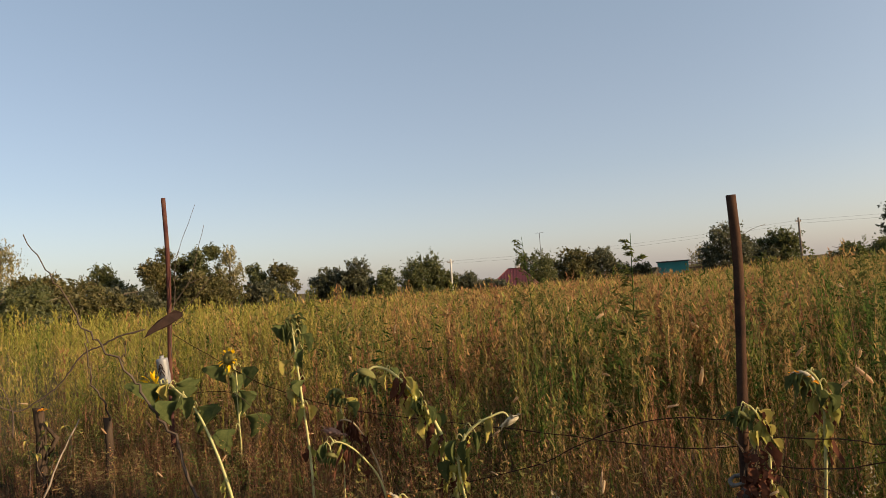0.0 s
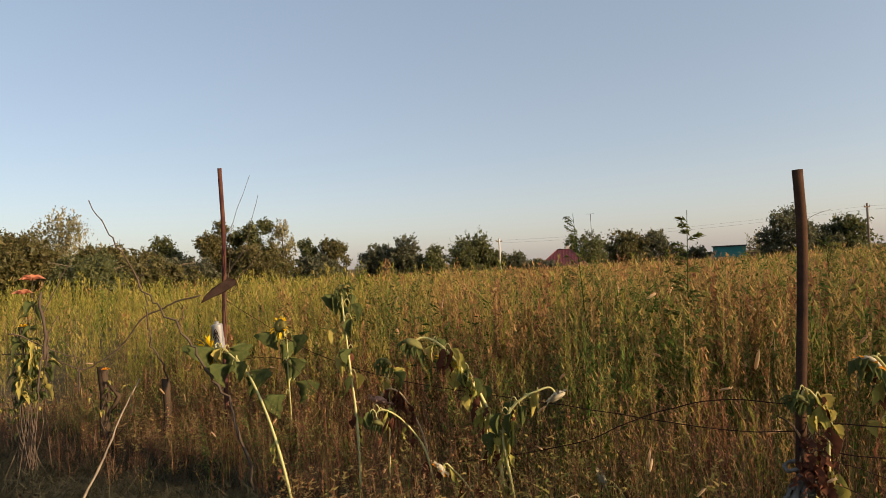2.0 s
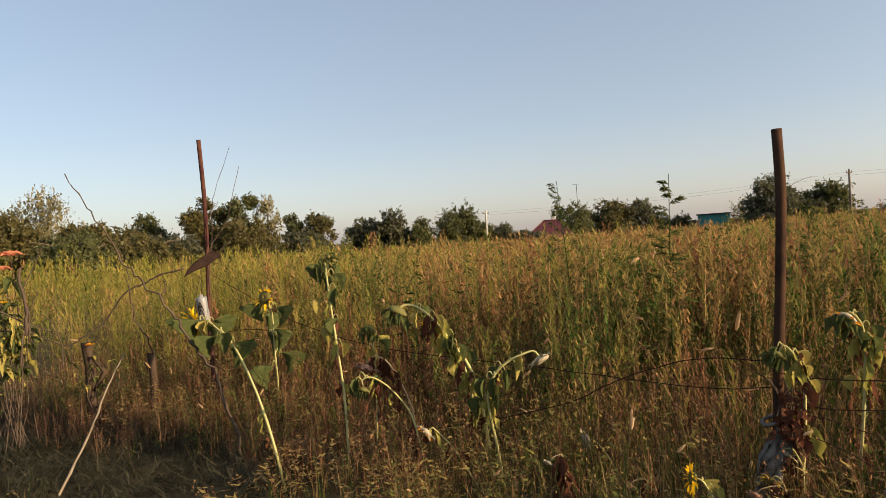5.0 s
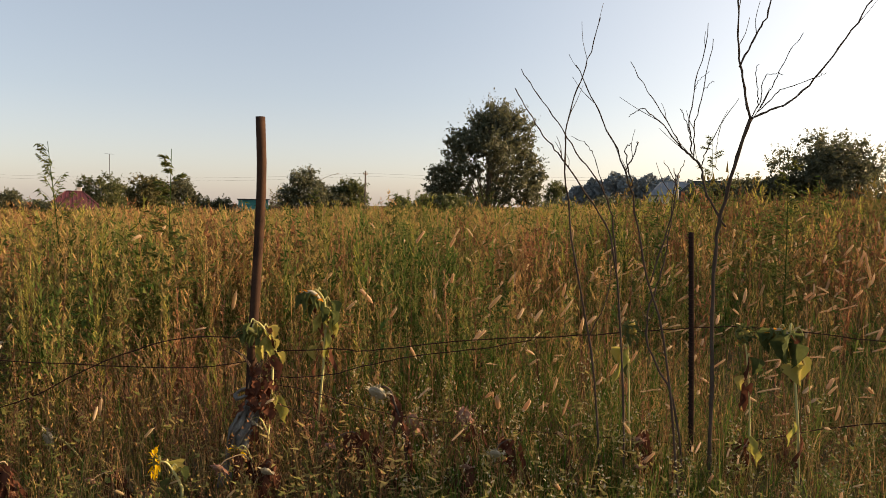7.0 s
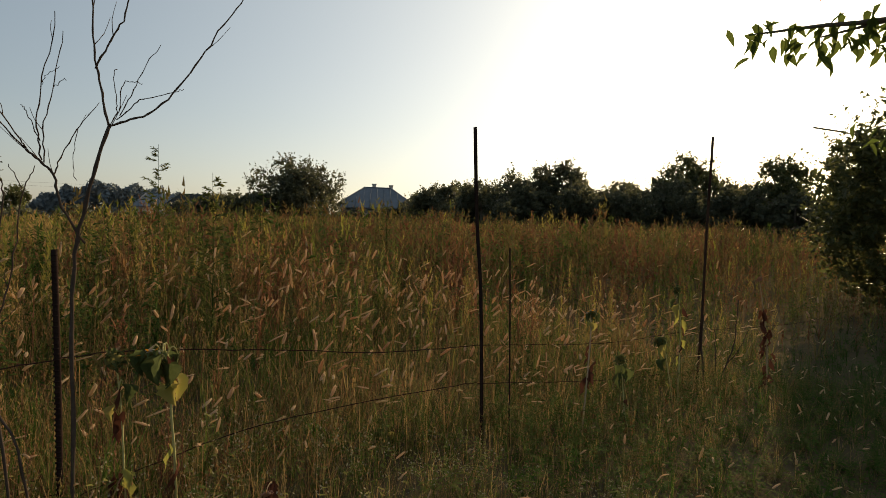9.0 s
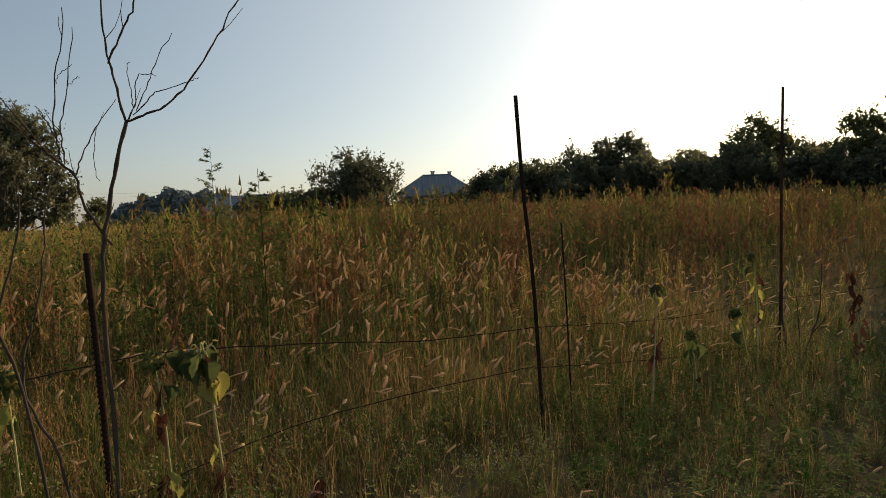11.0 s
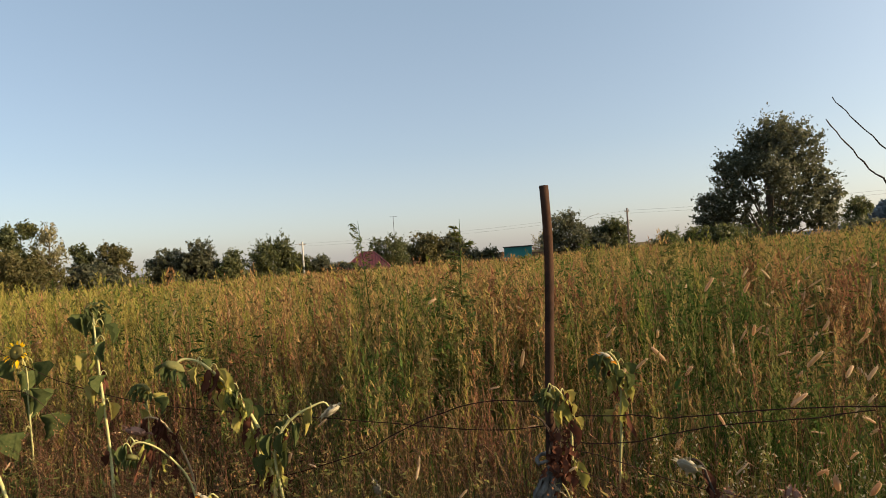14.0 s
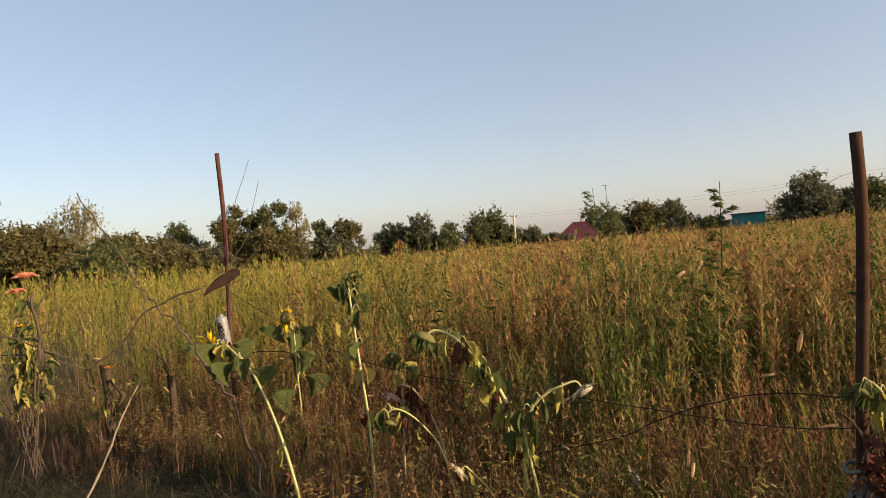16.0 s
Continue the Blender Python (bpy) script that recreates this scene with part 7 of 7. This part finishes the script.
twiggy("bare_sapling", [
    ([(3.20, 2.16, -0.03), (3.20, 2.16, 0.56), (3.19, 2.17, 1.14), (3.21, 2.16, 1.45), (3.24, 2.11, 1.73), (3.27, 2.06, 1.95)], 0.013, 0.008),
    ([(3.27, 2.06, 1.95), (3.26, 2.09, 2.09), (3.24, 2.11, 2.23), (3.23, 2.12, 2.39), (3.23, 2.12, 2.63), (3.24, 2.11, 2.90)], 0.0075, 0.0026),
    ([(3.24, 2.11, 2.20), (3.27, 2.06, 2.33), (3.30, 2.02, 2.43), (3.32, 2.00, 2.58), (3.335, 1.98, 2.82)], 0.006, 0.0024),
    ([(3.27, 2.06, 1.95), (3.33, 1.98, 1.99), (3.37, 1.91, 2.03), (3.43, 1.83, 2.14), (3.48, 1.74, 2.30), (3.52, 1.66, 2.45), (3.56, 1.58, 2.58), (3.61, 1.49, 2.76)], 0.0062, 0.0020),
    ([(3.27, 2.06, 1.95), (3.30, 2.03, 2.04), (3.30, 2.02, 2.14), (3.33, 1.98, 2.16), (3.35, 1.95, 2.15)], 0.0032, 0.0014),
    ([(3.29, 2.04, 1.98), (3.34, 1.97, 2.07), (3.36, 1.93, 2.09), (3.41, 1.84, 2.12), (3.44, 1.80, 2.15)], 0.0035, 0.0014),
    ([(3.30, 2.03, 2.00), (3.33, 1.98, 2.13), (3.36, 1.93, 2.26), (3.39, 1.89, 2.34)], 0.0032, 0.0014),
    ([(3.29, 2.04, 2.00), (3.29, 2.04, 2.08), (3.28, 2.05, 2.17), (3.29, 2.04, 2.21)], 0.003, 0.0013),
    ([(3.23, 2.14, 1.42), (3.17, 2.21, 1.58), (3.15, 2.24, 1.72), (3.10, 2.27, 1.78), (3.07, 2.30, 1.82)], 0.0075, 0.005),
    ([(3.07, 2.30, 1.82), (3.03, 2.30, 1.87), (2.90, 2.33, 2.04), (2.77, 2.37, 2.22)], 0.0042, 0.0016),
    ([(3.07, 2.30, 1.82), (2.93, 2.32, 1.94), (2.84, 2.33, 1.99), (2.80, 2.35, 1.98), (2.77, 2.37, 1.95)], 0.0038, 0.0014),
    ([(3.11, 2.26, 1.78), (3.09, 2.27, 1.93), (3.09, 2.24, 2.12), (3.11, 2.19, 2.41)], 0.0045, 0.0018),
    ([(3.12, 2.26, 1.77), (3.11, 2.25, 1.92), (3.13, 2.22, 2.12), (3.14, 2.19, 2.34)], 0.004, 0.0016),
    ([(3.15, 2.24, 1.72), (3.18, 2.23, 1.80), (3.23, 2.19, 1.94), (3.30, 2.15, 2.06)], 0.004, 0.0014),
    ([(3.10, 2.26, 1.86), (3.04, 2.26, 1.97), (3.01, 2.26, 2.00)], 0.003, 0.0014),
    ([(3.13, 2.22, 2.10), (3.15, 2.20, 2.13), (3.16, 2.19, 2.14)], 0.002, 0.0012),
    ([(3.09, 2.24, 2.10), (3.10, 2.23, 2.14), (3.14, 2.20, 2.19)], 0.002, 0.0012),
    ([(3.23, 2.19, 1.94), (3.22, 2.21, 1.80), (3.24, 2.21, 1.70)], 0.002, 0.0014),
], "leafless sapling with a forked dark crown by the fence", "sapling", TWIG, True, 1)
twiggy("bare_sapling", [
    ([(3.02, 2.16, -0.05), (2.98, 2.19, 0.5), (2.96, 2.38, 0.84), (3.01, 2.37, 1.11)], 0.007, 0.005),
    ([(3.01, 2.37, 1.11), (3.05, 2.34, 1.33), (3.09, 2.34, 1.64), (3.13, 2.32, 1.75)], 0.005, 0.0018),
    ([(3.09, 2.34, 1.64), (3.09, 2.38, 1.70), (3.08, 2.41, 1.76)], 0.003, 0.0014),
], "thin leafless sapling with a forked top by the fence", "sapling", TWIG, True, 2)
twiggy("bare_sapling", [
    ([(2.84, 2.04, 0.10), (2.79, 2.10, 0.80), (2.71, 2.18, 1.24), (2.67, 2.23, 1.58), (2.60, 2.30, 1.82), (2.53, 2.36, 2.01), (2.47, 2.42, 2.18)], 0.0085, 0.0022),
    ([(2.65, 2.25, 1.69), (2.68, 2.22, 1.79), (2.68, 2.22, 1.82)], 0.004, 0.002),
    ([(2.67, 2.23, 1.61), (2.65, 2.26, 1.77), (2.66, 2.24, 1.81)], 0.004, 0.002),
    ([(2.73, 2.16, 1.16), (2.79, 2.10, 1.48), (2.80, 2.09, 1.61), (2.79, 2.10, 1.69)], 0.005, 0.002),
], "leafless sapling with a long arching rod by the fence", "sapling", TWIG, True, 3)
twiggy("bare_sapling", [
    ([(2.78, 2.33, 0.02), (2.76, 2.35, 0.74), (2.72, 2.39, 1.28), (2.67, 2.44, 1.47), (2.54, 2.56, 1.73), (2.47, 2.61, 1.84), (2.40, 2.67, 1.97), (2.34, 2.72, 2.10)], 0.0075, 0.002),
    ([(2.73, 2.38, 1.20), (2.72, 2.40, 1.42), (2.68, 2.43, 1.59), (2.60, 2.51, 1.75), (2.51, 2.58, 1.92), (2.42, 2.65, 2.08), (2.36, 2.70, 2.20)], 0.006, 0.002),
    ([(2.69, 2.43, 1.57), (2.65, 2.46, 1.74), (2.62, 2.49, 1.82), (2.56, 2.54, 1.86)], 0.003, 0.0013),
], "leafless sapling leaning over with two long rods", "sapling", TWIG, True, 4)
twiggy("bare_sapling", [
    ([(2.72, 2.43, -0.01), (2.68, 2.47, 0.72), (2.59, 2.56, 1.36), (2.56, 2.58, 1.73), (2.56, 2.58, 1.90), (2.59, 2.55, 2.09), (2.64, 2.51, 2.26), (2.67, 2.48, 2.44)], 0.0075, 0.002),
    ([(2.66, 2.49, 0.84), (2.73, 2.43, 1.08), (2.74, 2.42, 1.33), (2.75, 2.41, 1.48)], 0.004, 0.0015),
], "leafless sapling with one upright knotty rod", "sapling", TWIG, True, 5)
twiggy("bare_shrub", [
    ([(7.87, -0.90, -0.34), (7.87, -0.93, -0.11), (7.87, -0.95, 0.17), (7.87, -0.92, 0.44), (7.87, -0.93, 0.76)], 0.016, 0.006),
    ([(7.87, -0.93, -0.14), (7.85, -1.05, -0.03), (7.84, -1.16, 0.29), (7.83, -1.22, 0.53), (7.83, -1.24, 0.93)], 0.011, 0.004),
    ([(7.85, -1.05, -0.03), (7.85, -1.06, 0.29), (7.86, -1.03, 0.66)], 0.007, 0.003),
    ([(7.84, -1.16, 0.29), (7.82, -1.27, 0.46), (7.81, -1.34, 0.66)], 0.005, 0.002),
], "small leafless shrub growing against the corner post", "shrub", TWIG, True, 11)
twiggy("bare_twigs", [
    ([(-3.01, 5.41, 1.13), (-3.00, 5.41, 1.48), (-2.96, 5.43, 1.61), (-2.86, 5.49, 1.78), (-2.81, 5.52, 1.93), (-2.72, 5.57, 2.32)], 0.005, 0.0018),
    ([(-2.98, 5.42, 1.53), (-2.96, 5.43, 1.66), (-2.95, 5.44, 1.91), (-2.91, 5.47, 2.11), (-2.78, 5.54, 2.50)], 0.004, 0.0015),
    ([(-2.86, 5.49, 1.78), (-2.79, 5.53, 1.81), (-2.72, 5.57, 1.85)], 0.003, 0.0015),
    ([(-2.97, 5.43, 1.43), (-2.89, 5.48, 1.57), (-2.82, 5.52, 1.64), (-2.74, 5.56, 1.76), (-2.68, 5.59, 1.85)], 0.004, 0.0015),
], "thin leafless twigs beside the rusty post", "shrub", TWIG, True, 6)
twiggy("dead_branch", [
    ([(-2.07, 4.10, 0.07), (-2.18, 4.14, 0.43), (-2.30, 4.18, 0.69), (-2.44, 4.19, 0.88), (-2.56, 4.22, 1.03), (-2.69, 4.23, 1.22), (-2.86, 4.22, 1.37), (-2.99, 4.24, 1.51), (-3.12, 4.24, 1.73), (-3.27, 4.23, 1.97), (-3.42, 4.22, 2.17)], 0.011, 0.003),
    ([(-3.08, 4.38, 1.48), (-3.07, 4.39, 1.29), (-3.06, 4.40, 1.14), (-3.02, 4.42, 0.97), (-2.96, 4.47, 0.79)], 0.004, 0.006),
    ([(-2.84, 4.44, 1.19), (-2.82, 4.45, 1.31), (-2.82, 4.45, 1.41)], 0.004, 0.002),
    ([(-3.15, 4.45, 1.50), (-3.17, 4.44, 1.56), (-3.14, 4.46, 1.64)], 0.004, 0.002),
], "long dead grey branch leaning up from the fence", "branch", TWIG, True, 7, 0.012)
twiggy("dead_shrub", [
    ([(-3.78, 4.15, 1.01), (-3.77, 4.16, 1.22), (-3.79, 4.14, 1.42), (-3.79, 4.15, 1.52)], 0.012, 0.008),
    ([(-3.77, 4.16, 0.97), (-3.76, 4.17, 1.17), (-3.78, 4.15, 1.34), (-3.73, 4.20, 1.49), (-3.68, 4.25, 1.65), (-3.63, 4.29, 1.76)], 0.006, 0.002),
    ([(-3.81, 4.11, 0.78), (-3.79, 4.14, 1.02), (-3.77, 4.17, 1.17), (-3.71, 4.22, 1.33)], 0.007, 0.003),
    ([(-3.69, 4.38, 0.71), (-3.69, 4.38, 0.88), (-3.72, 4.35, 1.06), (-3.77, 4.30, 1.15)], 0.006, 0.002),
    ([(-4.00, 4.06, 1.22), (-3.94, 4.13, 1.19), (-3.83, 4.24, 1.08), (-3.69, 4.38, 0.99)], 0.006, 0.003),
], "dead brown shrub stems in the garden corner", "shrub", TWIG, True, 8)
twiggy("bent_vine", [([(-3.07, 5.12, 1.41), (-3.27, 5.08, 1.37), (-3.43, 5.06, 1.30), (-3.59, 5.04, 1.24), (-3.72, 5.03, 1.09), (-3.84, 5.04, 0.98), (-4.01, 4.99, 0.86), (-4.18, 4.94, 0.81), (-4.43, 4.81, 0.96), (-4.68, 4.65, 0.99)], 0.007, 0.005)], "thick dark vine sagging along the fence", "vine", TWIG, True, 9)
twiggy("leaning_stick", [([(-3.31, 4.59, 0.78), (-3.13, 4.14, 0.59), (-2.94, 3.69, 0.38), (-2.76, 3.23, 0.20)], 0.0045, 0.008)], "bleached broken stick lying at a slant", "stick", STICK_WOOD, True, 10, 0.0025)


def stump(top, bottom, r, label, split):
    b, a = Vector(bottom), Vector(top)
    t = mount("wooden_stake", b, label, "stake", "old stakes")
    rnd = random.Random(int(r * 1000))
    bm = bmesh.new()
    rings = tube(bm, [b - Vector((0, 0, 0.3)), b, b.lerp(a, 0.5) + Vector((0.01, 0, 0)), a], [r * 1.1, r, r * 0.95, r], 9, at=b, wob=0.12, rng=rnd)
    for v in rings[-1]:
        v.co.z += rnd.uniform(-0.02, 0.02)
    part("stake", bm, STUMP_WOOD, t)
    if split:
        bm = bmesh.new()
        tube(bm, [Vector((0.02, 0, 0.02)), Vector((0.14, 0.02, 0.22)), Vector((0.05, 0, 0.33))], [0.02, 0.022, 0.015], 6, wob=0.2, rng=rnd)
        part("splinter", bm, STUMP_WOOD, t)


stump([(-4.08, 5.11, 0.79)][0], [(-4.07, 5.11, 0.31)][0], 0.045, "old weathered wooden stake in the mown grass", True)
stump([(-3.50, 5.19, 0.66)][0], [(-3.50, 5.19, 0.19)][0], 0.035, "dark rotten stake among dry weeds", False)


def bloom_bush(at, petals, n, size, label, seed, tall_to):
    """Garden flower on several leafy stems."""
    rnd = random.Random(seed)
    at = Vector(at)
    gz = float(ground_z(np.array(at.x), np.array(at.y)))
    t = mount("garden_flower", (at.x, at.y, gz), label, "flower", "garden flowers")
    H = at.z - gz
    tops = [Vector((0, 0, H))] + [Vector((rnd.uniform(-0.22, 0.14), rnd.uniform(-0.15, 0.15), H * rnd.uniform(0.7, 0.93))) for _ in range(4)]
    for q, top in enumerate(tops):
        bm = bmesh.new()
        line = cut([(rnd.uniform(-0.16, 0.16), rnd.uniform(-0.16, 0.16), 0), top * 0.5 + Vector((rnd.uniform(-0.1, 0.1), rnd.uniform(-0.1, 0.1), 0)), top], 8)
        tube(bm, line, taper(9, 0.0045, 0.002), 6)
        part("stem", bm, TWIG, t)
        for k in range(10):
            f, a = rnd.uniform(0.6, 1.0), rnd.uniform(0, 6.283)
            bm = bmesh.new()
            leaf_sheet(bm, line[int(f * 8)], (math.cos(a), math.sin(a), rnd.uniform(-0.9, 0.3)), size * rnd.uniform(0.9, 1.7), size * rnd.uniform(0.5, 0.9), 0.3, 0.4, 0.5, rnd=rnd)
            part("leaf", bm, SUN_LEAF if k % 3 else PALE_LEAF, t)
    for k in range(n):
        bm = bmesh.new()
        ring, a = k // 9, rnd.uniform(0, 6.283)
        d = Vector((math.cos(a), math.sin(a), 0.2 + 0.45 * ring))
        leaf_sheet(bm, Vector((0, 0, H)) + d * 0.01, d, size * (1 - 0.2 * ring), size * 0.6, 0.3, 0.3, 0.1, rnd=rnd, n=3)
        part("petal", bm, petals, t)


bloom_bush([(-4.24, 4.54, 1.61)][0], RED_PETAL, 30, 0.095, "orange-red dahlia in flower with green leaves", 1, 1)
bloom_bush([(-4.29, 4.49, 1.50)][0], RED_PETAL, 18, 0.075, "crimson dahlia in flower with green leaves", 2, 1)
bloom_bush([(-4.36, 4.56, 1.23)][0], PETAL, 12, 0.035, "small yellow garden flower on a leafy stem", 3, 1)
bloom_bush([(-4.36, 4.55, 0.95)][0], PETAL, 12, 0.03, "small yellow garden flower on a leafy stem", 4, 1)
bloom_bush([(-3.99, 5.05, 0.78)][0], ORANGE_PETAL, 12, 0.035, "small orange flower beside the old stake", 5, 1)


# ---- cherry tree whose boughs hang in from the garden ----
def cherry_tree():
    rng, rnd = np.random.default_rng(3), random.Random(3)
    x, y = 4.75, -3.35
    t = mount("cherry_tree", (x, y, 0), "cherry tree with dark leafy boughs hanging low", "tree")
    bm = bmesh.new()
    o = Vector((x, y, 0))
    tube(bm, cut([(0, 0, -0.2), (0.05, 0.02, 0.9), (-0.05, 0.1, 1.9), (0.0, 0.2, 3.4)], 10), taper(11, 0.13, 0.05), 10, wob=0.05, rng=rnd)
    part("trunk", bm, BARK, t)
    tips = [(4.61, -0.75, 2.6), (4.58, -1.34, 2.1), (4.64, -1.09, 2.58), (4.67, -1.38, 2.55), (4.1, -1.5, 2.75), (5.6, -2.2, 2.6), (4.2, -4.9, 2.7), (6.2, -3.8, 2.8), (3.4, -3.2, 2.8), (4.7, -2.3, 3.4)]
    places, ways = [], []
    for k, tip in enumerate(tips):
        e = Vector(tip) - o
        b = Vector((0, 0.08, 1.7 + 0.12 * (k % 5)))
        pts = cut([b, b.lerp(e, 0.5) + Vector((0, 0, 0.45)), b.lerp(e, 0.8) + Vector((0, 0, 0.22)), e], 12)
        bm = bmesh.new()
        tube(bm, pts, taper(13, 0.03, 0.004), 6)
        part("bough", bm, BARK, t)
        for i in range(4, 13):
            p = Vector(pts[i])
            m = 8 if k < 4 else 14
            for q in range(m):
                spread_r = 0.075 if k < 4 else 0.3
                places.append(p + Vector((rnd.gauss(0, spread_r), rnd.gauss(0, spread_r), rnd.gauss(-0.02 if k < 4 else 0, 0.045 if k < 4 else 0.25))))
    shapes = []
    for k in range(8):
        bm = bmesh.new()
        leaf_sheet(bm, (0, 0, 0), (0.5, 0.1, -0.8), rnd.uniform(0.065, 0.10), rnd.uniform(0.03, 0.045), 0.2, 0.25, 0.2, rnd=rnd, n=3)
        me = bpy.data.meshes.new("leaf")
        bm.to_mesh(me)
        bm.free()
        me.polygons.foreach_set("use_smooth", [True] * len(me.polygons))
        me.materials.append(NEAR_LEAF)
        shapes.append(me)
    
    for k, p in enumerate(places[:300]):
        leaf = new("leaf", shapes[k % 8])
        leaf.parent = t
        leaf.location = p
        leaf.rotation_euler = (rnd.uniform(-0.6, 0.6), rnd.uniform(-0.6, 0.6), rnd.uniform(0, 6.283))
    bm = bmesh.new()
    for p in places[300:]:
        a = rnd.uniform(0, 6.283)
        leaf_sheet(bm, p, (math.cos(a) * 0.6, math.sin(a) * 0.6, -rnd.uniform(0.2, 1.0)), rnd.uniform(0.06, 0.10), rnd.uniform(0.03, 0.045), 0.2, 0.25, 0.2, rnd=rnd, n=3)
    tagged(part("foliage", bm, NEAR_LEAF, t), kind="stuff")


cherry_tree()
